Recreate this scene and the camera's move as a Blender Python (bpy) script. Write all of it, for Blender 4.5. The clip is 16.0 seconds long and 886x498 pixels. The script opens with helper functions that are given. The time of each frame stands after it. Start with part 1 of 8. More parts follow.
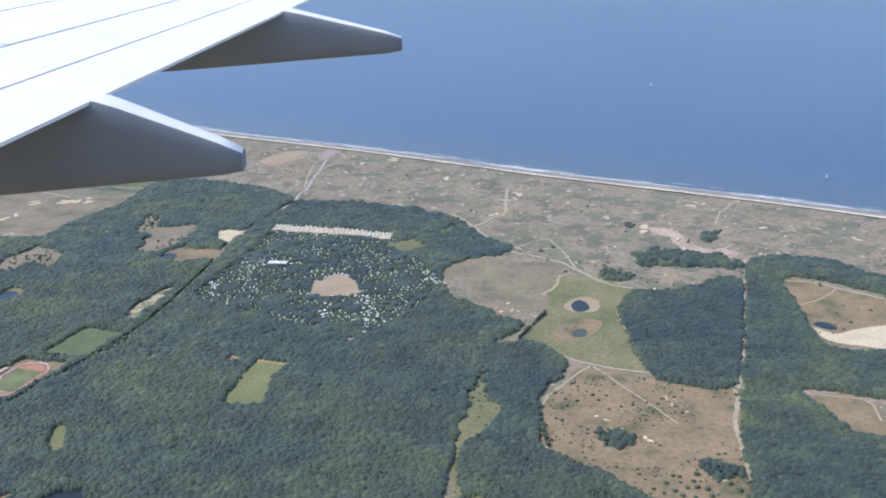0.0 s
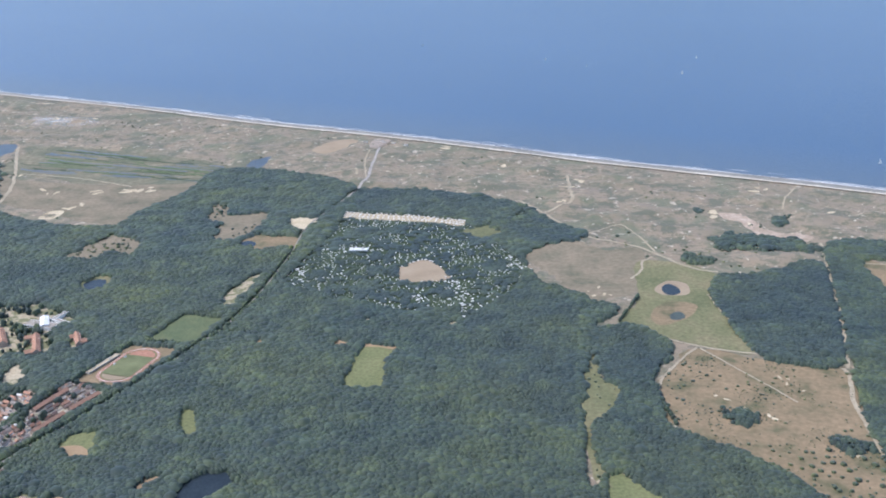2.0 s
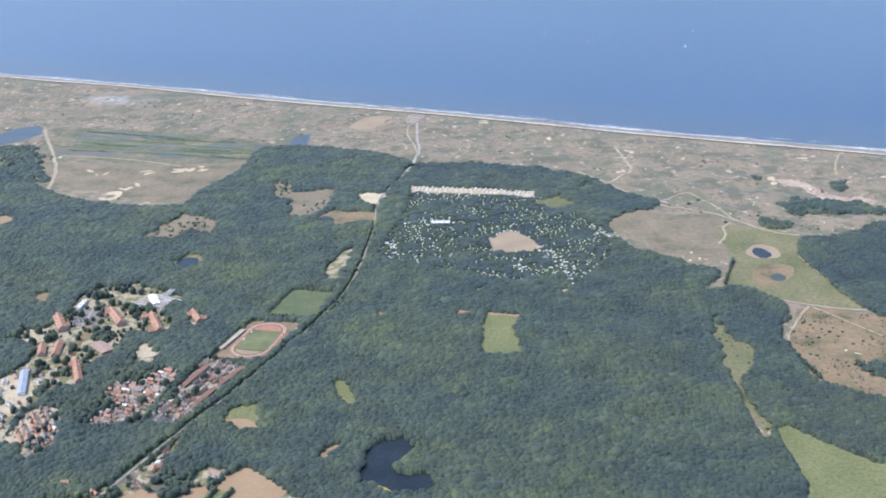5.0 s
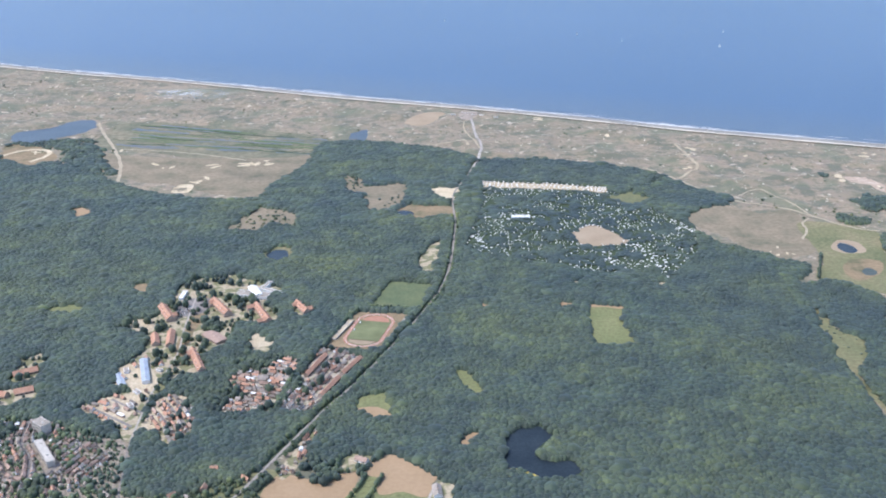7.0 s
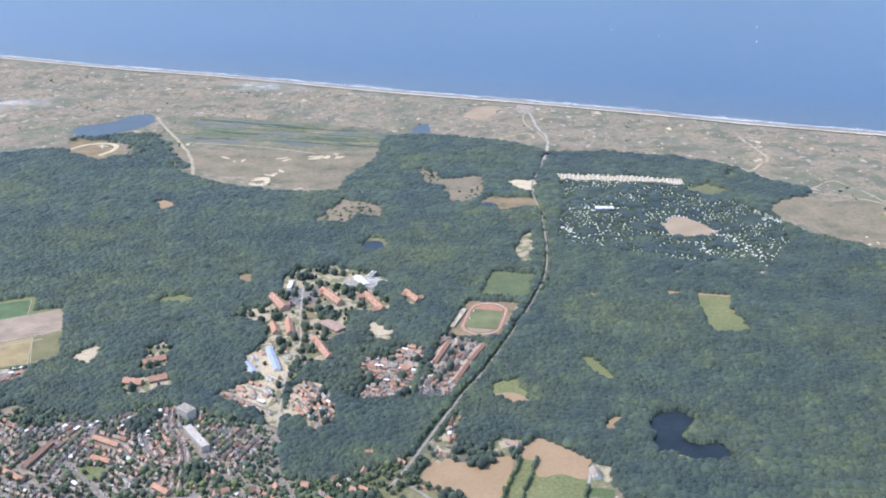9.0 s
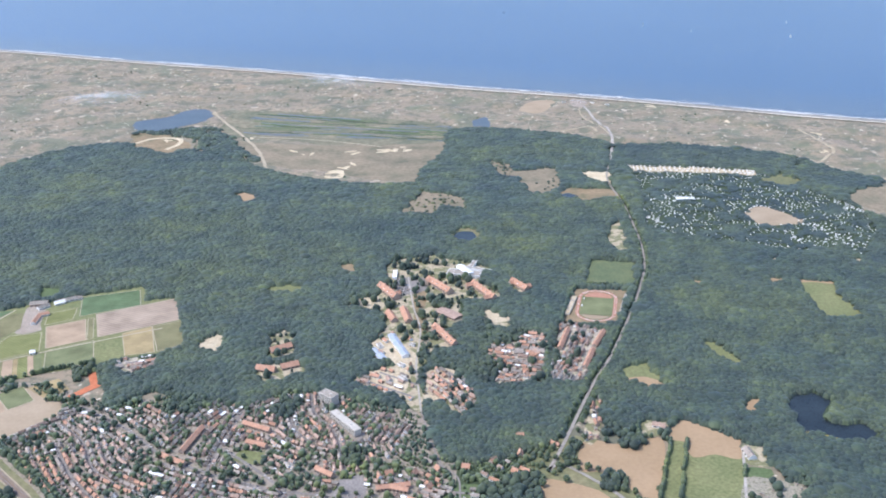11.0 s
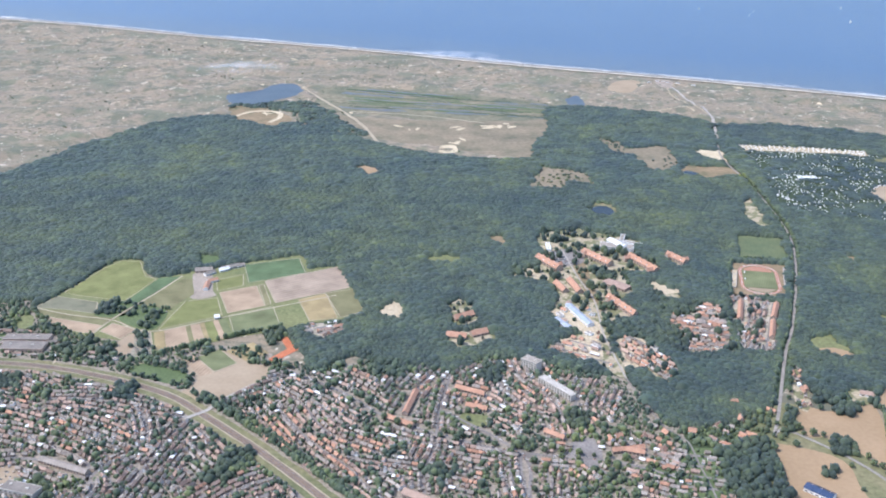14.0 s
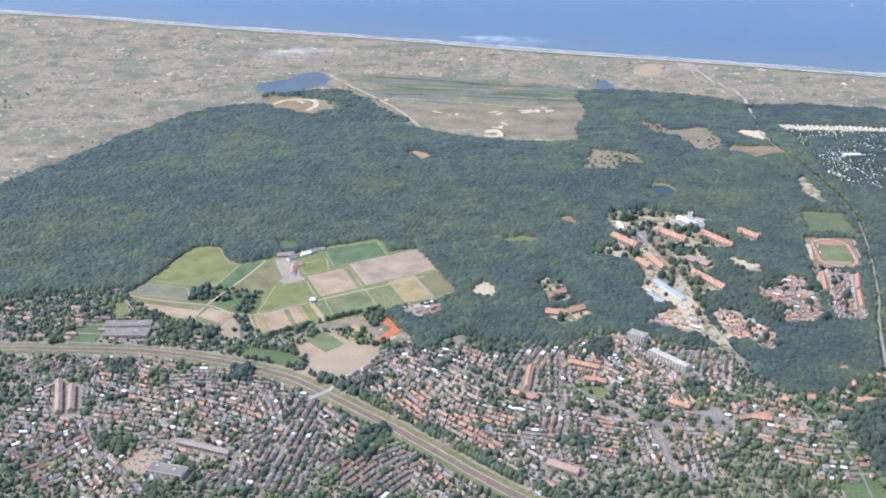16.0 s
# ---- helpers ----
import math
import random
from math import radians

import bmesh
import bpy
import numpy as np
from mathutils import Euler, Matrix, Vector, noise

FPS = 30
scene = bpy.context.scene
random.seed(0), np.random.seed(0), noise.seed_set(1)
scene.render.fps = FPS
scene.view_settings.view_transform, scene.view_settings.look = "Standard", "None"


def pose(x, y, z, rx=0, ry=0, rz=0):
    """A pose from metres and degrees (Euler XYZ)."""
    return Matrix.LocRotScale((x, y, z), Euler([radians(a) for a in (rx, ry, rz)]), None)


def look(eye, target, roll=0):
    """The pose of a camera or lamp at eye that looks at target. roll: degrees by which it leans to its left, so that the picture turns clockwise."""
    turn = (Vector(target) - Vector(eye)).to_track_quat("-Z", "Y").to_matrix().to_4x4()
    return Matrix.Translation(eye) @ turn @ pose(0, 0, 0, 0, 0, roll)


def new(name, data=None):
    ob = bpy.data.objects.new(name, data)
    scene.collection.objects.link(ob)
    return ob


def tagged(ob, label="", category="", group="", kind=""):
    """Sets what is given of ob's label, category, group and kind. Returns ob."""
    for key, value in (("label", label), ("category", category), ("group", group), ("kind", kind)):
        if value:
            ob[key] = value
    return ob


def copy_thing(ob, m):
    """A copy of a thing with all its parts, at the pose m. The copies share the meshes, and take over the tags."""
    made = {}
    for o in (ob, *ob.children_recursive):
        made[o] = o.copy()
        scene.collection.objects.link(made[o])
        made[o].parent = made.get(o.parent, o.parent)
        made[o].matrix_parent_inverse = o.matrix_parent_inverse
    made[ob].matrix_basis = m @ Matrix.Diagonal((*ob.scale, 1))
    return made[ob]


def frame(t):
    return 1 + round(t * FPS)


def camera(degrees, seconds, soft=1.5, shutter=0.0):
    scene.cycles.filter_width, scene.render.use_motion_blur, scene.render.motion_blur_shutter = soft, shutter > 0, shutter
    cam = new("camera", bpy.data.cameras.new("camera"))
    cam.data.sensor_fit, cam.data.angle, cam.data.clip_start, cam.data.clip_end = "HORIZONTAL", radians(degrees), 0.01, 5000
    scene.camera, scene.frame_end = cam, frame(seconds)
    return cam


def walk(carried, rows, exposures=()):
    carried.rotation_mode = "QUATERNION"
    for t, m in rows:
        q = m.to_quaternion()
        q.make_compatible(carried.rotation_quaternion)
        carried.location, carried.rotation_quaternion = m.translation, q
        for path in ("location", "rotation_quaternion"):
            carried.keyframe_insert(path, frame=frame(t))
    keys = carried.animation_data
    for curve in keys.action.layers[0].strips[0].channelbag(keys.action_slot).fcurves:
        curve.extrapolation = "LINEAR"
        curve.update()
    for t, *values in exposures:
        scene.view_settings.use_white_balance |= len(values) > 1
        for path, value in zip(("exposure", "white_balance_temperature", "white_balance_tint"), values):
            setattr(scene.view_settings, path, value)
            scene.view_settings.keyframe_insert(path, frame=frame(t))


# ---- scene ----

cam = camera(48.084, 16.0, soft=1.95)


def aim(x, y, z, yaw, pitch, roll):
    """A camera pose from metres and degrees."""
    return pose(x, y, z, 90 + pitch, 0, yaw) @ pose(0, 0, 0, 0, 0, roll)


# all lengths are a quarter of the true ones
walk(cam, [
    (0, aim(283.59, 40.94, 245.46, 6.019, -19.103, -1.409)),
    (0.5, aim(265.83, 37.68, 245.74, 5.708, -19.190, -1.286)),
    (1, aim(248.95, 34.37, 246.12, 5.452, -19.319, -1.354)),
    (1.5, aim(231.51, 30.72, 246.34, 5.296, -19.445, -1.415)),
    (2, aim(213.77, 26.54, 246.49, 5.027, -19.666, -1.446)),
    (2.5, aim(196.01, 23.71, 246.57, 4.738, -19.965, -1.786)),
    (3, aim(178.84, 21.45, 246.36, 4.085, -20.299, -2.338)),
    (5.5, aim(89.01, 8.88, 246.06, 0.728, -20.928, -1.122)),
    (6, aim(71.85, 7.40, 245.80, 0.546, -20.952, -0.966)),
    (6.5, aim(53.55, 5.84, 245.38, 0.405, -20.933, -0.869)),
    (7, aim(35.99, 3.79, 244.99, 0.270, -20.896, -0.860)),
    (7.5, aim(17.90, 1.82, 244.60, 0.153, -20.926, -0.796)),
    (8, aim(0.00, 0.00, 243.98, 0.002, -20.973, -0.688)),
    (8.5, aim(-18.37, -1.57, 243.48, -0.160, -21.003, -0.752)),
    (9, aim(-35.46, -3.05, 242.94, -0.313, -20.996, -0.778)),
    (11.5, aim(-125.95, -10.93, 239.76, -1.214, -21.137, -0.695)),
    (12, aim(-143.18, -11.96, 238.91, -1.314, -21.285, -0.547)),
    (12.5, aim(-161.13, -13.36, 237.86, -1.431, -21.382, -0.378)),
    (13, aim(-178.55, -13.42, 237.27, -1.634, -21.604, -0.170)),
    (13.5, aim(-196.64, -14.20, 236.26, -1.714, -21.826, 0.074)),
    (14, aim(-213.69, -14.63, 235.04, -1.871, -21.948, 0.324)),
    (14.5, aim(-230.86, -15.56, 233.71, -1.990, -22.001, 0.449)),
    (15, aim(-247.20, -16.24, 232.43, -2.304, -22.035, 0.386)),
    (15.5, aim(-264.84, -17.40, 231.45, -3.140, -22.142, -0.098)),
    (16, aim(-282.46, -18.16, 230.05, -3.967, -22.364, -0.071)),
], [(0, 0.76, 6000, 13), (3, 0.86, 6000, 13), (5.5, 0.98, 6000, 13), (16, 1.1, 6000, 13)])

SUN_DEG, SUN_STRENGTH, SKY_STRENGTH = (188.0, 56.0), 1.7, 0.15

# ---------------------------------------------------------------- the plan: outlines of fields, woods and roads
FOREST = [(-553.8, 681.2), (-453.2, 872.8), (-385.5, 907.3), (-315.7, 872.7), (-270, 837.7), (-236.9, 803.9), (-191.6, 774.5), (-122.7, 762.7), (-108, 808.8), (-90.4, 856), (-85.1, 925.5), (-60.9, 939.4), (13.3, 917.5), (55.5, 885.5), (68.3, 872.5), (142.2, 860.9), (115.5, 870.5), (200.5, 832.3), (231.6, 782.2), (262, 744.2), (233.4, 725.1), (214, 700.7), (222.2, 650.5), (250.5, 627.4), (273, 602.2), (257, 580.4), (246.2, 512.5), (242.1, 446.7), (241.6, 398.7), (249.2, 410.8), (247.6, 356.7), (158.1, 293.5), (56.5, 295.3), (31.8, 367.1), (-12.9, 376.7), (-32.8, 395.4), (-45.3, 380.4), (-50.4, 373.9), (-64.6, 364.4), (-80, 357.6), (-92.5, 357.9), (-103.6, 358), (-107.9, 380.2), (-114.6, 401), (-149.2, 415.6), (-174.2, 423.4), (-195.7, 408.5), (-244.5, 426.2), (-261.4, 412.1), (-275.6, 441.7), (-348.2, 548.1), (-396.4, 551.6), (-422.3, 499.2), (-472.5, 491.6), (-489.8, 489.2), (-655.4, 520)]
CLEAR_DUNE_B = [(-389.4, 948.2), (-355.7, 936.4), (-327, 898.7), (-336, 866.1), (-379.1, 894)]
FARMLAND = [(-422.9, 486), (-412.4, 506.6), (-399.5, 544.1), (-391.7, 553.5), (-379.8, 551.9), (-370.8, 529.4), (-363.7, 526.4), (-350.4, 530.7), (-345.6, 534.8), (-316.5, 547.2), (-283.9, 560.7), (-275.4, 538.8), (-258.2, 543), (-239.5, 477), (-253, 466.6), (-269.5, 463.5), (-281.4, 455.6), (-306.3, 447.5), (-340.7, 430.6), (-348.1, 441.8), (-376.2, 448.7), (-393.2, 455.5)]
HOSP_A = [(-130.5, 599.4), (-105.7, 603.6), (-86.2, 592.4), (-67.6, 579.6), (-75.9, 558), (-62.2, 543.8), (-66.6, 526.8), (-88, 531.9), (-87, 499.5), (-99.5, 488.7), (-94.3, 467.1), (-105.3, 464.1), (-115.5, 435.5), (-124.6, 448.4), (-139.9, 468.9), (-134.2, 490.1), (-134.7, 513.2), (-154.2, 526.2), (-152.3, 536.3), (-136.9, 538.2)]
HOSP_B = [(-147.3, 430.7), (-136.7, 442.5), (-114, 451.2), (-111.3, 406.3), (-115.8, 402.2), (-124, 418)]
HOSP_C = [(-107.6, 441.4), (-94.2, 444), (-85.2, 416.5), (-84.2, 405.3), (-93.7, 396), (-107.4, 417.4)]
HOSP_D = [(-73.5, 514.7), (-59.1, 502.2), (-64.2, 491), (-76.1, 496.8)]
HOSP_E = [(-197.9, 444.9), (-186.6, 454), (-174.8, 458.2), (-168.2, 448.8), (-174.5, 440.9), (-191.5, 433.6)]
HOSP_F = [(-197.2, 485.3), (-186.5, 493.7), (-178.3, 481), (-177.9, 463.6), (-189.8, 460.1), (-193.3, 471)]
HOSP_G = [(-56.6, 557.2), (-44.2, 547.5), (-47.8, 537.1), (-57.8, 539.2)]
SANDPIT = [(-233.9, 479.6), (-224.5, 493.7), (-218.4, 479), (-222, 468.1), (-231.2, 469.1)]
EST_A = [(-71.9, 473.2), (-54.1, 485.4), (-42.8, 479.1), (-51.7, 426.9), (-77.9, 426.8), (-77.1, 459.6)]
EST_B = [(-34.6, 495.1), (-8.6, 483.5), (-31, 426.1), (-46.6, 426.7), (-42.6, 465)]
STADIUM = [(-17.8, 543.7), (13.7, 538.9), (-0.5, 496), (-7.3, 490.9), (-33, 495), (-23.8, 529.2)]
SPORTFIELD = [(-1.2, 588.7), (26.9, 582.5), (20.1, 549.3), (11, 544.3), (-11.7, 548.9)]
GLADE_A = [(120.6, 549.8), (140.7, 544.2), (137.4, 525.3), (139.1, 493.1), (115.3, 493.8), (117.5, 532.1)]
GLADE_B = [(37.6, 467.6), (45.3, 467.4), (54.4, 443), (48.6, 440.3), (41.8, 452.2)]
GLADE_C = [(-9.1, 439), (4.6, 447.2), (10.1, 418.4), (-0.8, 420.7), (-11, 427.9)]
GLADE_D = [(41, 404.4), (50.2, 407.2), (47.2, 393.6), (42, 392.8)]
GLADE_E = [(54.8, 552.8), (61.6, 552.5), (60.5, 543.5), (55.8, 543.7)]
GLADE_F = [(103.3, 553.7), (112.2, 553.4), (110.6, 546), (102.5, 546.3)]
LAKE = [(61.5, 404.4), (70.1, 410.8), (78, 409.6), (83.9, 403.9), (78.8, 395.2), (73.7, 385.8), (79.5, 382), (91.4, 379.5), (93.1, 372.7), (84.4, 366), (75, 367.1), (61, 373), (57.1, 382), (59.7, 393.2)]
DUNE_B = [(-127.1, 693.5), (-110.2, 741.3), (-91.6, 735), (-76.4, 726.2), (-75.2, 695.2), (-94.9, 701), (-102.5, 684)]
DUNE_C = [(-54, 824.6), (-36.5, 818.8), (-29.9, 794.1), (2.8, 800.6), (2, 754.9), (-7.8, 727.4), (-25.8, 735), (-32.9, 771.2), (-48.1, 787.1)]
DUNE_D = [(-3.7, 731.3), (11.2, 747.4), (40, 734.9), (42, 718.6), (14.3, 711.9), (-0.8, 715.1)]
SAND_A = [(21.8, 788.6), (40.5, 790.9), (47.3, 775.1), (40.2, 751.8), (26.7, 768.5)]
POND_A = [(-91, 640.3), (-83.6, 655.4), (-71, 650.5), (-68, 628.9), (-78.6, 623.1), (-87.2, 629.6)]
CLEAR_A = [(-206.6, 553.6), (-194.5, 558.2), (-182.6, 553.7), (-187.5, 543.2), (-200.1, 545.2)]
CLEAR_B = [(-256.6, 742), (-250.5, 750.1), (-239.5, 733.1), (-243.4, 722.5), (-251.8, 728.2)]
YARD_A = [(14.5, 607), (22.1, 650.3), (31.9, 668.8), (31.2, 631.0), (27.4, 607.2), (19, 600.7)]
CAMP = [(66.2, 805.2), (115.5, 793.1), (165.4, 778.3), (198.4, 720.3), (214.4, 676), (209.7, 637.2), (175.2, 580.1), (171.6, 608.3), (151.5, 590.1), (105.5, 610.9), (60.3, 632.8), (48.3, 643.9), (52.5, 683.2), (61.4, 726.8)]
CAMPSAND = [(124, 670), (132, 683), (140, 690), (148, 686), (163, 658), (158, 650), (144, 648), (131, 647), (127, 657)]
CAMPGLADE = [(165.6, 756.2), (185, 769.8), (197, 747.5), (179, 737.3)]
WOOD_B = [(251.8, 567.4), (272.8, 580.3), (292.6, 561.7), (297, 540.1), (284.6, 519.2), (280.3, 506.2), (260.9, 511.5), (251.9, 537.9)]
WOOD_C = [(268.6, 459.7), (284.8, 458), (305.4, 441.7), (324.4, 424.3), (340, 392.2), (264.2, 387.3), (262.1, 429.6)]
WOOD_D = [(339.8, 657.7), (373.9, 667.1), (411.1, 691.7), (416.3, 662.7), (390.7, 536.6), (359.9, 529.7), (343.9, 542.5), (334.3, 608.1)]
WOOD_E = [(430.1, 723), (477.4, 732.8), (515.6, 695.5), (553.6, 668), (546.3, 648.5), (505.9, 664.2), (479.9, 683.5), (446.7, 689.8), (445.2, 612.9), (449.4, 580.6), (478.1, 574.3), (530.1, 565.8), (513.7, 524.7), (460.8, 518.9), (420.8, 526.3), (430.1, 496.3), (449, 480.6), (492.9, 472.6), (457.9, 385.1), (384.5, 391.3), (376.7, 432), (390, 524.7), (416.3, 662.7)]
WOOD_F = [(348, 737.7), (376, 751.2), (422.2, 733.9), (423, 716.1), (411.3, 704.2), (379.7, 714.6), (359.4, 708.1)]
MEADOW = [(293.9, 689.7), (340.8, 670), (332.9, 612.4), (343.3, 542.4), (291, 565.5), (271, 584.3), (286.1, 623.9)]
STRIP = [(251.3, 561.3), (246.7, 510.7), (241.1, 473.9), (241.3, 446.9), (244.4, 422.4), (246.3, 405.4), (252.0, 405.3), (249.0, 419.6), (245.9, 434.3), (247.1, 463.0), (255.9, 469.6), (265.1, 494.6), (253.5, 514.9), (257.7, 561.1)]
PONDRING = [(298.1, 638.4), (308.7, 652.5), (320.1, 647.1), (319.3, 629.9), (309.2, 626.7), (300.8, 629.1)]
MEADOWPOND = [(302.4, 638.6), (308.1, 646.6), (314, 639.1), (312.9, 629.6), (305.7, 627.5)]
PONDRING_B = [(291.2, 597.6), (303.6, 615.6), (320.8, 611.9), (314.9, 594.5), (301.1, 581.6), (292.8, 581.2)]
HEATH_A = [(272, 711.8), (296.3, 718.6), (293.7, 668.2), (284.3, 628.4), (252, 627.1), (222.3, 676.2), (211.1, 709.8), (250.7, 735.5)]
CORNFIELD = [(250, 413.3), (256.5, 416.7), (279.8, 391), (315.2, 348.4), (296.8, 313.7), (234.3, 314.8), (250, 369.7)]
FIELD_A = [(-1.5, 375.1), (7.2, 390.8), (19.6, 380.1), (31, 369), (28.3, 364.4), (7.9, 368.5), (-1.3, 371.7)]
FIELD_B = [(-38.6, 372.8), (-23.9, 368.4), (-4, 371.4), (-18.3, 323.8), (-27.2, 337.7), (-36.6, 347.7), (-45.3, 348.9)]
FIELD_C = [(-0.7, 370.3), (6.6, 370), (-6.6, 327.2), (-15.1, 327.5)]
FIELD_D = [(8.5, 368), (27.8, 364.4), (15.2, 313.7), (-9.8, 314.7)]
FIELD_E = [(-62, 343), (-52, 341), (-38.8, 334.1), (-34.5, 325.2), (-35.7, 313.9), (-40, 285), (-72, 284), (-68, 312), (-63, 330)]
FIELD_F = [(25.7, 348.3), (36.5, 346.1), (33.3, 339.4), (23.6, 341.5)]
RAILFIELD = [(-325.7, 417.3), (-307.3, 433.6), (-294.3, 419.6), (-281.6, 416.5), (-284.3, 402.5), (-305.3, 382), (-322.1, 389.9), (-316.5, 403.1)]
TENNIS = [(-282.3, 445.8), (-275.9, 450.2), (-268.6, 437.3), (-283.2, 419.4), (-285.6, 423.6), (-277.6, 434.3)]
GRASS_R = [(-351.9, 412.1), (-347, 420.6), (-321.5, 408.7), (-326.5, 399.5)]
CROP_A = [(-411.5, 505.7), (-398.9, 541.4), (-391.4, 551.7), (-380.3, 551), (-371.5, 527.7), (-364, 523.9), (-374.6, 493.6), (-403, 501.3)]
CROP_B = [(-364.8, 489.2), (-349, 522.2), (-343.6, 523.6), (-338.1, 503.7), (-347.5, 482.3)]
CROP_C = [(-421.7, 485.9), (-413.5, 500.4), (-389.2, 492.2), (-385.7, 477.3), (-405.9, 483.5)]
CROP_D = [(-414.2, 475.4), (-378.2, 462.9), (-381.5, 453.1), (-395.8, 458.6), (-406.9, 464.6)]
CROP_E = [(-316, 544.5), (-283.9, 554.5), (-277.7, 531.6), (-309.2, 517.4)]
CROP_F = [(-323.7, 503.7), (-304.3, 513), (-296, 485.9), (-314.6, 476.7)]
CROP_G = [(-303.1, 513.7), (-300.2, 515.2), (-292.6, 488), (-295.4, 485.9)]
CROP_H = [(-299.8, 519.6), (-258.4, 540.3), (-250, 509.9), (-290, 489.6)]
CROP_I = [(-278, 493.2), (-263.6, 501.4), (-254.3, 469.5), (-269.3, 466.2)]
CROP_J = [(-263.3, 501.4), (-247.7, 508.2), (-240.7, 477.8), (-253.1, 470.1)]
CROP_K = [(-313.5, 473.8), (-291.3, 484.9), (-283.5, 458.7), (-306.5, 449.4)]
CROP_L = [(-347.7, 457.1), (-340.6, 492.3), (-323.7, 496.7), (-317.2, 474)]
CROP_N = [(-373.6, 465.4), (-359, 457.8), (-364.5, 446.9), (-377.5, 456.2)]
CROP_O = [(-321.4, 426), (-311.5, 434.9), (-300.4, 419.8), (-310, 411.3)]
FARMYARD = [(-344.1, 531.2), (-333.9, 532.3), (-327.7, 505.5), (-325, 499.8), (-333.4, 494.9), (-339.7, 497.6), (-337.9, 502.2)]
ROAD_ZEE = [(62.3, 1040.7), (65.5, 952.9), (68.6, 896.4), (55.3, 826.6), (41.4, 765.9), (41.9, 691.4), (35.8, 600.6), (21.3, 541.6), (-8.5, 462.5), (-26.6, 423.7), (-48.8, 369.5), (-58, 348.6), (-52.7, 354.6), (-39.2, 341), (-27.7, 324.3), (-16.5, 298.1)]
ROAD_B = [(29.4, 363), (21.9, 334.6), (14.3, 307.7)]
ROAD_VIL = [(-275.1, 412.6), (-247, 390.4), (-225.8, 367.8), (-207.2, 355.8), (-172.8, 339.7), (-133.1, 332.1), (-106.8, 319.5)]
ROAD_H = [(-119.6, 566.4), (-116, 520.5), (-112.1, 489.2), (-114.3, 448), (-112.9, 417.6), (-111.9, 400.9)]
ROAD_H_B = [(-111.9, 400.9), (-107.6, 375.5), (-103.3, 355.9), (-96.6, 345.7), (-96.2, 329.2), (-95.6, 311.3), (-96.2, 297.5), (-99.2, 281.1)]
RAIL = [(-486.3, 429.9), (-441.5, 425), (-399.6, 419.6), (-362.5, 407.8), (-329, 390.7), (-312.6, 376.7), (-277.7, 341.4), (-243.6, 302.8), (-224.5, 283.7), (-192.1, 253.1)]
PATH_A = [(90.4, 1067), (54.7, 1005.6), (67.2, 901)]
PATH_D1 = [(208.4, 832.9), (227.1, 802.4), (261, 741.3), (290.2, 723.6), (306, 706.3), (319, 687.6), (331.7, 674.1), (344.4, 669.4)]
PATH_D2 = [(281.2, 572.1), (297.3, 559.8), (312.9, 551), (328.1, 544.6), (343.2, 541.8)]
PATH_D3 = [(311.3, 549.4), (298.3, 529.9), (284.7, 503.3), (282, 471.2)]
PATH_D4 = [(360.3, 533), (385.6, 524.4), (380, 487.8), (377.6, 436.6)]
PATH_D5 = [(428.5, 728.9), (403, 590.3), (387.4, 524.5)]
PATH_D6 = [(251.4, 912.1), (252.4, 858.5), (251.3, 825.9), (227.3, 799.5)]
PATH_D7 = [(450.9, 884.4), (432.6, 845.7), (420.2, 810.1)]
PATH_D8 = [(-328.8, 1026.1), (-305.3, 974.8), (-278.3, 918.9), (-257.3, 866.6), (-243.5, 814.1)]
PATH_D9 = [(13.9, 920.5), (37.9, 926.6), (52.2, 933.1), (57.1, 910.6)]
PARKING = [(-8.1, 1021), (14.5, 1059.1), (35.7, 1052.9), (12.5, 999.5)]
WETLAND = [(-300, 935), (-290, 1034), (-77.3, 955), (-90, 893), (-191.6, 889), (-229, 905)]
LAKE_B = [(-401.9, 992.6), (-375.2, 1012.3), (-363.2, 1036.6), (-343.1, 1048.6), (-328.9, 1026.4), (-329.0, 993.7), (-347.4, 973.8), (-366.9, 950.3), (-392.3, 955.3)]
LAKE_C = [(-60.3, 974.1), (-53, 976), (-46.3, 988.7), (-41, 975), (-40.4, 960.6), (-46.2, 940.8), (-50, 950), (-58.2, 945.6)]
VILLAGE = [(-517.5, 483.3), (-419.1, 484.8), (-402.9, 463.9), (-355, 434.4), (-327.1, 439.9), (-292.6, 434.3), (-275.7, 418.9), (-259, 417.7), (-190.5, 421.9), (-165.7, 429.6), (-138.6, 421.3), (-112.2, 396.6), (-97.5, 363.2), (-100.5, 320.2), (-111.3, 275.7), (-138.9, 196.5), (-398.4, 214.9), (-489.3, 302.6)]
CAMPROW = [(65.4, 804.1), (116, 796.9), (166.4, 782), (161.4, 767), (141.5, 775.5), (63.9, 788.3)]
YARD_B = [(-13.3, 384), (-6.6, 388.8), (3.1, 385.9), (-2.5, 376.1), (-13, 373.7)]
HEATH_B = [(281.8, 500.1), (296.7, 526.4), (309.7, 547.8), (356.9, 529.5), (386, 523.2), (376.4, 436.5), (382, 395), (352, 384), (340, 398), (324, 427), (287.5, 460.8)]
CLEAR_E = [(446.7, 689.8), (464.9, 681.9), (503.5, 656.3), (539.3, 630), (517.7, 572.5), (479.7, 579.7), (449.2, 586), (445.6, 617.3)]
POND_B = [(302.1, 595.6), (308.4, 600.9), (311.5, 594.3), (307.9, 588.4), (302.6, 588.1)]
POND_C = [(-88.6, 638.1), (-82.4, 647.6), (-74, 644), (-73.1, 632.2), (-79.4, 628.3)]
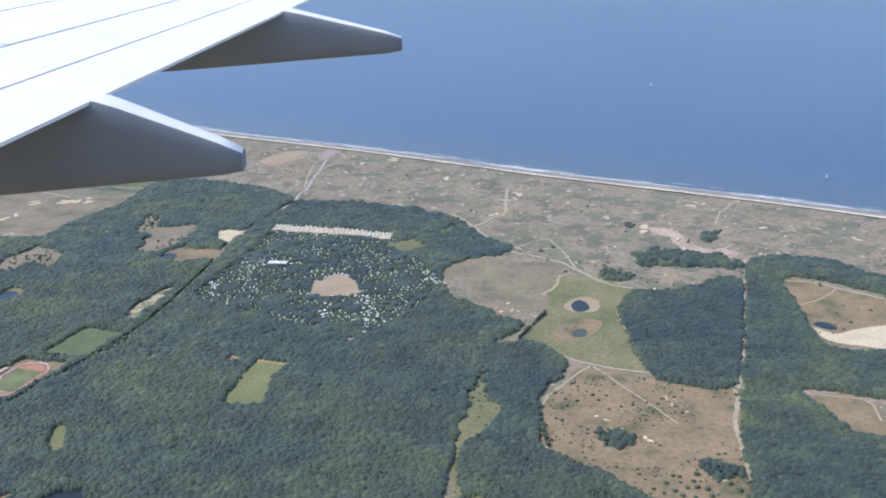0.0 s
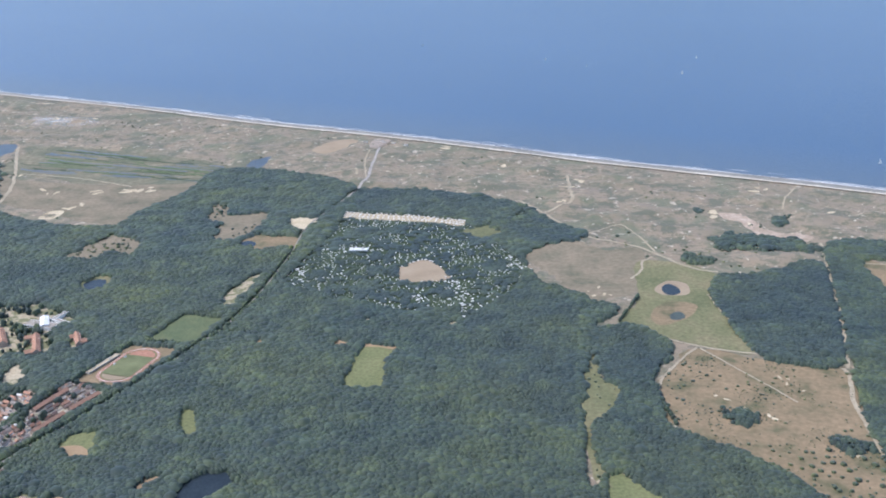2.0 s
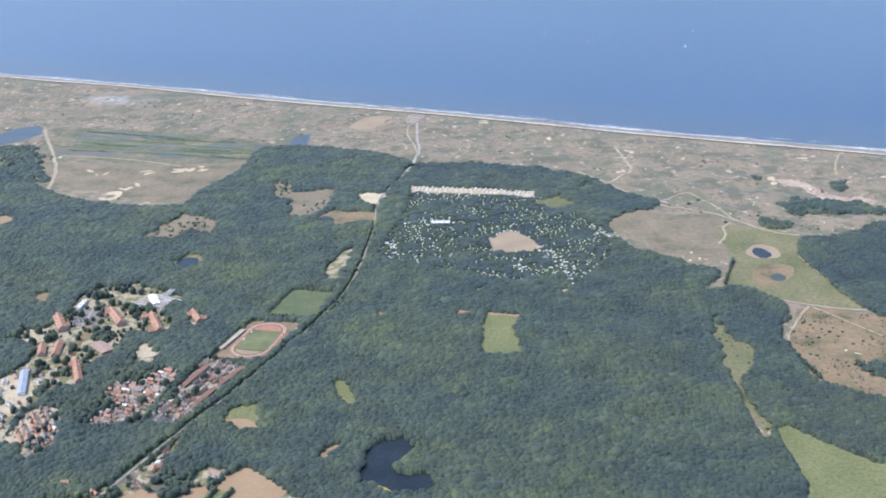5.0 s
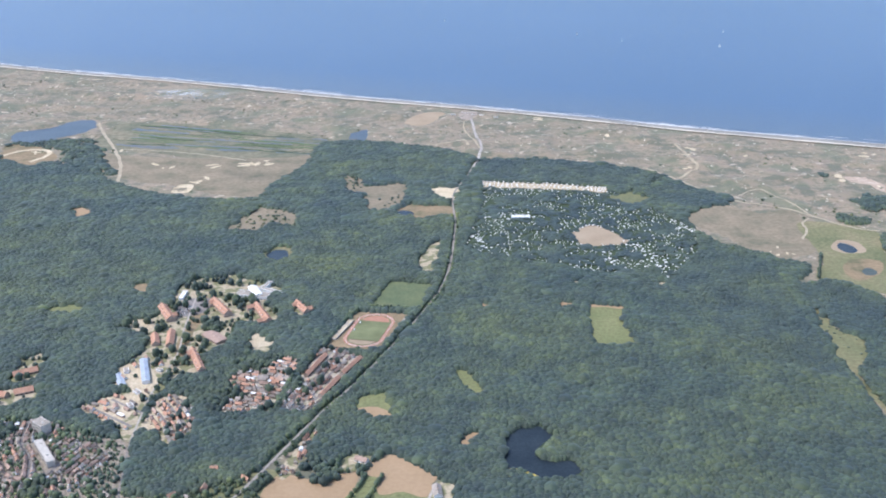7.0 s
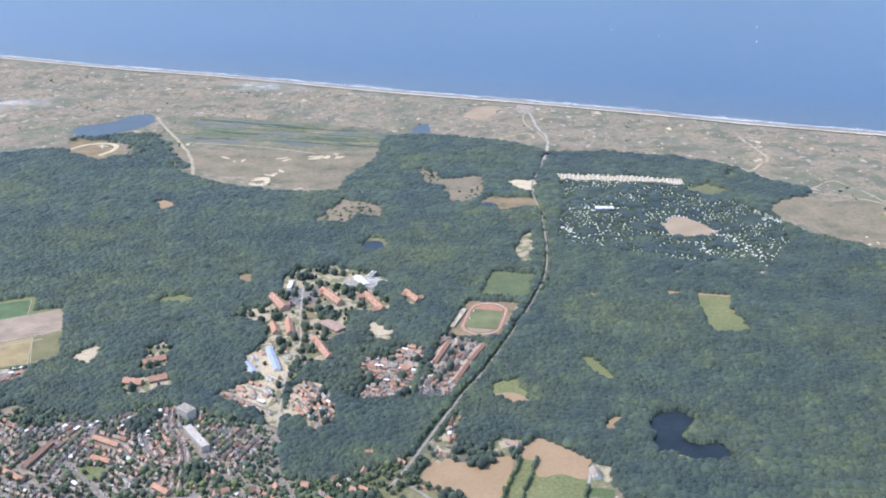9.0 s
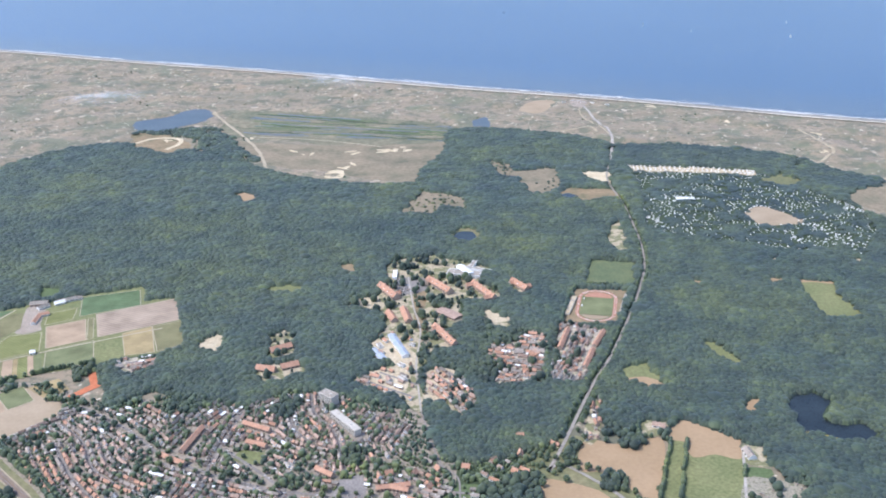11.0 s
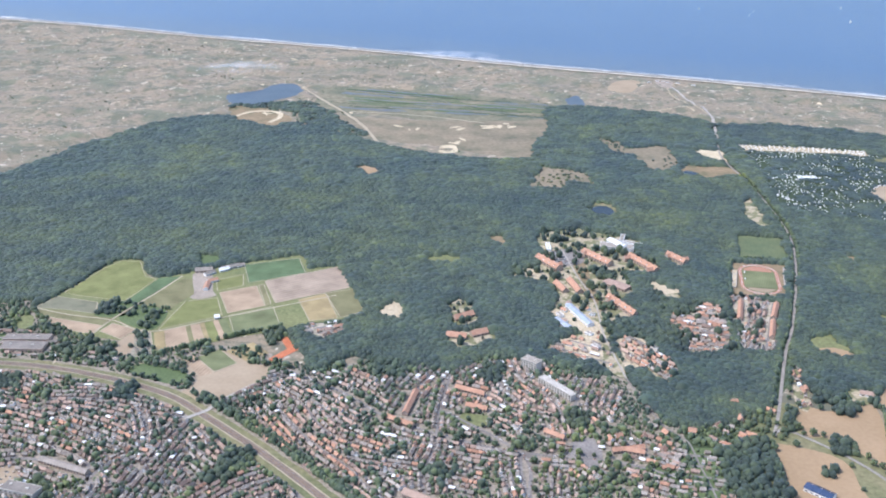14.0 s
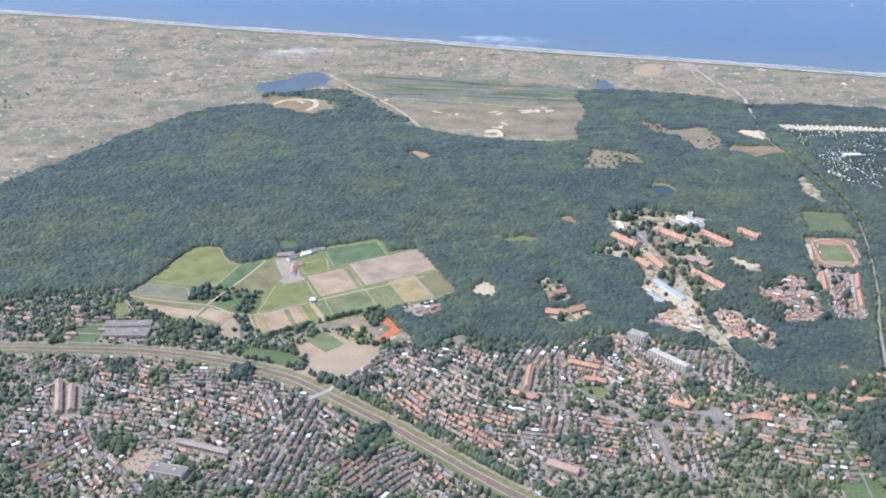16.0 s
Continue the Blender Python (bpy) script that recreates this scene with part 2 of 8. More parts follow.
POND_D = [(-3.2, 720.5), (3, 729.7), (10.6, 722.6), (6.6, 712.2)]
POND_E = [(447.9, 613), (454, 617.6), (460.8, 609.4), (455.7, 604.9)]
REEDS = [(59.3, 370.9), (63, 375.2), (71.2, 371.5), (75, 367.1), (72.8, 364.6), (64.5, 366.4)]
ROAD_VIL_B = [(-200, 372.5), (-175.1, 346.5), (-166.5, 330.6), (-168.2, 311.9), (-169.3, 297.4)]
PINE_A = [(66.7, 866.5), (142.2, 860.9), (202, 829.4), (219.2, 795.3), (161.4, 785.4), (69.5, 812.1)]
PINE_B = [(196.3, 769.2), (222.2, 790.6), (258.3, 741.7), (226.9, 712.4)]
B_ORANGE_A = [(-136.2, 550.3), (-126, 531.4)]
B_ORANGE_B = [(-106.6, 558.2), (-93.8, 537.9)]
B_ORANGE_C = [(-79.5, 550.4), (-68.1, 527.1)]
B_ORANGE_D = [(-55.4, 552.8), (-47.6, 539)]
B_ORANGE_E = [(-103.9, 490.4), (-93.5, 466.8)]
B_BLUE = [(-128, 481), (-119.7, 456.2)]
B_WHITE = [(-94.7, 569.6), (-74, 564.4)]
B_ARCH = [(-86.8, 577.4), (-80.4, 563.6)]
B_LOW = [(-100.9, 514.1), (-90.2, 502.6)]
B_LOW_B = [(-127.7, 573.9), (-128, 562.3)]
B_VIL_A = [(-130.5, 512.1), (-126.6, 500)]
B_VIL_B = [(-121.9, 516.1), (-118.5, 498.3)]
B_VIL_C = [(-196.2, 446.8), (-186.4, 444.1)]
B_VIL_D = [(-183.8, 446.6), (-175.5, 450.4)]
B_VIL_E = [(-191.9, 465.6), (-181.6, 471.8)]
B_TOWER = [(-159.9, 414.3), (-153, 408.4)]
B_SLAB = [(-153.2, 398.4), (-140.5, 380.3)]
B_BARN = [(-58, 311.4), (-50.3, 303.4)]
B_BARN_B = [(-343.5, 534.6), (-333.6, 535.8)]
B_GREEN = [(-328.4, 538.1), (-315.9, 543.6)]
B_FACTORY = [(-421.4, 438.3), (-399.2, 437)]
B_FACTORY_B = [(-423.5, 447.8), (-399.8, 447.1)]
B_SCHOOL = [(-375.3, 318.2), (-360.5, 313)]
B_ROW_A = [(-189.9, 376.2), (-180.8, 372.1)]
B_ROW_B = [(-156.9, 353.7), (-149.3, 347.7)]
B_ROW_C = [(-125.1, 338.6), (-117.4, 335.8)]
B_CAMP = [(84.4, 709), (98.3, 708.5)]
B_STAND = [(-28.2, 504.9), (-20.1, 529.1)]
B_VILLA_F = [(30, 361.5), (30.8, 353.8)]
PLAY_GREEN = [(-194.4, 362.8), (-192.4, 371.4), (-180.5, 368.2), (-182.3, 358.4)]
PARKING_B = [(-387.8, 324.2), (-380.5, 335.9), (-371.5, 325.8), (-380.4, 312.7)]
TRK_L = [(-20.4, 517.4), (2.4, 516.4)]
TRK_C = [(-4.1, 538.3), (-14.1, 495.8)]
GRASS_SIDE = [(-439.6, 432), (-435, 450.4), (-425.1, 453.7), (-424.6, 430)]
HEATH_C = [(-296, 932), (-277, 908.2), (-192, 886.7), (-89.6, 889), (-92.6, 836.7), (-114.8, 771.9), (-149.6, 775.4), (-181.3, 795.8), (-248.8, 828.3), (-275.6, 876.8)]
SPOTS = [(-185.2, 795.9), (-170.3, 856.4), (-142.9, 864.1), (-226.3, 868.5), (-208.5, 858.5), (-125.4, 868.1), (-272, 917), (-302.1, 885.1), (-352.5, 915), (-480, 1287.4), (-406.9, 1268), (-355.9, 1172.5), (-334.1, 1169.2), (-305.5, 1172.8), (-541.9, 1128.7), (-372.5, 1034.8)]
SPOTS_B = [(7, 1067.1), (133.1, 1024.8), (193, 945.8), (247.1, 867.9), (263.6, 894.8), (305.5, 869), (241.9, 826.7), (363.9, 799.5), (386.8, 772.1), (412.9, 750.6), (413.2, 871), (454.9, 797.5), (516.8, 775.8), (317, 487.2), (326.9, 471), (334.5, 471.4), (349.1, 513), (357.3, 498.1), (365.2, 435.8), (464.5, 601.2), (473.9, 589.5), (255.4, 631.9), (264.6, 627.6), (-174.4, 863.7), (-138.1, 866.2), (-174.8, 812.5)]
GROVE_A = [(-106.3, 380.1), (-99.3, 358), (-80, 357), (-64.6, 364), (-52, 372), (-56, 354), (-62, 345), (-76, 340), (-98, 341), (-112, 339), (-115, 352.5)]
CAMP_LINE_A = [(163.1, 650.5), (172.6, 628.5), (174.1, 581.3)]
CAMP_LINE_B = [(203.1, 699), (211.3, 671.7)]
CAMP_LINE_C = [(52.4, 670.8), (59.2, 659), (63.4, 643.3)]
CAMP_LINE_D = [(66, 707.2), (76, 712), (83.9, 701.3)]
CAMP_LINE_E = [(101.3, 708.3), (109.7, 708)]
CAMP_LINE_F = [(140.3, 642.6), (148.2, 619), (158.1, 591.1)]
ROADSIDE = [(-29.4, 409.5), (-25, 408.2), (-32.6, 373.5), (-39.6, 371.9)]
B_ROW_D = [(-28.2, 439.5), (-21, 458.7)]
B_ROW_E = [(-19.6, 462.7), (-11.6, 480.7)]
B_ROW_F = [(-38.2, 461.4), (-30.6, 484.4)]
WEST_Q = [(-503, 475.9), (-420.3, 470), (-403.1, 450.6), (-355.2, 424.7), (-366.1, 413.7), (-406.3, 426), (-488.8, 436.7)]
SANDRING = [(-380.1, 904.3), (-370.2, 921.2), (-353, 925.2), (-341.2, 918.3), (-337.8, 901.1), (-345.7, 882.8)]
BEACHPLACE = [(53.6, 1061.1), (71, 1054.9), (60.3, 1022), (50.6, 1030.4)]
PAVILIONS = [(55.5, 1055.3), (61, 1052.3), (64.7, 1046.6), (74.5, 1043.6), (88.9, 1032.2), (44.4, 1047.1)]
B_VILLA_G = [(-5.9, 383.5), (-0.7, 381.1)]
PATHHEATH = [(-271.6, 923.1), (-206.2, 906.4), (-146.1, 877.8)]
CARPARK_H = [(-126.2, 562.9), (-109, 564), (-109.7, 544), (-124.8, 539.4)]
CARPARK_S = [(11.1, 534.6), (13.1, 531.9), (3.2, 503.6), (1.7, 505.2)]
CROP_P = [(-328.1, 424.4), (-321.8, 428.4), (-310.8, 409.7), (-316.1, 407.5)]
CROP_Q = [(-308, 432.4), (-295.8, 441.5), (-286.5, 430.2), (-295.7, 421.4)]
CROP_R = [(-328.6, 521.8), (-314.3, 529.5), (-311.9, 513.4), (-325.5, 506.2)]
CLEAR_F = [(-347.3, 560.6), (-333.6, 560.4), (-330.3, 547.6), (-342.4, 546)]
WEST_GAP = [(-524.9, 510.5), (-474.3, 497.7), (-423.3, 497), (-413.9, 467.4), (-505.2, 474)]
RIDE_A = [(10.7, 562.7), (59.2, 562), (107.4, 559.5), (120.2, 552.3)]
RIDE_B = [(-46.4, 845.8), (-16.7, 868.5), (14.9, 894.5)]
RIDE_C = [(214.3, 798.8), (176, 761.9), (143.2, 736.1)]
CROP_S = [(-362.8, 524.7), (-350.7, 527.3), (-353.7, 517.5), (-366.8, 491.6), (-373.3, 493.5)]
CROP_U = [(-420, 482.9), (-405.5, 482.1), (-375.5, 471.1), (-378.4, 464.3), (-414.9, 476.9)]
FARM_TOP = [(-349, 453.8), (-314.8, 470.3)]
FARM_LOW = [(-342.9, 430), (-306.4, 448.7)]
GARDEN_A = [(-385.9, 475.2), (-386.4, 490.5), (-375.6, 494.4), (-365.3, 488.5), (-370.6, 474.3), (-377.9, 472.6)]
GARDEN_B = [(-371.4, 470.1), (-365.4, 487), (-347.8, 480.1), (-351.3, 457.3)]
PLOTS = [(-358.7, 455.7), (-351.4, 454), (-344.4, 428.9), (-356.1, 424.8)]
PLOTS_SAND = [(-364.8, 443.7), (-358.9, 453.1), (-355.7, 429.5), (-363.8, 434.3)]
FARM_ROAD = [(-349.8, 528.1), (-359.8, 503.4), (-375.7, 469), (-381.2, 451.1), (-389.2, 437.6), (-390.2, 420.9)]
FARM_ROAD_B = [(-422.3, 486), (-398.1, 475.9), (-374.2, 468.9), (-351.3, 455.3), (-314, 472.4), (-257.2, 499)]
FARM_ROAD_C = [(-351.3, 455.3), (-343.4, 425.2), (-351.7, 419.8)]
B_LONG = [(-367.5, 337.2), (-345.4, 327)]
B_HALL = [(-217.6, 311), (-206.8, 303.7)]
B_DARK_A = [(-423.1, 363.5), (-430.6, 391.5)]
B_DARK_B = [(-418.1, 364.5), (-423.4, 386.5)]
B_ROW_I = [(-217.8, 369.1), (-212.6, 389.3)]
B_ROW_J = [(-226.6, 367.6), (-214.1, 359.2)]
B_ROW_K = [(-194, 392.5), (-181, 385.3)]
STR_N_A = [(-442.2, 365.9), (-425.3, 362.2), (-410.2, 355.9)]
STR_N_B = [(-410.2, 355.9), (-402.2, 338.4), (-388.4, 319.8), (-376.3, 302.6)]
STR_N_C = [(-417.8, 389.8), (-400.6, 382.7), (-375.4, 371.5), (-353.4, 359.4), (-337.4, 349.5), (-324.8, 344.4)]
STR_N_D = [(-407.4, 362.5), (-386.4, 355.9), (-365.3, 346.8), (-348, 335.2), (-344.8, 323)]
STR_N_E = [(-384.4, 338.6), (-370.6, 338.6), (-347.6, 326.3), (-340.4, 317), (-345.9, 304.4)]
STR_N_F = [(-426.4, 322), (-416.2, 331.1), (-408, 340.8)]
STR_N_G = [(-446.3, 391.4), (-434.5, 402.3), (-424.2, 411.5)]
STR_N_H = [(-381.5, 387.6), (-360.7, 386.4), (-336.4, 377.5), (-312.8, 368.8)]
STR_N_I = [(-336.4, 377.5), (-328, 351.2), (-339.9, 334.7), (-344.8, 323)]
STR_N_J = [(-315.1, 366.5), (-320.3, 346.3), (-327.9, 314.4), (-330.6, 302.8)]
STR_N_K = [(-308.4, 361.4), (-296.4, 344.9), (-288.9, 335.9)]
STR_N_L = [(-296.1, 301.6), (-283.6, 315.6), (-267.8, 322.5), (-256.9, 306.5), (-248.7, 295.3)]
STR_N_M = [(-428.6, 417.4), (-400.1, 411.2), (-381.8, 400.8)]
STR_F_A = [(-277.9, 381.6), (-267.6, 363.8), (-258, 349.3), (-244.3, 333.4), (-235.8, 322.6)]
STR_F_B = [(-280.8, 397.6), (-264.9, 380.9), (-252.8, 358.2), (-238.7, 346), (-227.3, 338.8)]
STR_F_C = [(-301.3, 385.5), (-291.3, 395.5), (-278.2, 405.8), (-267.3, 407.9)]
STR_F_D = [(-227.4, 363.8), (-204, 350.7), (-178.9, 340.3), (-163.2, 335)]
STR_F_E = [(-218.9, 373.1), (-211.3, 393.6), (-202.5, 409.9)]
STR_F_F = [(-196.4, 403.8), (-202.2, 372.2), (-205, 344), (-209.7, 327.2), (-209.7, 311.3)]
STR_F_G = [(-195.3, 392.6), (-180.5, 385.3), (-171.8, 375.4), (-162.6, 369.8)]
STR_F_H = [(-173.5, 408.2), (-171.3, 391.2), (-161.5, 374.8), (-152.3, 369.2)]
STR_F_I = [(-165.7, 419.6), (-162.3, 401.8), (-153.2, 387.5), (-147.2, 368.9), (-144.1, 351.9)]
STR_F_J = [(-241.7, 337.4), (-227.9, 332.4), (-209.7, 327.2), (-188.1, 317.9)]
STR_F_K = [(-168.8, 341.9), (-170.3, 324.9), (-169.4, 309)]
STR_F_L = [(-131, 400), (-140.8, 373.6), (-137.2, 358.6)]
STR_F_M = [(-159.2, 341.4), (-145.9, 336.2), (-135.5, 322.9)]
STR_F_N = [(-235.9, 320.6), (-225.7, 308.5), (-216.2, 296.2)]
STR_F_O = [(-178.7, 426.5), (-192.4, 412.2), (-199.9, 398.4)]
GRV_A = [(-404.7, 346.9), (-386.9, 339.5), (-390.2, 326.4), (-400.6, 337.4)]
GRV_B = [(-415.7, 409.9), (-399.1, 407.3), (-398.6, 394.9), (-410, 398.7)]
GRV_C = [(-366.2, 324.2), (-355.7, 321.7), (-355.1, 307.8), (-363, 310.5)]
GRV_D = [(-291.6, 344.7), (-279.6, 341.8), (-282.8, 327.4), (-288.2, 319), (-296.8, 320.2)]
GRV_E = [(-236.3, 422.5), (-213.8, 421.2), (-219, 402.3), (-233.2, 406)]
GRV_F = [(-178.9, 417.4), (-168.3, 413.8), (-174.8, 394.2), (-182.8, 403)]
GRV_G = [(-144.7, 373.9), (-133.2, 368.1), (-139, 355.8), (-147.3, 356.8)]
GRV_H = [(-210.3, 331.4), (-195.8, 326.4), (-198.7, 320.1), (-212.4, 324.9)]
GRV_I = [(-355.6, 386.1), (-349.4, 404.3), (-343.6, 401.3), (-342.6, 385.4)]
GRV_J = [(-373.8, 309.6), (-364.3, 305.5), (-365.9, 298.6), (-374.4, 299.1)]
YARD_C = [(29.6, 365.3), (38.4, 364.9), (36.8, 349.1), (27, 351.7)]
PLOTS_B = [(24, 340.6), (36.1, 338.1), (47.1, 334.7), (38.5, 321.5), (17, 318.5)]
GRV_K = [(-34.9, 344.7), (-30.7, 348.8), (-27.6, 345.2), (-26.8, 334.8), (-35.5, 333.1)]
GRV_L = [(-22.4, 374), (-12.5, 375.6), (-13.1, 366.1), (-22.5, 364.1)]
GRV_M = [(4.3, 389.9), (8.9, 391.8), (5.4, 383.2), (1.3, 381.9)]
SANDY_A = [(-138.8, 442.4), (-128.6, 445), (-118.5, 441.5), (-118.7, 423.5), (-129.5, 417.1), (-138.2, 427.3)]
SANDY_B = [(-138, 475.2), (-127.3, 480.3), (-116.5, 463.3), (-113.9, 456.6), (-118.3, 441.5), (-128.3, 453.3), (-137.1, 455)]
SANDY_C = [(-74, 515.7), (-65.9, 508.9), (-60.7, 499.4), (-75.4, 497.8)]
SANDY_D = [(-118, 564.4), (-108.5, 562.1), (-109.3, 510.9), (-107.8, 484.5), (-114.8, 494.3), (-115.6, 527.4)]
SANDY_E = [(-110.7, 441.1), (-97.8, 445.6), (-93.4, 431.3), (-102.3, 411.5), (-110.5, 411.8)]
B_BLUE_B = [(-137.5, 465.6), (-131.2, 453.4)]
GRV_N = [(-392.9, 445.4), (-380.9, 449.8), (-366, 438.8), (-363.6, 425.2), (-378, 421.3), (-390.4, 428)]
GRV_O = [(-412, 464.9), (-401, 462.2), (-388.6, 445.1), (-389.2, 437.6), (-402.3, 449.1)]
GRV_P = [(-447, 478.8), (-427.1, 477.6), (-424.2, 458.9), (-435.4, 459.6)]
GRV_Q = [(-450.7, 442.5), (-440.6, 438.8), (-439.3, 430.2), (-445.6, 430)]
GRV_R = [(-291.3, 451.1), (-281.9, 455.3), (-280, 445.2), (-286.8, 437.9)]
LAWN_W = [(-423.6, 458.9), (-424.4, 475.3), (-418.3, 475), (-415.1, 459.7)]
GRV_S = [(-87, 338), (-62.5, 347), (-64.4, 316.3), (-68.2, 296.9), (-71.7, 283.8), (-92, 284), (-88.5, 312.7)]
GRV_T = [(-24.5, 402.7), (-11.8, 394.2), (-15.9, 374.3), (-29.9, 374.8)]
WOOD_G = [(257.7, 561.1), (253.5, 514.9), (265.1, 494.6), (255.9, 469.6), (247.1, 463.0), (245.9, 434.3), (249.0, 419.6), (252.0, 405.3), (262, 405), (275, 420), (280, 445), (283, 475), (281, 503), (262, 510), (254, 540)]
WOOD_H = [(-422, 499.4), (-405.4, 557.1), (-391.4, 575.2), (-344.4, 567.5), (-332, 548.1), (-345.7, 535.6), (-350.5, 531.6), (-363.9, 527.3), (-370.6, 530.2), (-380, 552.8), (-391.9, 554.4), (-399.6, 545), (-412.6, 507.4), (-422.7, 487.5)]
PATH_D10 = [(260.8, 747.7), (284, 768.3), (294.6, 755.3), (300.5, 730), (309.8, 700.7)]
PATH_D11 = [(284.3, 654.8), (293.7, 672.7), (295.9, 689), (303.8, 698.2)]
PATH_D12 = [(347.9, 666.4), (377.3, 665.5)]
PATH_D13 = [(312.8, 548.8), (324.1, 530.6), (332.1, 517.8), (351.5, 485.7)]
PATH_D14 = [(356, 534.2), (387.2, 525.2)]
PATH_D15 = [(330.6, 629.6), (333.9, 603.1), (339.6, 570.9), (343.5, 545.3)]
PATH_D16 = [(447.5, 686.9), (465.4, 684.3), (477.4, 674.4), (503.2, 655.5)]
PATH_D17 = [(446.7, 643.7), (463.7, 655.9), (477.4, 674.4)]
PATH_D18 = [(425.5, 552.9), (420.6, 525.7), (430.6, 519.8), (450.3, 514.6), (451, 494)]
SCAR = [(368.6, 803), (388, 799.1), (393.1, 771.4), (404.9, 752.1), (421.4, 752.5), (427.3, 740.2), (417.6, 732.1), (399.3, 741.8), (386.3, 751.5), (379, 777.8), (369.4, 788.7)]
CAMP_EDGE = [(249.5, 640.6), (262.1, 647.9), (275.1, 646.5), (276.5, 622.8), (270.4, 609), (256.1, 617.3), (250, 631)]
THICKET_C = [(320.2, 712.6), (342.8, 696.2), (341.5, 679.8), (323, 690)]
THICKET_D = [(406.2, 789.6), (417.5, 792.8), (416.3, 772.1), (405.2, 767.7)]
THICKET_E = [(349.3, 811.4), (360.5, 811.7), (359.9, 796.1), (349.4, 795.8)]
THICKET_F = [(353.7, 451.4), (362.7, 451.9), (376.8, 445.4), (376.3, 438), (358, 439.2)]
THICKET_I = [(-394, 952), (-366, 947), (-347, 970), (-330, 990), (-312, 962), (-300, 934), (-318, 926), (-328, 914), (-345, 930), (-370, 935), (-392, 942)]
THICKET_G = [(312.2, 475.1), (319.1, 475.5), (326, 459.9), (321.7, 454.5), (314.4, 464.4)]
THICKET_H = [(-322, 930), (-298, 930), (-282, 887), (-262, 862), (-256, 834), (-288, 842), (-318, 864)]
SANDSIDE = [(447.3, 608.2), (457.7, 600.2), (477.8, 609.6), (500.3, 612.2), (514.7, 582), (486, 578), (468.2, 582.8), (450.8, 589.5)]
CLR_A = [(-155, 523.7), (-152.2, 533.8), (-139.4, 536.6), (-135.2, 523), (-142.7, 519.4)]
CLR_B = [(-163.8, 586.2), (-156.5, 589.7), (-151.6, 573.8), (-157.8, 569.5)]
CLR_C = [(117, 589), (122.2, 591.7), (121.7, 579.4), (116.3, 575.9)]
CLR_D = [(168.4, 580.4), (174.1, 582.2), (171.8, 572.9), (166.7, 572.1)]
SANDPIT_B = [(-190, 784), (-176.5, 784), (-177, 804), (-189, 803)]
MOWN_A = [(117, 546), (120.6, 549.8), (140.7, 544.2), (140, 541), (129, 544)]
MOWN_C = [(-9.5, 427.5), (-0.8, 430), (9.5, 423.4), (10.1, 418.4), (-0.8, 420.7)]
MOWN_D = [(8.5, 368), (27.8, 364.4), (25.5, 354.5), (16, 358), (5.5, 357)]
BUNGALOWS = [(-112, 338), (-98.5, 340), (-85.6, 334), (-90.7, 290.9), (-117, 292)]
SQUARE = [(-146.9, 345.7), (-136.3, 349), (-135.1, 334.5), (-140.9, 325.6), (-147.9, 330.7)]
B_WHITE_B = [(-82.7, 577.6), (-67.8, 569)]
B_WHITE_C = [(-79.7, 575.7), (-76.2, 586.8)]
B_ROW_L = [(-130.7, 337.8), (-116.8, 340)]
GRV_U = [(-113.7, 457.4), (-98.4, 459.1), (-81.0, 466.7), (-72.7, 439.3), (-76.6, 425.0), (-87.5, 432.3), (-102.8, 447.5)]
GRV_V = [(-87.1, 492.5), (-74.7, 501.3), (-70.7, 492.1), (-75.0, 474.8), (-81.0, 475.0)]
GRV_W = [(-73.1, 474.8), (-54.0, 489.4), (-50.9, 483.6), (-65.4, 466.3)]
GRV_X = [(-107.2, 531.2), (-101.2, 533.6), (-92.3, 523.3), (-96.4, 513.6), (-104.0, 518.7)]
GRV_Y = [(-42.4, 446.1), (-43.6, 478.3), (-37.4, 493.4), (-37.4, 473.9), (-38.9, 449.8)]
GRV_Z = [(-38.5, 336.8), (-35.1, 345.2), (-30.1, 347.6), (-25.4, 338.7), (-28.8, 332.9), (-35.3, 331.9)]
GRV_ZA = [(-48.4, 362.5), (-44.9, 371.9), (-40.5, 371.8), (-42.6, 362.3), (-47.8, 352.0), (-51.7, 353.4)]
GRV_ZB = [(-25.9, 364.4), (-22.9, 371.2), (-12.9, 372.3), (-15.1, 364.1)]
GRV_ZC = [(-49.6, 316.5), (-45.9, 324.2), (-40.9, 325.2), (-42.4, 318.5)]
GRV_ZD = [(-386, 476), (-386.4, 490.5), (-378, 493), (-376, 478)]
FARM_HOMES = [(-271.7, 453.9), (-268.0, 462.3), (-251.8, 463.7), (-249.0, 453.1), (-261.2, 445.9)]
FARM_BLOCKS = [[(-336.6, 527.7), (-331.8, 532.5)], [(-332.9, 517.9), (-327.8, 520.9)], [(-329.2, 534.1), (-324.2, 537.3)], [(-323.9, 539.0), (-318.5, 542.2)], [(-332.2, 506.8), (-332.5, 516.2)], [(-320.5, 470.2), (-318.0, 470.8)]]
HEATH_D = [(425.2, 520.8), (450.7, 515.9), (455.0, 494.2), (449.8, 477.4), (431.9, 483.5), (427.6, 502.6)]
VILLAS = [(-125.8, 348.7), (-115.0, 348.4), (-104.7, 351.3), (-92.9, 352.4), (-81.0, 356.2), (-68.8, 361.6), (-72.1, 347.7), (-67.5, 375.9), (-108.9, 338.1), (-129.6, 346.6)]
RAILX = (-306.7, 375.5)
PINE_C = [(175, 585), (215, 640), (248, 600), (242, 520), (239, 450), (205, 470), (185, 530)]
PINES = [PINE_A, PINE_B, PINE_C, WOOD_B, WOOD_C, WOOD_D, CAMP]

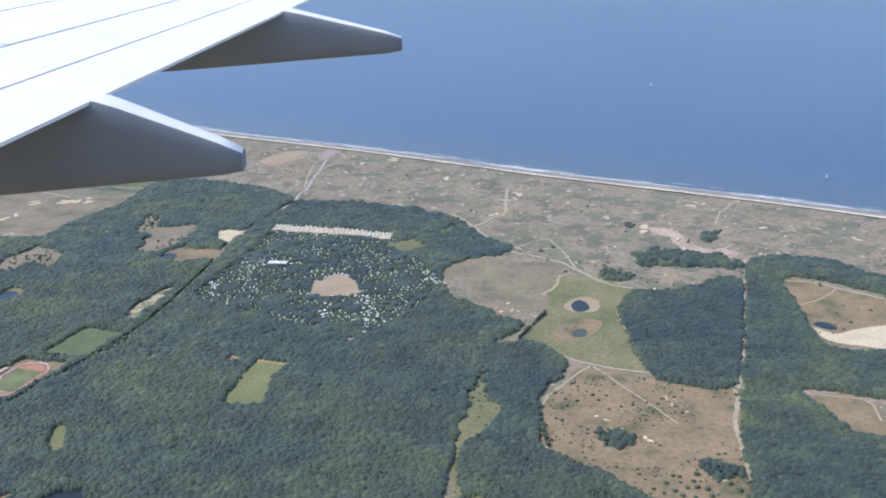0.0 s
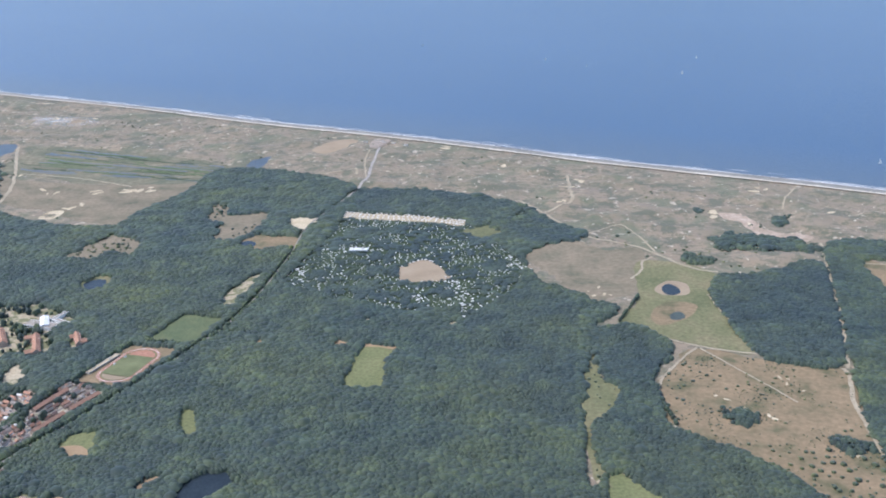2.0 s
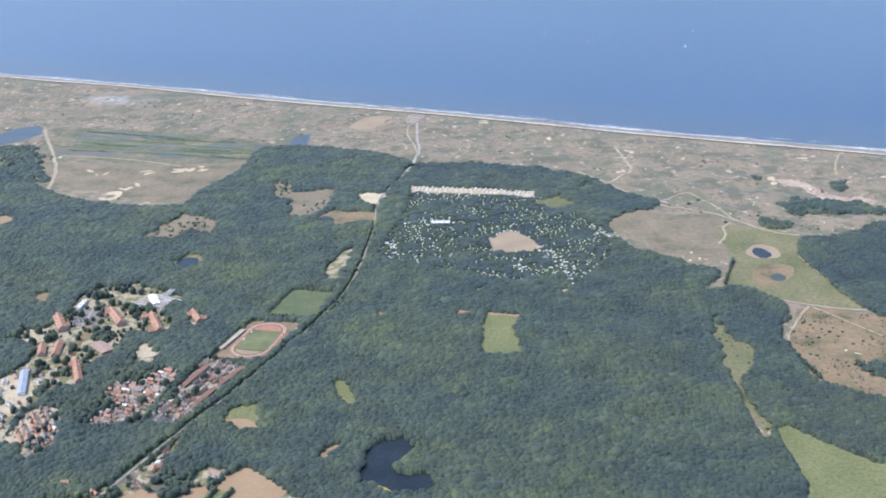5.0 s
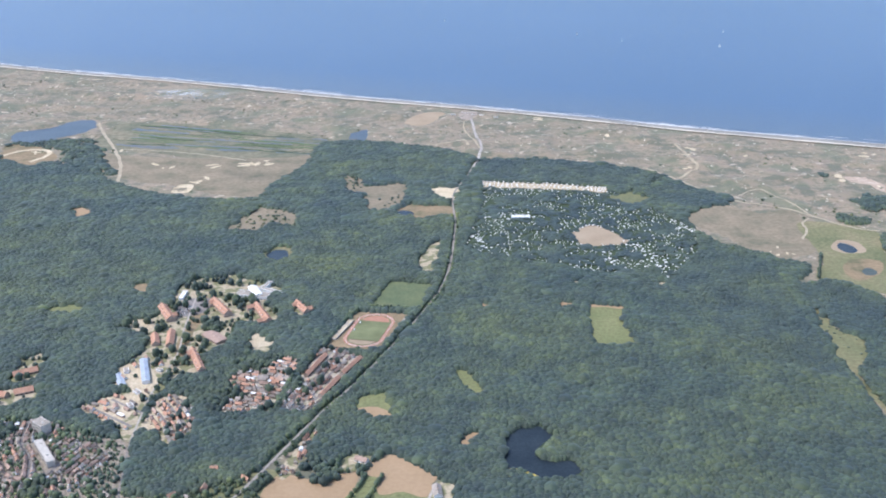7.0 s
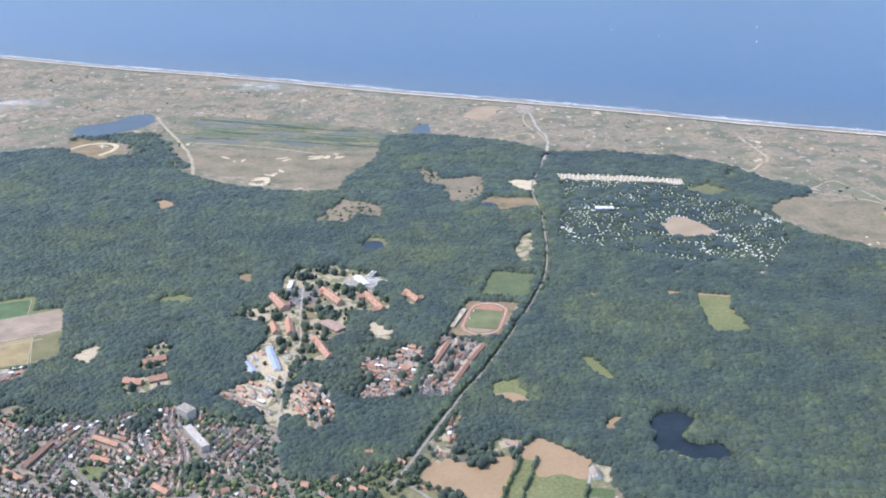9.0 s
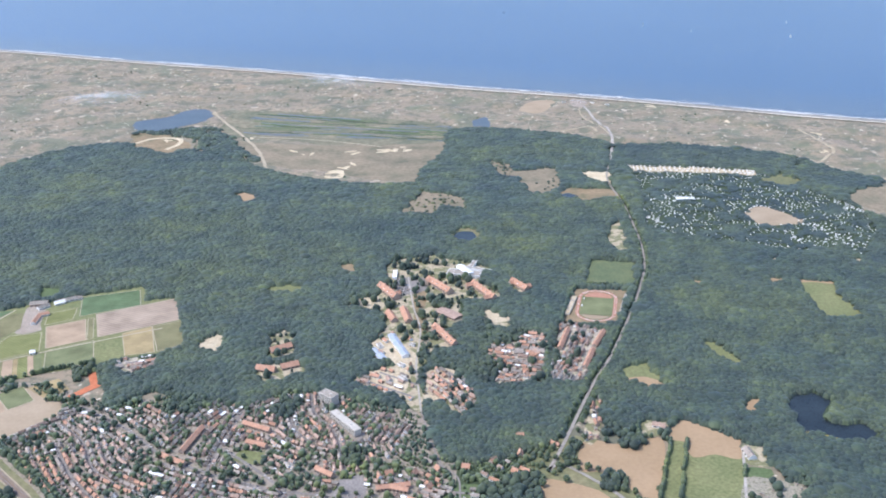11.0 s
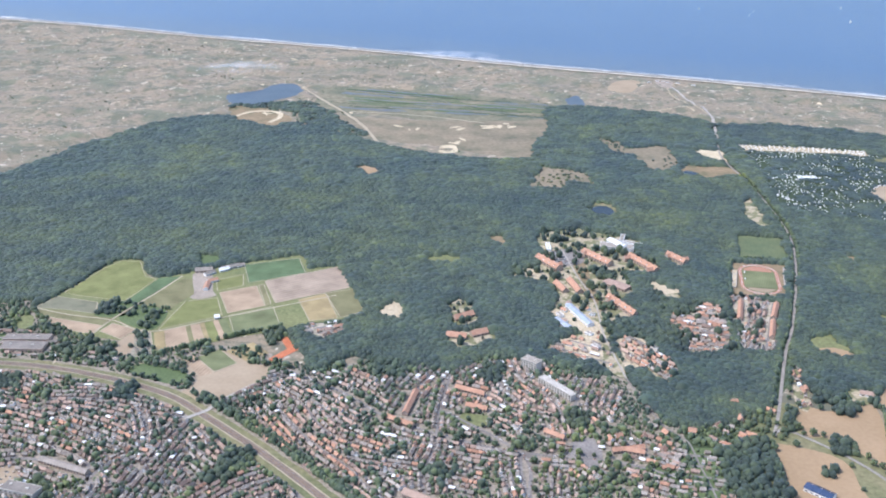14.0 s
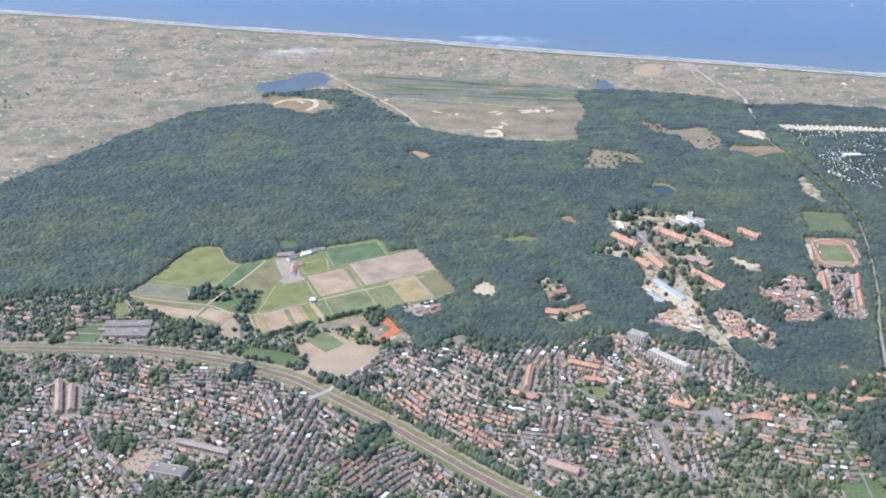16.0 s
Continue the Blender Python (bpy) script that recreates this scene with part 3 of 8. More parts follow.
# ---------------------------------------------------------------- light
world = bpy.data.worlds.new("sky")
scene.world = world
world.use_nodes = True
SUN_AZ, SUN_EL = radians(SUN_DEG[0]), radians(SUN_DEG[1])     # azimuth counted from +x towards +y
sky = world.node_tree.nodes.new("ShaderNodeTexSky")
sky.sky_type, sky.sun_disc = "NISHITA", False
sky.sun_elevation, sky.sun_rotation = SUN_EL, radians(90) - SUN_AZ
sky.air_density, sky.dust_density = 1.0, 1.5
world.node_tree.links.new(sky.outputs[0], world.node_tree.nodes["Background"].inputs[0])
world.node_tree.nodes["Background"].inputs[1].default_value = SKY_STRENGTH
sun = new("sun", bpy.data.lights.new("sun", "SUN"))
sun.data.energy, sun.data.angle, sun.data.color = SUN_STRENGTH, radians(0.5), (1.0, 0.95, 0.87)
sun.matrix_world = look((math.cos(SUN_AZ) * math.cos(SUN_EL), math.sin(SUN_AZ) * math.cos(SUN_EL), math.sin(SUN_EL)), (0, 0, 0))

# ---------------------------------------------------------------- materials
MATS = {}


def nodes_of(name):
    m = bpy.data.materials.new(name)
    m.use_nodes = True
    t = m.node_tree
    return m, t, t.nodes["Principled BSDF"]


def noise_tex(t, scale, detail=4.0, rough=0.55, kind="noise"):
    co = t.nodes.new("ShaderNodeNewGeometry")
    n = t.nodes.new("ShaderNodeTexNoise" if kind == "noise" else "ShaderNodeTexVoronoi")
    n.inputs["Scale"].default_value = scale
    if kind == "noise":
        n.inputs["Detail"].default_value, n.inputs["Roughness"].default_value = detail, rough
    t.links.new(co.outputs["Position"], n.inputs["Vector"])
    return n


def ramp(t, source, stops):
    r = t.nodes.new("ShaderNodeValToRGB")
    e = r.color_ramp.elements
    e[0].position, e[0].color = stops[0][0], (*stops[0][1], 1)
    e[1].position, e[1].color = stops[-1][0], (*stops[-1][1], 1)
    for p, c in stops[1:-1]:
        e.new(p).color = (*c, 1)
    t.links.new(source, r.inputs[0])
    return r.outputs[0]


def mix(t, fac, a, b, how="MIX"):
    n = t.nodes.new("ShaderNodeMix")
    n.data_type, n.blend_type = "RGBA", how
    if isinstance(fac, float):
        n.inputs[0].default_value = fac
    else:
        t.links.new(fac, n.inputs[0])
    for k, v in ((6, a), (7, b)):
        if isinstance(v, tuple):
            n.inputs[k].default_value = (*v, 1)
        else:
            t.links.new(v, n.inputs[k])
    return n.outputs[2]


def bump(t, b, source, strength, distance):
    n = t.nodes.new("ShaderNodeBump")
    n.inputs["Strength"].default_value, n.inputs["Distance"].default_value = strength, distance
    t.links.new(source, n.inputs["Height"])
    t.links.new(n.outputs[0], b.inputs["Normal"])


def grainy(name, stops, scale, fine=0.0, fine_stops=None, rough=0.85, relief=0.0, metal=0.0, spec=0.3, island=0.0, obj=0.0):
    """Broad patches by one noise, finer grain by another, a shade of its own for every piece."""
    m, t, b = nodes_of(name)
    n = noise_tex(t, scale)
    col = ramp(t, n.outputs["Fac"], stops)
    if fine:
        f2 = noise_tex(t, fine, 3.0)
        g = ramp(t, f2.outputs["Fac"], fine_stops or [(0.3, (0.72, 0.72, 0.72)), (0.7, (1.2, 1.2, 1.2))])
        col = mix(t, 1.0, col, g, "MULTIPLY")
        if relief:
            bump(t, b, f2.outputs["Fac"], 0.6, relief)
    if island or obj:
        src = t.nodes.new("ShaderNodeNewGeometry").outputs["Random Per Island"] if island else t.nodes.new("ShaderNodeObjectInfo").outputs["Random"]
        k = island or obj
        col = mix(t, 1.0, col, ramp(t, src, [(0.0, (1 - k,) * 3), (1.0, (1 + k,) * 3)]), "MULTIPLY")
    t.links.new(col, b.inputs["Base Color"])
    b.inputs["Roughness"].default_value, b.inputs["Metallic"].default_value = rough, metal
    b.inputs["Specular IOR Level"].default_value = spec
    MATS[name] = m
    return m


def crop(name, a, b2, width, angle, spots=0.25):
    """A field with rows."""
    m, t, b = nodes_of(name)
    g = t.nodes.new("ShaderNodeNewGeometry")
    r = t.nodes.new("ShaderNodeVectorRotate")
    r.rotation_type = "Z_AXIS"
    r.inputs["Angle"].default_value = radians(angle)
    t.links.new(g.outputs["Position"], r.inputs["Vector"])
    w = t.nodes.new("ShaderNodeTexWave")
    w.inputs["Scale"].default_value, w.inputs["Distortion"].default_value, w.inputs["Detail"].default_value = 0.31 / width, 0.8, 2.0
    t.links.new(r.outputs[0], w.inputs["Vector"])
    col = mix(t, w.outputs["Fac"], a, b2)
    n = noise_tex(t, 0.09, 5.0)
    col = mix(t, 1.0, col, ramp(t, n.outputs["Fac"], [(0.3, (1 - spots,) * 3), (0.7, (1 + spots,) * 3)]), "MULTIPLY")
    t.links.new(col, b.inputs["Base Color"])
    b.inputs["Roughness"].default_value = 0.9
    b.inputs["Specular IOR Level"].default_value = 0.2
    MATS[name] = m
    return m


def leafy(name, dark, mid, light, spread=0.35, haze=0.11):
    """Foliage: every crown has its own green, broad stands differ, fine leaf grain; a bluish sheen imitates haze."""
    m, t, b = nodes_of(name)
    geo = t.nodes.new("ShaderNodeNewGeometry")
    col = ramp(t, geo.outputs["Random Per Island"], [(0.0, dark), (0.45, mid), (0.85, light), (1.0, tuple(c * 1.25 for c in light))])
    stand = noise_tex(t, 0.011, 5.0, 0.62)
    col = mix(t, 1.0, col, ramp(t, stand.outputs["Fac"], [(0.3, (0.62, 0.74, 0.95)), (0.46, (0.92, 0.96, 1.0)), (0.56, (1.1, 1.08, 0.95)), (0.68, (1.42, 1.3, 0.88))]), "MULTIPLY")
    clump = noise_tex(t, 0.06, 5.0, 0.65)
    col = mix(t, 1.0, col, ramp(t, clump.outputs["Fac"], [(0.33, (0.66, 0.7, 0.78)), (0.5, (1.0, 1.0, 1.0)), (0.66, (1.4, 1.34, 1.08))]), "MULTIPLY")
    leaf = noise_tex(t, 2.2, 4.0, 0.7)
    col = mix(t, 1.0, col, ramp(t, leaf.outputs["Fac"], [(0.3, (1 - spread,) * 3), (0.7, (1 + spread,) * 3)]), "MULTIPLY")
    bump(t, b, leaf.outputs["Fac"], 0.3, 0.15)
    t.links.new(col, b.inputs["Base Color"])
    # blue-tinted sheen stands in for air haze on distant crowns
    b.inputs["Sheen Weight"].default_value, b.inputs["Sheen Roughness"].default_value = haze, 0.6
    b.inputs["Sheen Tint"].default_value = (0.7, 0.86, 1.0, 1)
    b.inputs["Roughness"].default_value = 0.68
    b.inputs["Specular IOR Level"].default_value = 0.25
    MATS[name] = m
    return m


def dune_material():
    m, t, b = nodes_of("dune_grass")
    broad = noise_tex(t, 0.011, 5.0, 0.6)
    col = ramp(t, broad.outputs["Fac"], [(0.3, (0.18, 0.162, 0.105)), (0.48, (0.25, 0.2, 0.138)), (0.7, (0.3, 0.232, 0.158))])
    tuft = noise_tex(t, 0.16, 6.0, 0.7)
    col = mix(t, ramp(t, tuft.outputs["Fac"], [(0.5, (0, 0, 0)), (0.6, (0.9, 0.9, 0.9))]), col, (0.135, 0.135, 0.085))
    moss = noise_tex(t, 0.05, 6.0, 0.7)
    col = mix(t, ramp(t, moss.outputs["Fac"], [(0.52, (0, 0, 0)), (0.64, (0.8, 0.8, 0.8))]), col, (0.225, 0.182, 0.135))
    green = noise_tex(t, 0.019, 6.0, 0.66)
    col = mix(t, ramp(t, green.outputs["Fac"], [(0.53, (0, 0, 0)), (0.6, (0.7, 0.7, 0.7))]), col, (0.13, 0.145, 0.09))
    scrub = noise_tex(t, 0.036, 7.0, 0.74)
    col = mix(t, ramp(t, scrub.outputs["Fac"], [(0.52, (0, 0, 0)), (0.57, (0.9, 0.9, 0.9))]), col, (0.125, 0.125, 0.085))
    bare = noise_tex(t, 0.085, 4.0, 0.6)
    col = mix(t, ramp(t, bare.outputs["Fac"], [(0.63, (0, 0, 0)), (0.68, (0.9, 0.9, 0.9))]), col, (0.46, 0.39, 0.3))
    speck = noise_tex(t, 0.21, 3.0, 0.5)
    col = mix(t, ramp(t, speck.outputs["Fac"], [(0.67, (0, 0, 0)), (0.7, (1, 1, 1))]), col, (0.55, 0.48, 0.37))
    t.links.new(col, b.inputs["Base Color"])
    # faint bluish sheen lifts the far dunes in place of haze
    b.inputs["Sheen Weight"].default_value, b.inputs["Sheen Roughness"].default_value = 0.06, 0.6
    b.inputs["Sheen Tint"].default_value = (0.85, 0.92, 1.0, 1)
    b.inputs["Roughness"].default_value, b.inputs["Specular IOR Level"].default_value = 0.9, 0.2
    bump(t, b, tuft.outputs["Fac"], 0.7, 0.8)
    MATS["dune_grass"] = m


def sea_material():
    m, t, b = nodes_of("sea_water")
    broad = noise_tex(t, 0.0016, 4.0)
    col = ramp(t, broad.outputs["Fac"], [(0.35, (0.042, 0.092, 0.175)), (0.65, (0.052, 0.106, 0.195))])
    # cloudy shallows along the shore
    geo = t.nodes.new("ShaderNodeNewGeometry")
    away = t.nodes.new("ShaderNodeVectorMath")
    away.operation = "DOT_PRODUCT"
    away.inputs[1].default_value = (0.4775, 1.0, 0.0)
    t.links.new(geo.outputs["Position"], away.inputs[0])
    depth = t.nodes.new("ShaderNodeMapRange")
    depth.inputs["From Min"].default_value, depth.inputs["From Max"].default_value = 1107.0, 1260.0
    depth.inputs["To Min"].default_value, depth.inputs["To Max"].default_value = 0.75, 0.0
    t.links.new(away.outputs["Value"], depth.inputs["Value"])
    col = mix(t, depth.outputs[0], col, (0.085, 0.115, 0.15))
    t.links.new(col, b.inputs["Base Color"])
    chop = noise_tex(t, 0.22, 6.0, 0.65)
    bump(t, b, chop.outputs["Fac"], 0.5, 1.2)
    b.inputs["Roughness"].default_value, b.inputs["IOR"].default_value = 0.32, 1.33
    MATS["sea_water"] = m


dune_material()
sea_material()
leafy("canopy", (0.036, 0.049, 0.037), (0.042, 0.059, 0.04), (0.053, 0.071, 0.043), 0.14)
leafy("canopy_pine", (0.033, 0.046, 0.038), (0.037, 0.053, 0.042), (0.043, 0.059, 0.044), 0.1)
leafy("garden_leaf", (0.056, 0.074, 0.046), (0.07, 0.092, 0.052), (0.095, 0.118, 0.058), 0.16)
leafy("shrub_leaf", (0.06, 0.075, 0.042), (0.075, 0.09, 0.05), (0.1, 0.11, 0.06))
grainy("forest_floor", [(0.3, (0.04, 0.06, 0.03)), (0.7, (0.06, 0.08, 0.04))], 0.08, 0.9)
grainy("sand", [(0.3, (0.48, 0.39, 0.255)), (0.7, (0.62, 0.52, 0.36))], 0.06, 0.7, relief=0.1)
grainy("beach_sand", [(0.3, (0.56, 0.49, 0.39)), (0.7, (0.66, 0.585, 0.475))], 0.02, 0.3)
grainy("heath", [(0.34, (0.13, 0.12, 0.065)), (0.46, (0.225, 0.168, 0.1)), (0.72, (0.3, 0.215, 0.13))], 0.055, 0.35, [(0.3, (0.78, 0.8, 0.76)), (0.7, (1.14, 1.14, 1.14))], relief=0.1)
grainy("heath_grey", [(0.32, (0.14, 0.13, 0.085)), (0.45, (0.205, 0.17, 0.115)), (0.72, (0.265, 0.212, 0.145))], 0.05, 0.3, [(0.3, (0.78, 0.8, 0.78)), (0.7, (1.14, 1.14, 1.14))], relief=0.1)
grainy("dry_meadow", [(0.3, (0.125, 0.135, 0.065)), (0.5, (0.175, 0.17, 0.085)), (0.7, (0.24, 0.205, 0.115))], 0.03, 0.4, relief=0.1)
grainy("green_meadow", [(0.3, (0.145, 0.16, 0.068)), (0.7, (0.2, 0.202, 0.09))], 0.05, 0.6, relief=0.1)
grainy("lawn", [(0.3, (0.085, 0.12, 0.05)), (0.7, (0.125, 0.16, 0.07))], 0.07, 0.8)
grainy("sport_grass", [(0.3, (0.09, 0.12, 0.06)), (0.7, (0.14, 0.155, 0.075))], 0.09, 1.0)
grainy("straw", [(0.3, (0.295, 0.202, 0.115)), (0.7, (0.36, 0.25, 0.148))], 0.04, 0.5, [(0.3, (0.92,) * 3), (0.7, (1.06,) * 3)])
grainy("earth", [(0.3, (0.29, 0.22, 0.145)), (0.7, (0.365, 0.285, 0.195))], 0.04, 0.5, [(0.3, (0.92,) * 3), (0.7, (1.06,) * 3)])
crop("crop_green", (0.085, 0.13, 0.065), (0.12, 0.16, 0.08), 1.2, 20)
crop("crop_lime", (0.15, 0.165, 0.06), (0.2, 0.2, 0.085), 1.6, -50)
crop("crop_olive", (0.15, 0.15, 0.075), (0.21, 0.185, 0.1), 1.4, 22)
crop("crop_mauve", (0.31, 0.225, 0.15), (0.38, 0.285, 0.195), 1.8, 22)
crop("crop_grey", (0.27, 0.21, 0.155), (0.34, 0.265, 0.2), 2.2, -62)
crop("crop_slate", (0.15, 0.155, 0.1), (0.2, 0.185, 0.13), 1.4, 10)
crop("crop_leaf", (0.135, 0.152, 0.075), (0.172, 0.18, 0.092), 1.3, 22)
crop("crop_gold", (0.29, 0.225, 0.115), (0.32, 0.25, 0.135), 1.2, 22)
grainy("asphalt", [(0.3, (0.18, 0.16, 0.145)), (0.7, (0.26, 0.235, 0.215))], 0.1, 1.0)
grainy("lane_grey", [(0.3, (0.24, 0.215, 0.19)), (0.7, (0.32, 0.29, 0.255))], 0.1, 1.0)
grainy("pale_road", [(0.3, (0.32, 0.29, 0.25)), (0.7, (0.42, 0.385, 0.34))], 0.1, 1.0)
grainy("plot_gravel", [(0.3, (0.14, 0.15, 0.08)), (0.45, (0.24, 0.22, 0.16)), (0.58, (0.33, 0.29, 0.23)), (0.7, (0.16, 0.16, 0.1))], 0.5, 2.0)
grainy("farm_paving", [(0.3, (0.28, 0.23, 0.18)), (0.7, (0.36, 0.305, 0.25))], 0.15, 1.0)
grainy("path_sand", [(0.3, (0.33, 0.275, 0.19)), (0.7, (0.43, 0.365, 0.26))], 0.1, 1.0)
grainy("ballast", [(0.3, (0.19, 0.135, 0.095)), (0.7, (0.26, 0.19, 0.135))], 0.2, 2.0)
grainy("rail_steel", [(0.3, (0.2, 0.17, 0.15)), (0.7, (0.3, 0.27, 0.25))], 0.5, rough=0.4, metal=0.7)
grainy("town_ground", [(0.3, (0.13, 0.14, 0.07)), (0.42, (0.22, 0.185, 0.14)), (0.56, (0.32, 0.27, 0.22)), (0.68, (0.14, 0.15, 0.075))], 0.35, 1.6)
grainy("estate_paving", [(0.3, (0.34, 0.29, 0.22)), (0.5, (0.46, 0.395, 0.31)), (0.62, (0.2, 0.2, 0.11)), (0.7, (0.3, 0.275, 0.2))], 0.3, 1.6)
grainy("yard", [(0.3, (0.34, 0.275, 0.185)), (0.45, (0.43, 0.36, 0.25)), (0.53, (0.17, 0.17, 0.085)), (0.65, (0.2, 0.19, 0.1)), (0.72, (0.38, 0.33, 0.28))], 0.15, 0.9)
grainy("yard_sand", [(0.3, (0.41, 0.33, 0.215)), (0.7, (0.53, 0.445, 0.315))], 0.1, 0.8)
grainy("clay_court", [(0.3, (0.42, 0.13, 0.06)), (0.7, (0.5, 0.18, 0.09))], 0.2, 1.5)
grainy("running_track", [(0.3, (0.35, 0.17, 0.115)), (0.7, (0.42, 0.215, 0.145))], 0.2, 1.2)
grainy("pond_water", [(0.3, (0.014, 0.021, 0.027)), (0.7, (0.028, 0.038, 0.043))], 0.08, 0.9, rough=0.25, spec=0.22)
grainy("marsh_water", [(0.3, (0.05, 0.075, 0.1)), (0.7, (0.08, 0.1, 0.12))], 0.05, 0.5, rough=0.35, spec=0.15)
grainy("grey_pool", [(0.3, (0.06, 0.075, 0.065)), (0.7, (0.085, 0.1, 0.085))], 0.08, 0.6, rough=0.4, spec=0.15)
grainy("marsh_grass", [(0.3, (0.12, 0.13, 0.085)), (0.55, (0.19, 0.175, 0.115)), (0.7, (0.25, 0.21, 0.14))], 0.03, 0.2)
grainy("reed_yellow", [(0.3, (0.4, 0.3, 0.05)), (0.7, (0.55, 0.42, 0.1))], 0.3, 1.5)
grainy("tile_orange", [(0.3, (0.37, 0.2, 0.132)), (0.7, (0.48, 0.278, 0.188))], 0.4, 3.0, island=0.25, obj=0.0)
grainy("tile_brown", [(0.3, (0.29, 0.2, 0.155)), (0.7, (0.4, 0.285, 0.225))], 0.4, 3.0, island=0.3)
grainy("tile_grey", [(0.3, (0.23, 0.198, 0.168)), (0.7, (0.34, 0.295, 0.255))], 0.4, 3.0, island=0.35)
grainy("flat_roof", [(0.3, (0.22, 0.195, 0.165)), (0.7, (0.32, 0.285, 0.245))], 0.25, 2.0, island=0.3, spec=0.08)
grainy("roof_felt", [(0.3, (0.19, 0.17, 0.15)), (0.7, (0.27, 0.24, 0.21))], 0.2, 1.5, spec=0.08)
grainy("brick_wall", [(0.3, (0.3, 0.225, 0.175)), (0.7, (0.4, 0.32, 0.26))], 0.5, 4.0, island=0.3)
grainy("white_wall", [(0.3, (0.7, 0.69, 0.66)), (0.7, (0.82, 0.81, 0.79))], 0.4, 3.0)
grainy("concrete", [(0.3, (0.42, 0.385, 0.335)), (0.7, (0.53, 0.49, 0.435))], 0.3, 2.5)
grainy("blue_sheet", [(0.3, (0.3, 0.345, 0.41)), (0.7, (0.38, 0.42, 0.47))], 0.2, 1.5, rough=0.55)
grainy("solar_blue", [(0.3, (0.03, 0.05, 0.1)), (0.7, (0.05, 0.075, 0.14))], 0.3, 2.0, rough=0.2, spec=0.5)
grainy("dark_glass", [(0.3, (0.03, 0.035, 0.04)), (0.7, (0.06, 0.065, 0.07))], 0.5, rough=0.12, spec=0.5)
grainy("caravan_white", [(0.3, (0.72, 0.7, 0.65)), (0.7, (0.84, 0.82, 0.78))], 0.5, 3.0, rough=0.6, island=0.08)
grainy("bark", [(0.3, (0.06, 0.045, 0.03)), (0.7, (0.11, 0.085, 0.06))], 1.0, 6.0)
grainy("bare_scar", [(0.3, (0.3, 0.235, 0.165)), (0.5, (0.42, 0.325, 0.245)), (0.7, (0.5, 0.4, 0.31))], 0.09, 0.5, relief=0.1)
grainy("wet_sand", [(0.3, (0.2, 0.185, 0.155)), (0.7, (0.27, 0.25, 0.21))], 0.03, 0.2, rough=0.5)
grainy("foam", [(0.3, (0.72, 0.72, 0.7)), (0.7, (0.85, 0.84, 0.81))], 0.05, 0.4)
grainy("wing_paint", [(0.3, (0.8, 0.775, 0.73)), (0.7, (0.87, 0.845, 0.8))], 0.8, 9.0, [(0.3, (0.95,) * 3), (0.7, (1.03,) * 3)], rough=0.38, spec=0.5)
# fairing sides: grey darkened so the colour carries their shade
grainy("fairing_shade_grey", [(0.3, (0.16, 0.162, 0.165)), (0.7, (0.21, 0.213, 0.218))], 0.9, 7.0, [(0.3, (0.9,) * 3), (0.7, (1.05,) * 3)], rough=0.42, spec=0.5)
grainy("seam_dark", [(0.3, (0.06, 0.06, 0.065)), (0.7, (0.12, 0.12, 0.12))], 2.0, 9.0, rough=0.6)

# ---------------------------------------------------------------- building helpers
GROUND = {}


def ground_height(x, y):
    """The height of the dunes at a place."""
    gx, gy, Z = GROUND["x"], GROUND["y"], GROUND["z"]
    i, j = int(np.clip(np.searchsorted(gy, y) - 1, 0, len(gy) - 2)), int(np.clip(np.searchsorted(gx, x) - 1, 0, len(gx) - 2))
    v, u = (y - gy[i]) / (gy[i + 1] - gy[i]), (x - gx[j]) / (gx[j + 1] - gx[j])
    return float((Z[i, j] * (1 - u) + Z[i, j + 1] * u) * (1 - v) + (Z[i + 1, j] * (1 - u) + Z[i + 1, j + 1] * u) * v)


rng = np.random.default_rng(7)


def mesh_from(name, verts, faces, mats, index=None, smooth=False):
    """A mesh from arrays; faces is an array of triangles or of quads, or a plain list."""
    me = bpy.data.meshes.new(name)
    verts = np.asarray(verts, np.float32)
    if isinstance(faces, np.ndarray):
        nf, k = faces.shape
        me.vertices.add(len(verts))
        me.vertices.foreach_set("co", verts.ravel())
        me.loops.add(nf * k)
        me.loops.foreach_set("vertex_index", faces.astype(np.int32).ravel())
        me.polygons.add(nf)
        me.polygons.foreach_set("loop_start", np.arange(0, nf * k, k, dtype=np.int32))
        me.update(calc_edges=True)
    else:
        me.from_pydata([tuple(map(float, v)) for v in verts], [], faces)
        me.update()
    for m in mats if isinstance(mats, (list, tuple)) else [mats]:
        me.materials.append(MATS[m])
    if index is not None:
        me.polygons.foreach_set("material_index", np.asarray(index, np.int32))
    if smooth:
        me.polygons.foreach_set("use_smooth", np.ones(len(me.polygons), bool))
    return me


def thing(name, me, label="", category="", group="", kind="", m=None):
    ob = new(name, me)
    if m is not None:
        ob.matrix_world = m
    return tagged(ob, label, category, group, kind)


def part(name, me, parent, label="", m=None):
    ob = new(name, me)
    ob.parent = parent
    if m is not None:
        ob.matrix_local = m
    return tagged(ob, label)


def inside(x, y, poly):
    """Which of the points lie in the outline."""
    hit = np.zeros(np.shape(x), bool)
    px, py = np.array(poly, float).T
    for i in range(len(px)):
        j = i - 1
        cross = (py[i] > y) != (py[j] > y)
        if not cross.any():
            continue
        with np.errstate(divide="ignore", invalid="ignore"):
            hit ^= cross & (x < (px[j] - px[i]) * (y - py[i]) / (py[j] - py[i]) + px[i])
    return hit


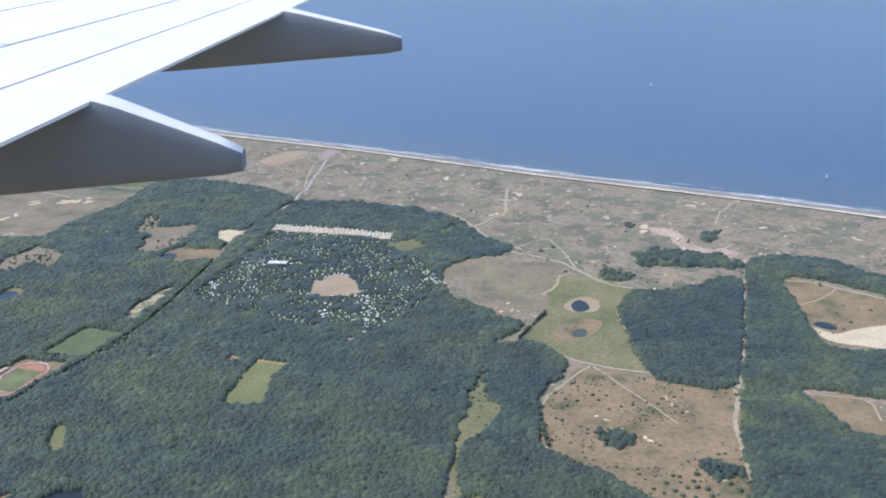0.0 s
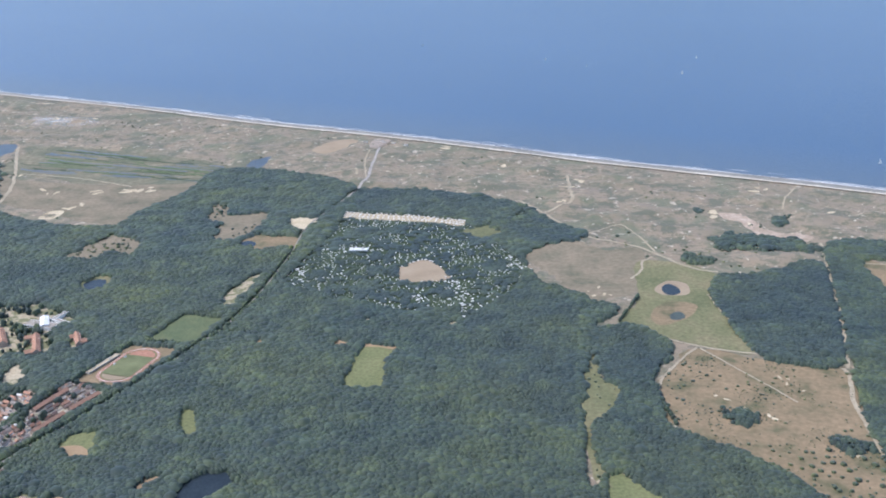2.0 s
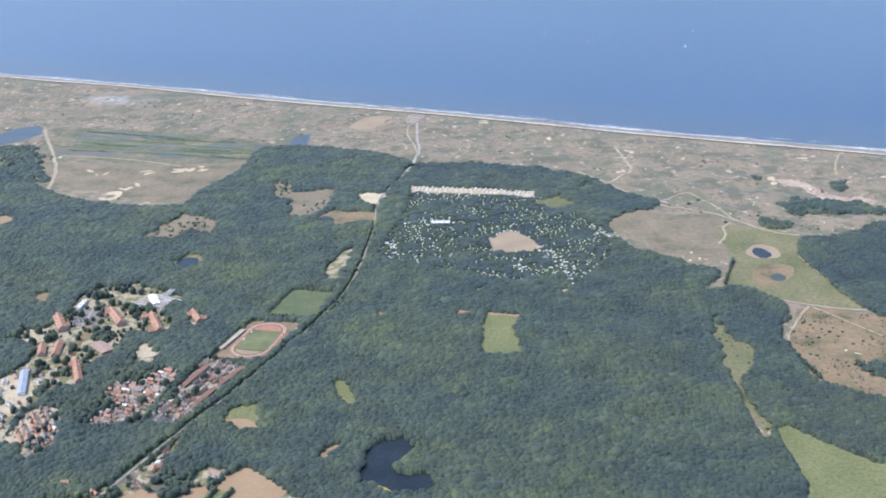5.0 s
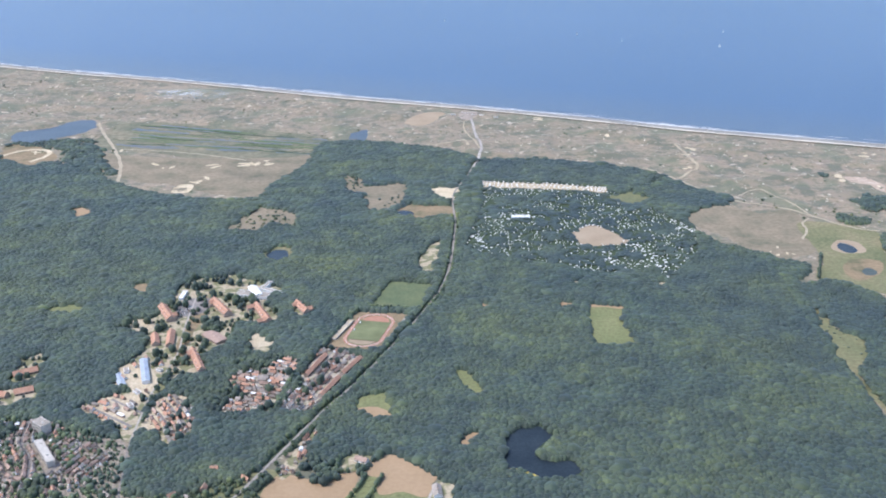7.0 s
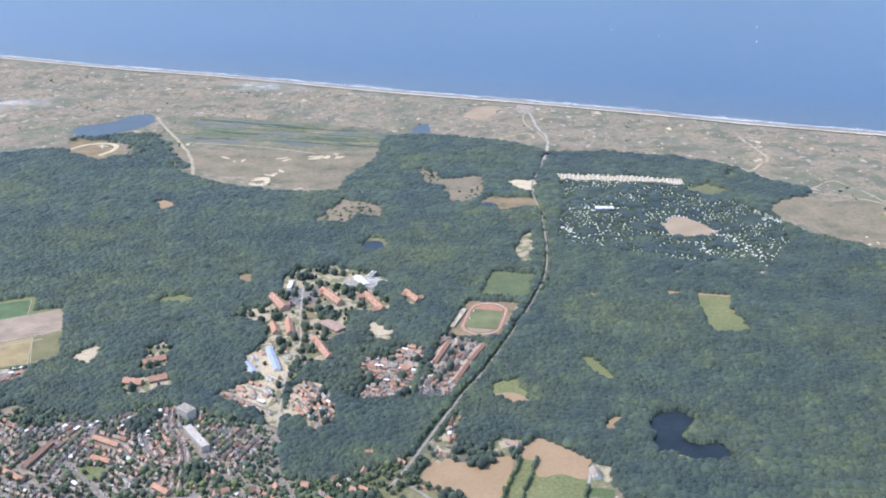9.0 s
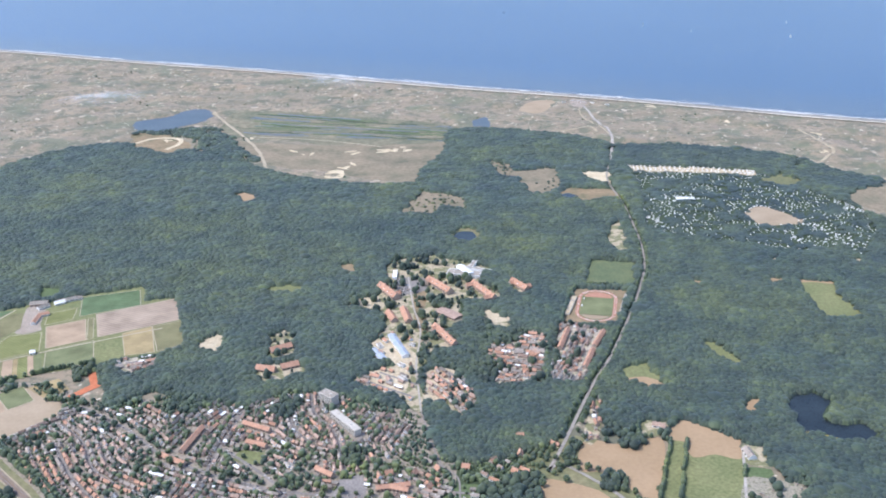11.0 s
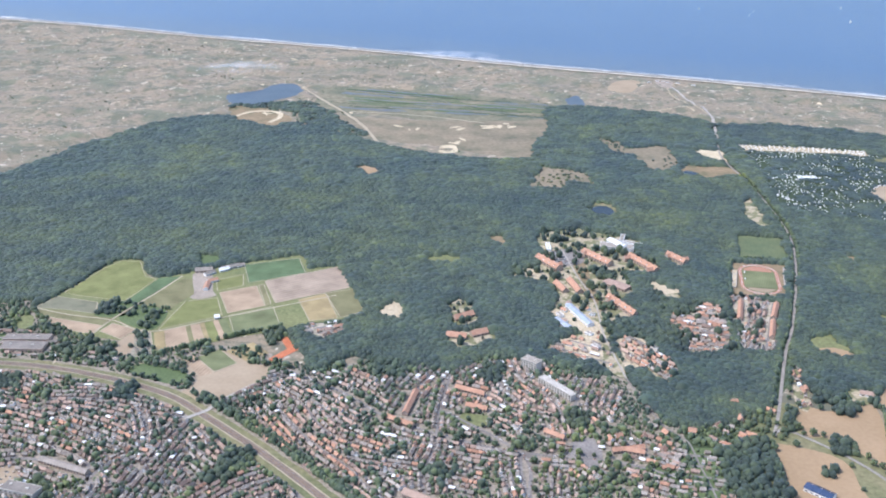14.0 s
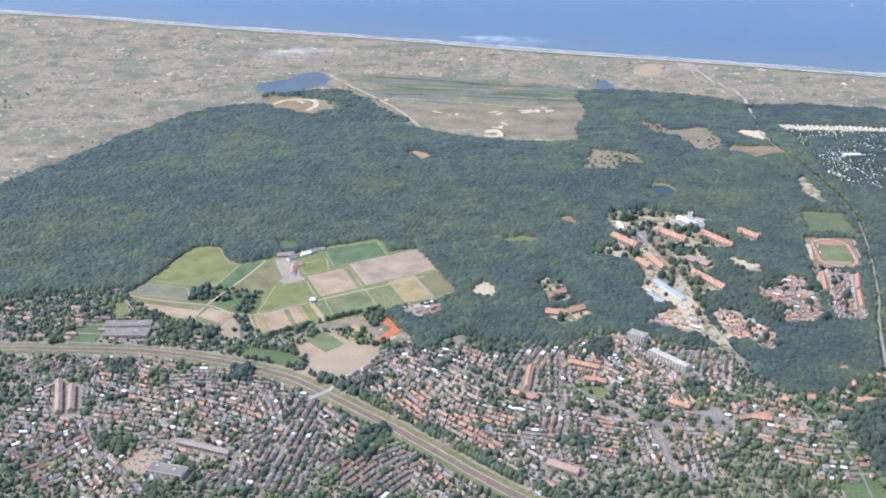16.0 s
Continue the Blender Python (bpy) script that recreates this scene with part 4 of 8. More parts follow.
def ragged(poly, step=4.0, rough=1.5, closed=True):
    """The outline in short steps, rounded and uneven."""
    p = [Vector((*q, 0)) for q in poly]
    out, n = [], len(p)
    for i in range(n if closed else n - 1):
        a, b, c, d = (p[k % n] if closed else p[min(max(k, 0), n - 1)] for k in (i - 1, i, i + 1, i + 2))
        k = max(1, round((c - b).length / step))
        for s in range(k):
            u = s / k
            q = 0.5 * (2 * b + (c - a) * u + (2 * a - 5 * b + 4 * c - d) * u * u + (3 * b - a - 3 * c + d) * u ** 3)
            if rough:
                v = noise.noise_vector(q * 0.11) * rough + noise.noise_vector(q * 0.37) * rough * 0.4
                q = q + Vector((v.x, v.y, 0))
            out.append((q.x, q.y))
    if not closed:
        out.append(poly[-1])
    return out


def flat_mesh(name, poly, z, mat):
    bm = bmesh.new()
    vs = [bm.verts.new((x, y, z)) for x, y in poly]
    f = bm.faces.new(vs)
    f.normal_update()
    if f.normal.z < 0:
        f.normal_flip()
    bmesh.ops.triangulate(bm, faces=[f])
    me = bpy.data.meshes.new(name)
    bm.to_mesh(me)
    bm.free()
    me.materials.append(MATS[mat])
    return me


def patch(name, poly, mat, z, label, rough=1.2, step=4.0, category="field", kind="structure"):
    """A stretch of ground with its own cover."""
    line = ragged(poly, step, rough) if rough else poly
    return thing(name, flat_mesh(name, line, z, mat), label, category, kind=kind)


def strip_mesh(name, line, width, z, mat, rough=0.0, step=4.0):
    pts = np.array(ragged(line, step, rough, closed=False))
    d = np.gradient(pts, axis=0)
    d /= np.linalg.norm(d, axis=1)[:, None] + 1e-9
    nrm = np.c_[-d[:, 1], d[:, 0]]
    w = np.full(len(pts), width / 2) * (1 + (rng.uniform(-0.12, 0.12, len(pts)) if rough else 0))
    a, b = pts + nrm * w[:, None], pts - nrm * w[:, None]
    v = np.empty((2 * len(pts), 3))
    v[0::2, :2], v[1::2, :2], v[:, 2] = a, b, z
    if GROUND:
        v[:, 2] += [ground_height(*q[:2]) for q in v]
    k = np.arange(len(pts) - 1) * 2
    return mesh_from(name, v, np.c_[k, k + 1, k + 3, k + 2], mat)


def road(name, line, width, z, mat, label, rough=0.0, category="road"):
    return thing(name, strip_mesh(name, line, width, z, mat, rough), label, category, kind="structure")


def near_line(x, y, line, reach):
    """Which points lie within reach of the line."""
    hit = np.zeros(np.shape(x), bool)
    p = np.array(line, float)
    for (ax, ay), (bx, by) in zip(p[:-1], p[1:]):
        dx, dy = bx - ax, by - ay
        u = np.clip(((x - ax) * dx + (y - ay) * dy) / (dx * dx + dy * dy + 1e-9), 0, 1)
        hit |= (x - ax - u * dx) ** 2 + (y - ay - u * dy) ** 2 < reach * reach
    return hit


def crown_shape(rings, spokes):
    """A dome of leaves: unit height and unit radius, its foot tucked in."""
    v, f = [(0, 0, 1.0)], []
    for r in range(1, rings + 1):
        a = r / rings
        rad, h = math.sin(min(a * 1.15, 1.0) * math.pi * 0.5) * (1 - 0.28 * max(0, a - 0.75) * 4), 1 - a ** 1.7
        for s in range(spokes):
            w = 2 * math.pi * (s + 0.5 * (r % 2)) / spokes
            v.append((rad * math.cos(w), rad * math.sin(w), h))
    for s in range(spokes):
        f.append((0, 1 + s, 1 + (s + 1) % spokes))
    for r in range(rings - 1):
        o, p = 1 + r * spokes, 1 + (r + 1) * spokes
        for s in range(spokes):
            n = (s + 1) % spokes
            if r % 2 == 0:
                f += [(o + s, p + s, o + n), (o + n, p + s, p + n)]
            else:
                f += [(o + s, p + s, p + n), (o + s, p + n, o + n)]
    return np.array(v), np.array(f)


def dome_shape(spokes):
    """A low dome that runs out into its neighbours: unit height and unit radius."""
    v = [(0, 0, 1.0)] + [(0.56 * math.cos(2 * math.pi * k / spokes), 0.56 * math.sin(2 * math.pi * k / spokes), 0.74) for k in range(spokes)]
    v += [(math.cos(2 * math.pi * (k + 0.5) / spokes), math.sin(2 * math.pi * (k + 0.5) / spokes), 0.0) for k in range(spokes)]
    f = []
    for k in range(spokes):
        n = (k + 1) % spokes
        f += [(0, 1 + k, 1 + n), (1 + k, 1 + spokes + k, 1 + n), (1 + n, 1 + spokes + k, 1 + spokes + n)]
    return np.array(v), np.array(f)


def crowns(name, x, y, z0, radius, height, rings, spokes, mat, jitter=0.2):
    """Many tree crowns as one mesh."""
    tv, tf = crown_shape(rings, spokes) if rings else dome_shape(spokes)
    n, k = len(x), len(tv)
    turn = rng.uniform(0, 6.28, n)
    c, s = np.cos(turn)[:, None], np.sin(turn)[:, None]
    bend = 1 + rng.uniform(-jitter, jitter, (n, k))
    vx, vy = tv[None, :, 0] * bend, tv[None, :, 1] * bend
    out = np.empty((n, k, 3), np.float32)
    out[:, :, 0] = x[:, None] + (vx * c - vy * s) * radius[:, None]
    out[:, :, 1] = y[:, None] + (vx * s + vy * c) * radius[:, None]
    out[:, :, 2] = z0[:, None] + tv[None, :, 2] * height[:, None] * (1 + rng.uniform(-jitter, jitter, (n, k)) * 0.8)
    faces = (np.arange(n)[:, None, None] * k + tf[None]).reshape(-1, 3)
    return mesh_from(name, out.reshape(-1, 3), faces, mat, smooth=True)


def scatter(x0, x1, y0, y1, step):
    gx, gy = np.meshgrid(np.arange(x0, x1, step), np.arange(y0, y1, step * 0.9))
    gx[::2] += step / 2
    gx = gx + rng.uniform(-0.36, 0.36, gx.shape) * step
    gy = gy + rng.uniform(-0.36, 0.36, gy.shape) * step
    return gx.ravel(), gy.ravel()


# ---------------------------------------------------------------- ground and sea
def coast_y(x):
    """The waterline: nearly straight, bent very slightly."""
    return 1107.0 - 0.4775 * (np.asarray(x, float)) - 0.00001 * np.asarray(x, float) ** 2 * (np.abs(x) < 1500) + 3 * np.sin(np.asarray(x, float) / 61.0)


THICKETS = [WOOD_F, THICKET_C, THICKET_D, THICKET_E, THICKET_F, THICKET_G, THICKET_H, THICKET_I]
WOODS = [FOREST, WOOD_B, WOOD_C, WOOD_D, WOOD_E, WOOD_G, WOOD_H, *THICKETS]
OPEN_GROUND = [CLEAR_DUNE_B, HEATH_D, FARMLAND, HOSP_A, HOSP_B, HOSP_C, HOSP_D, HOSP_E, HOSP_F, HOSP_G, SANDPIT, EST_A, EST_B, STADIUM, SPORTFIELD,
               GLADE_A, GLADE_B, GLADE_C, GLADE_D, GLADE_E, GLADE_F, LAKE, DUNE_B, DUNE_C, DUNE_D, SAND_A, POND_A, CLEAR_A, CLEAR_B, CLEAR_F, YARD_A,
               CAMPSAND, CAMPGLADE, CAMPROW, ROADSIDE, FIELD_A, FIELD_B, FIELD_C, FIELD_D, FIELD_E, FIELD_F, CORNFIELD, YARD_B, YARD_C, PLOTS_B, SANDY_A, SANDY_B, SANDY_C, SANDY_D, SANDY_E, CAMP_EDGE, CLR_A, CLR_B, CLR_C, CLR_D, FARM_HOMES]
ROADS = [(ROAD_ZEE, 2.6), (ROAD_B, 2.0), (ROAD_VIL, 2.0), (ROAD_H, 1.3), (ROAD_H_B, 1.1), (RAIL, 5.0)]


SOFT = [DUNE_B, DUNE_C, DUNE_D, YARD_A, POND_A, CLEAR_A, CLEAR_B, SANDPIT, GLADE_C, GLADE_D, HOSP_A, HOSP_B, HOSP_D, HOSP_E, HOSP_F, HOSP_G, CAMPSAND, SANDY_D, CLEAR_DUNE_B, LAKE, ROADSIDE, CAMP_EDGE, CLR_A, CLR_B, CLR_C, CLR_D]


def stirred(x, y, reach=3.2, grain=0.085):
    """The points moved about by noise, for uneven edges."""
    sh = np.shape(x)
    d = np.array([noise.noise_vector(Vector((a * grain, b * grain, 5.0)))[:2] for a, b in zip(np.ravel(x), np.ravel(y))]) * reach * 1.6
    return np.ravel(x).reshape(sh) + d[:, 0].reshape(sh), np.ravel(y).reshape(sh) + d[:, 1].reshape(sh)


def wooded(x, y):
    w = np.zeros(np.shape(x), bool)
    for p in WOODS:
        if not any(p is q for q in THICKETS):
            w |= inside(x, y, ragged(p, 8, 3.0))
    sx, sy = stirred(x, y, 7.0, 0.07)
    loose = (np.sin(np.asarray(x) * 12.9898 + np.asarray(y) * 78.233) * 43758.5453) % 1.0 < 0.62
    for p in THICKETS:
        w |= inside(sx, sy, p) & loose
    for line in (RIDE_B, RIDE_C, PATH_D5):
        w &= ~near_line(x, y, ragged(line, 6, 0.6, closed=False), 1.5)
    w &= ~near_line(x, y, ragged(RIDE_A, 6, 0.6, closed=False), 0.8)
    return w


def opened(x, y):
    o = np.zeros(np.shape(x), bool)
    sx, sy = stirred(x, y)
    for p in OPEN_GROUND:
        if any(p is q for q in SOFT):
            o |= inside(sx, sy, p) | inside(sx, sy + 1.6, p)
        else:
            o |= inside(x, y, p) | inside(x, y + 1.8, p)
    for line, w in ROADS:
        o |= near_line(x, y, ragged(line, 8, 0, closed=False), w)
    return o


def build_ground():
    gx = np.unique(np.r_[-4600:-800:200, -800:800:4.5, 800:4601:200].astype(float))
    gy = np.unique(np.r_[-4600:100:200, 100:500:20, 500:1500:4.5, 1500:4700:200].astype(float))
    X, Y = np.meshgrid(gx, gy)
    shore = coast_y(X) - Y
    covered = wooded(X, Y)
    for p in (MEADOW, HEATH_A, HEATH_B, HEATH_C, CLEAR_E, STRIP, WETLAND, LAKE_B, LAKE_C, PARKING, CLEAR_DUNE_B, BEACHPLACE, SCAR, HEATH_D):
        covered |= inside(X, Y, ragged(p, 8, 3.0))
    free = (~covered & (shore > 0)).astype(float)
    for _ in range(4):
        free[1:-1, 1:-1] = np.minimum(free[1:-1, 1:-1], (free[:-2, 1:-1] + free[2:, 1:-1] + free[1:-1, :-2] + free[1:-1, 2:]) / 4)
    mask = free * np.clip((shore - 14) / 30, 0, 1) * (Y > 560) * (np.abs(X) < 795) * np.clip((Y - 560) / 60, 0, 1)
    Z = np.zeros_like(X)
    for i, j in zip(*np.nonzero(mask > 0.01)):
        q = Vector((X[i, j], Y[i, j], 0))
        Z[i, j] = mask[i, j] * (max(0, noise.fractal(q * 0.022, 1.0, 2.0, 4) * 4.0 + 0.6) + max(0, noise.noise(q * 0.09)) * 1.4)
    GROUND.update(x=gx, y=gy, z=Z)
    n, m = X.shape
    v = np.c_[X.ravel(), Y.ravel(), Z.ravel()]
    a = (np.arange(n - 1)[:, None] * m + np.arange(m - 1)[None]).ravel()
    ob = thing("ground", mesh_from("ground", v, np.c_[a, a + 1, a + m + 1, a + m], "dune_grass", smooth=True),
               "grey-brown coastal dunes with dry grass, moss and bare sand", "ground", kind="structure")
    return ob


build_ground()
xs = np.unique(np.r_[-4600:-900:300, -900:900:6, 900:4601:300].astype(float))
shore = np.c_[xs, coast_y(xs)]


def shore_band(name, near, far, z_near, z_far, mat, label, uneven=0.0, category="beach", kind="structure"):
    k = np.arange(len(xs) - 1) * 2
    wob = np.array([noise.noise(Vector((q * 0.02, near, 3.0))) + 0.6 * noise.noise(Vector((q * 0.09, near, 8.0))) for q in xs]) * uneven
    wob2 = np.array([noise.noise(Vector((q * 0.024, far, 5.0))) + 0.6 * noise.noise(Vector((q * 0.08, far, 2.0))) for q in xs]) * uneven
    v = np.empty((2 * len(xs), 3))
    v[0::2], v[1::2] = np.c_[xs, shore[:, 1] + near + wob, np.full(len(xs), z_near)], np.c_[xs, shore[:, 1] + far + wob2, np.full(len(xs), z_far)]
    return thing(name, mesh_from(name, v, np.c_[k, k + 2, k + 3, k + 1], mat), label, category, kind=kind)


shore_band("beach", -11, -5.0, 0.9, 0.55, "beach_sand", "long pale sandy beach beside the sea", 2.0)
shore_band("wet_beach", -7.0, 9, 0.5, 0.28, "wet_sand", "grey-brown wet sand along the waterline", 1.6)
top = [(4600.0, 4700.0), (-4600.0, 4700.0)]
thing("sea", flat_mesh("sea", [tuple(q) for q in shore] + top, 0.25, "sea_water"), "calm deep blue sea with fine ripples", "sea", kind="structure")


def surf_line(off, width, gap, seed, label):
    """A broken line of foam: it swells, thins out and stops."""
    x = np.arange(-1500.0, 1500.0, 3.0)
    n = np.array([noise.noise(Vector((q * 0.013, seed, 1.0))) + 0.7 * noise.noise(Vector((q * 0.06, seed, 4.0))) for q in x])
    w = width * np.clip(n + gap, 0, 1.4)
    mid = coast_y(x) + off + np.array([2.2 * noise.noise(Vector((q * 0.008, seed, 7.0))) + 0.9 * noise.noise(Vector((q * 0.05, seed, 9.0))) for q in x])
    k = np.nonzero((w[:-1] > 0.05) & (w[1:] > 0.05))[0]
    v = np.empty((2 * len(x), 3))
    v[0::2], v[1::2] = np.c_[x, mid - w / 2, np.full(len(x), 0.4)], np.c_[x, mid + w / 2, np.full(len(x), 0.4)]
    thing("surf", mesh_from("surf", v, np.c_[2 * k, 2 * k + 2, 2 * k + 3, 2 * k + 1], "foam"), label, "surf", kind="stuff")


surf_line(8.5, 2.9, 0.6, 1.0, "white broken line of surf along the beach")
surf_line(13.5, 2.6, 0.3, 2.0, "thin second line of breaking waves")
surf_line(21.0, 2.0, -0.05, 3.0, "short thin outer breakers off the beach")

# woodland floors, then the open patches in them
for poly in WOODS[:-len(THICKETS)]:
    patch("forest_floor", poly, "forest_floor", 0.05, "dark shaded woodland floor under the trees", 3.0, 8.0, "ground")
patch("village_ground", VILLAGE, "town_ground", 0.08, "gardens and paving between village houses", 1.0, 8.0, "ground")
patch("village_ground", WEST_GAP, "town_ground", 0.07, "gardens and allotments at the village edge", 1.0, 8.0, "ground")
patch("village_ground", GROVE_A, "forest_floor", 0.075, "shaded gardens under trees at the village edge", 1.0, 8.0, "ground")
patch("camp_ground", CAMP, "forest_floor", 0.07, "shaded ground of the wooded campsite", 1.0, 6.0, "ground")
patch("village_ground", [(-118, 352), (-100, 356), (-62, 347), (-64, 316), (-72, 284), (-120, 284)], "lawn", 0.06, "lawns under trees at the village edge", 1.0, 5.0, "ground")
patch("verge", [(-66, 368), (-38, 374), (-20, 330), (-14, 298), (-80, 283), (-72, 330)], "dry_meadow", 0.09, "dry grassy ground at a road junction", 1.0, 5.0, "ground")
PATCHES = []
for poly, mat, rough, label in (
        (CLEAR_DUNE_B, "heath", 2, "tan clearing at the edge of the woods"),
        (SANDPIT, "yard_sand", 1.5, "pale sand pit beside the farmland"),
        (GLADE_A, "green_meadow", 0.6, "yellow-green meadow enclosed by forest"),
        (GLADE_B, "green_meadow", 0.6, "narrow yellow-green glade in the forest"),
        (GLADE_C, "green_meadow", 0.8, "dry grassy glade with a straw-coloured corner"),
        (GLADE_D, "straw", 0.8, "small dry clearing among the trees"),
        (GLADE_E, "straw", 0.5, "small dry clearing among the trees"),
        (GLADE_F, "straw", 0.3, "small straw-coloured strip in the forest"),
        (DUNE_B, "heath_grey", 3, "dry brown heath clearing in the woods"),
        (DUNE_C, "heath_grey", 3, "dry brown heath clearing in the woods"),
        (DUNE_D, "heath", 2, "dry grassy clearing beside a dark pool"),
        (SAND_A, "sand", 1, "pale sandy car park beside the road"),
        (POND_A, "dry_meadow", 1, "grassy rim of a small woodland pond"),
        (CLEAR_A, "green_meadow", 1, "small bright lawn among the trees"),
        (CLEAR_F, "lawn", 0.6, "small green paddock at the forest edge"),
        (CLEAR_B, "straw", 1, "small dry clearing among the trees"),
        (SCAR, "bare_scar", 2.5, "pinkish bare sand scar in the dunes"),
        (CAMP_EDGE, "heath_grey", 2, "dry sandy heath beside the campsite woods"),
        (CLR_A, "yard_sand", 1.2, "bare sandy clearing beside the institution"),
        (CLR_B, "heath", 1.2, "dry grassy clearing among the trees"),
        (CLR_C, "yard_sand", 0.8, "small sandy clearing in the forest"),
        (CLR_D, "yard_sand", 0.8, "small sandy clearing in the forest"),
        (YARD_A, "yard", 1, "sandy yard beside the road"),
        (CAMPSAND, "earth", 1, "bare tan triangular field in the campsite"),
        (CAMPGLADE, "dry_meadow", 0.4, "small grass field beside the campsite"),
        (CAMPROW, "yard_sand", 0.5, "pale strip of pitches along the campsite edge"),
        (MEADOW, "dry_meadow", 1.5, "olive dry meadow with two pools"),
        (STRIP, "dry_meadow", 2, "light green scrubby strip between the woods"),
        (HEATH_A, "heath_grey", 3, "smooth brown heath at the edge of the forest"),
        (HEATH_B, "heath", 3, "tan open heath with sand spots and bushes"),
        (HEATH_C, "heath_grey", 3, "purplish brown heath with pale sand spots"),
        (HEATH_D, "heath", 2, "tan heath clearing with pale sand"),
        (CLEAR_E, "heath", 2, "sandy heath clearing with a pool"),
        (CORNFIELD, "green_meadow", 0.5, "green field with a pale path round it"),
        (FIELD_A, "straw", 0.4, "mown straw-coloured field"),
        (FIELD_B, "straw", 0.3, "dry tan field beside the road"),
        (FIELD_C, "green_meadow", 0.2, "green paddock between hedges"),
        (FIELD_D, "green_meadow", 0.2, "green field with a tan upper end"),
        (FIELD_E, "straw", 0.3, "dry tan field beside the road"),
        (FIELD_F, "lawn", 0.3, "green lawn of a farmhouse"),
        (YARD_B, "yard", 0.3, "paved farmyard among trees"),
        (SPORTFIELD, "sport_grass", 0.3, "worn green sports field among trees"),
        (STADIUM, "heath", 0.3, "grassy ground round the running track"),
        (FARMLAND, "green_meadow", 0.3, "rough grass and tracks between small fields"),
        (RAILFIELD, "earth", 0.3, "bare tan field beside the railway"),
        (GRASS_R, "lawn", 0.3, "green field beside the railway"),
        (PARKING, "earth", 0.3, "grey car park behind the dunes"),
        (WETLAND, "marsh_grass", 3, "grey-green wet meadow in the dunes")):
    PATCHES.append(patch("ground_patch", poly, mat, 0.12 + 0.006 * (len(PATCHES) % 7), label, rough))
for poly, mat, label in ((SANDSIDE, "sand", "pale blown sand beside a heath pool"), (SANDPIT_B, "sand", "square pit of white sand on the heath"), (MOWN_A, "straw", "mown straw-coloured end of a meadow"),
                         (MOWN_C, "straw", "mown straw-coloured edge of a glade"), (MOWN_D, "straw", "mown straw-coloured end of a field")):
    patch("ground_patch", poly, mat, 0.185, label, 0.8, 2.5)
for k, poly in enumerate((HOSP_A, HOSP_B, HOSP_C, HOSP_D, HOSP_E, HOSP_F, HOSP_G, ROADSIDE)):
    patch("yard", poly, "yard", 0.13 + 0.006 * k, "sandy grounds and drives between institution buildings", 1.0, 4.0, "ground")
for k, poly in enumerate((SANDY_A, SANDY_B, SANDY_C, SANDY_D, SANDY_E)):
    patch("yard", poly, "heath" if k == 3 else "yard_sand", 0.19, "bare sandy ground between institution buildings", 1.0, 4.0, "ground")
for poly in (EST_A, EST_B):
    patch("estate_ground", poly, "estate_paving", 0.12, "paved streets and gardens of a housing estate", 0.4, 5.0, "ground")
for poly, mat in ((CROP_A, "crop_lime"), (CROP_B, "crop_olive"), (CROP_C, "crop_slate"), (CROP_D, "crop_mauve"), (CROP_E, "crop_green"), (CROP_S, "crop_green"), (CROP_U, "crop_olive"),
                  (CROP_F, "crop_mauve"), (CROP_G, "crop_olive"), (CROP_H, "crop_grey"), (CROP_I, "crop_gold"), (CROP_J, "crop_olive"),
                  (CROP_K, "crop_leaf"), (CROP_L, "crop_lime"), (CROP_N, "crop_mauve"), (CROP_O, "crop_leaf"), (CROP_P, "crop_mauve"), (CROP_Q, "crop_gold"), (CROP_R, "crop_lime")):
    c = np.array(poly).mean(axis=0)
    patch("crop_field", [tuple(c + (np.array(q) - c) * 1.03) for q in poly], mat, 0.2, "cultivated field with straight crop rows", 0)
# the striped field
cuts = [0.0, 0.14, 0.44, 0.5, 0.64, 0.7, 0.82, 0.9, 1.0]
low, high = [Vector(q) for q in FARM_LOW], [Vector(q) for q in FARM_TOP]
for k, mat in enumerate(("crop_gold", "crop_mauve", "crop_olive", "crop_mauve", "crop_gold", "crop_lime", "crop_mauve", "crop_leaf")):
    a, b = cuts[k], cuts[k + 1] - 0.006
    ring = [high[0].lerp(high[1], a), high[0].lerp(high[1], b), low[0].lerp(low[1], b), low[0].lerp(low[1], a)]
    patch("crop_field", [tuple(q) for q in ring], mat, 0.2, "narrow strip of a striped crop field", 0)
for poly in (CROP_A, CROP_C, CROP_D, CROP_E, CROP_N, CROP_F, CROP_G, CROP_H, CROP_I, CROP_J, CROP_K, CROP_L, CROP_O, CROP_R):
    for p, q in zip(poly, poly[1:] + poly[:1]):
        road("farm_track", [p, q], 0.42, 0.24, "path_sand", "pale sandy track between small fields", 0.15, "path")
for line, w in ((FARM_ROAD, 1.2), (FARM_ROAD_B, 1.0), (FARM_ROAD_C, 1.0)):
    road("farm_track", line, w, 0.25, "path_sand", "pale sandy track between small fields", 0.15, "path")
patch("garden_ground", LAWN_W, "green_meadow", 0.2, "bright green lawn beside trees", 0.3, category="garden")
patch("garden_ground", GARDEN_A, "lawn", 0.21, "green garden round a farmhouse", 0.4, category="garden")
patch("garden_ground", GARDEN_B, "lawn", 0.21, "green garden with sheds between the fields", 0.4, category="garden")
patch("allotment", PLOTS, "plot_gravel", 0.21, "grey allotment plots with sheds and gravel", 0.3)
patch("allotment", PLOTS_SAND, "earth", 0.22, "bare sandy patch beside the allotments", 0.4)
patch("allotment", PLOTS_B, "plot_gravel", 0.17, "pale allotment plots beside a farmhouse", 0.3)
patch("farmyard", YARD_C, "yard", 0.18, "sandy yard round a white farmhouse", 0.3)
patch("farmyard", FARMYARD, "farm_paving", 0.22, "pale paved farmyard between the fields", 0.2)
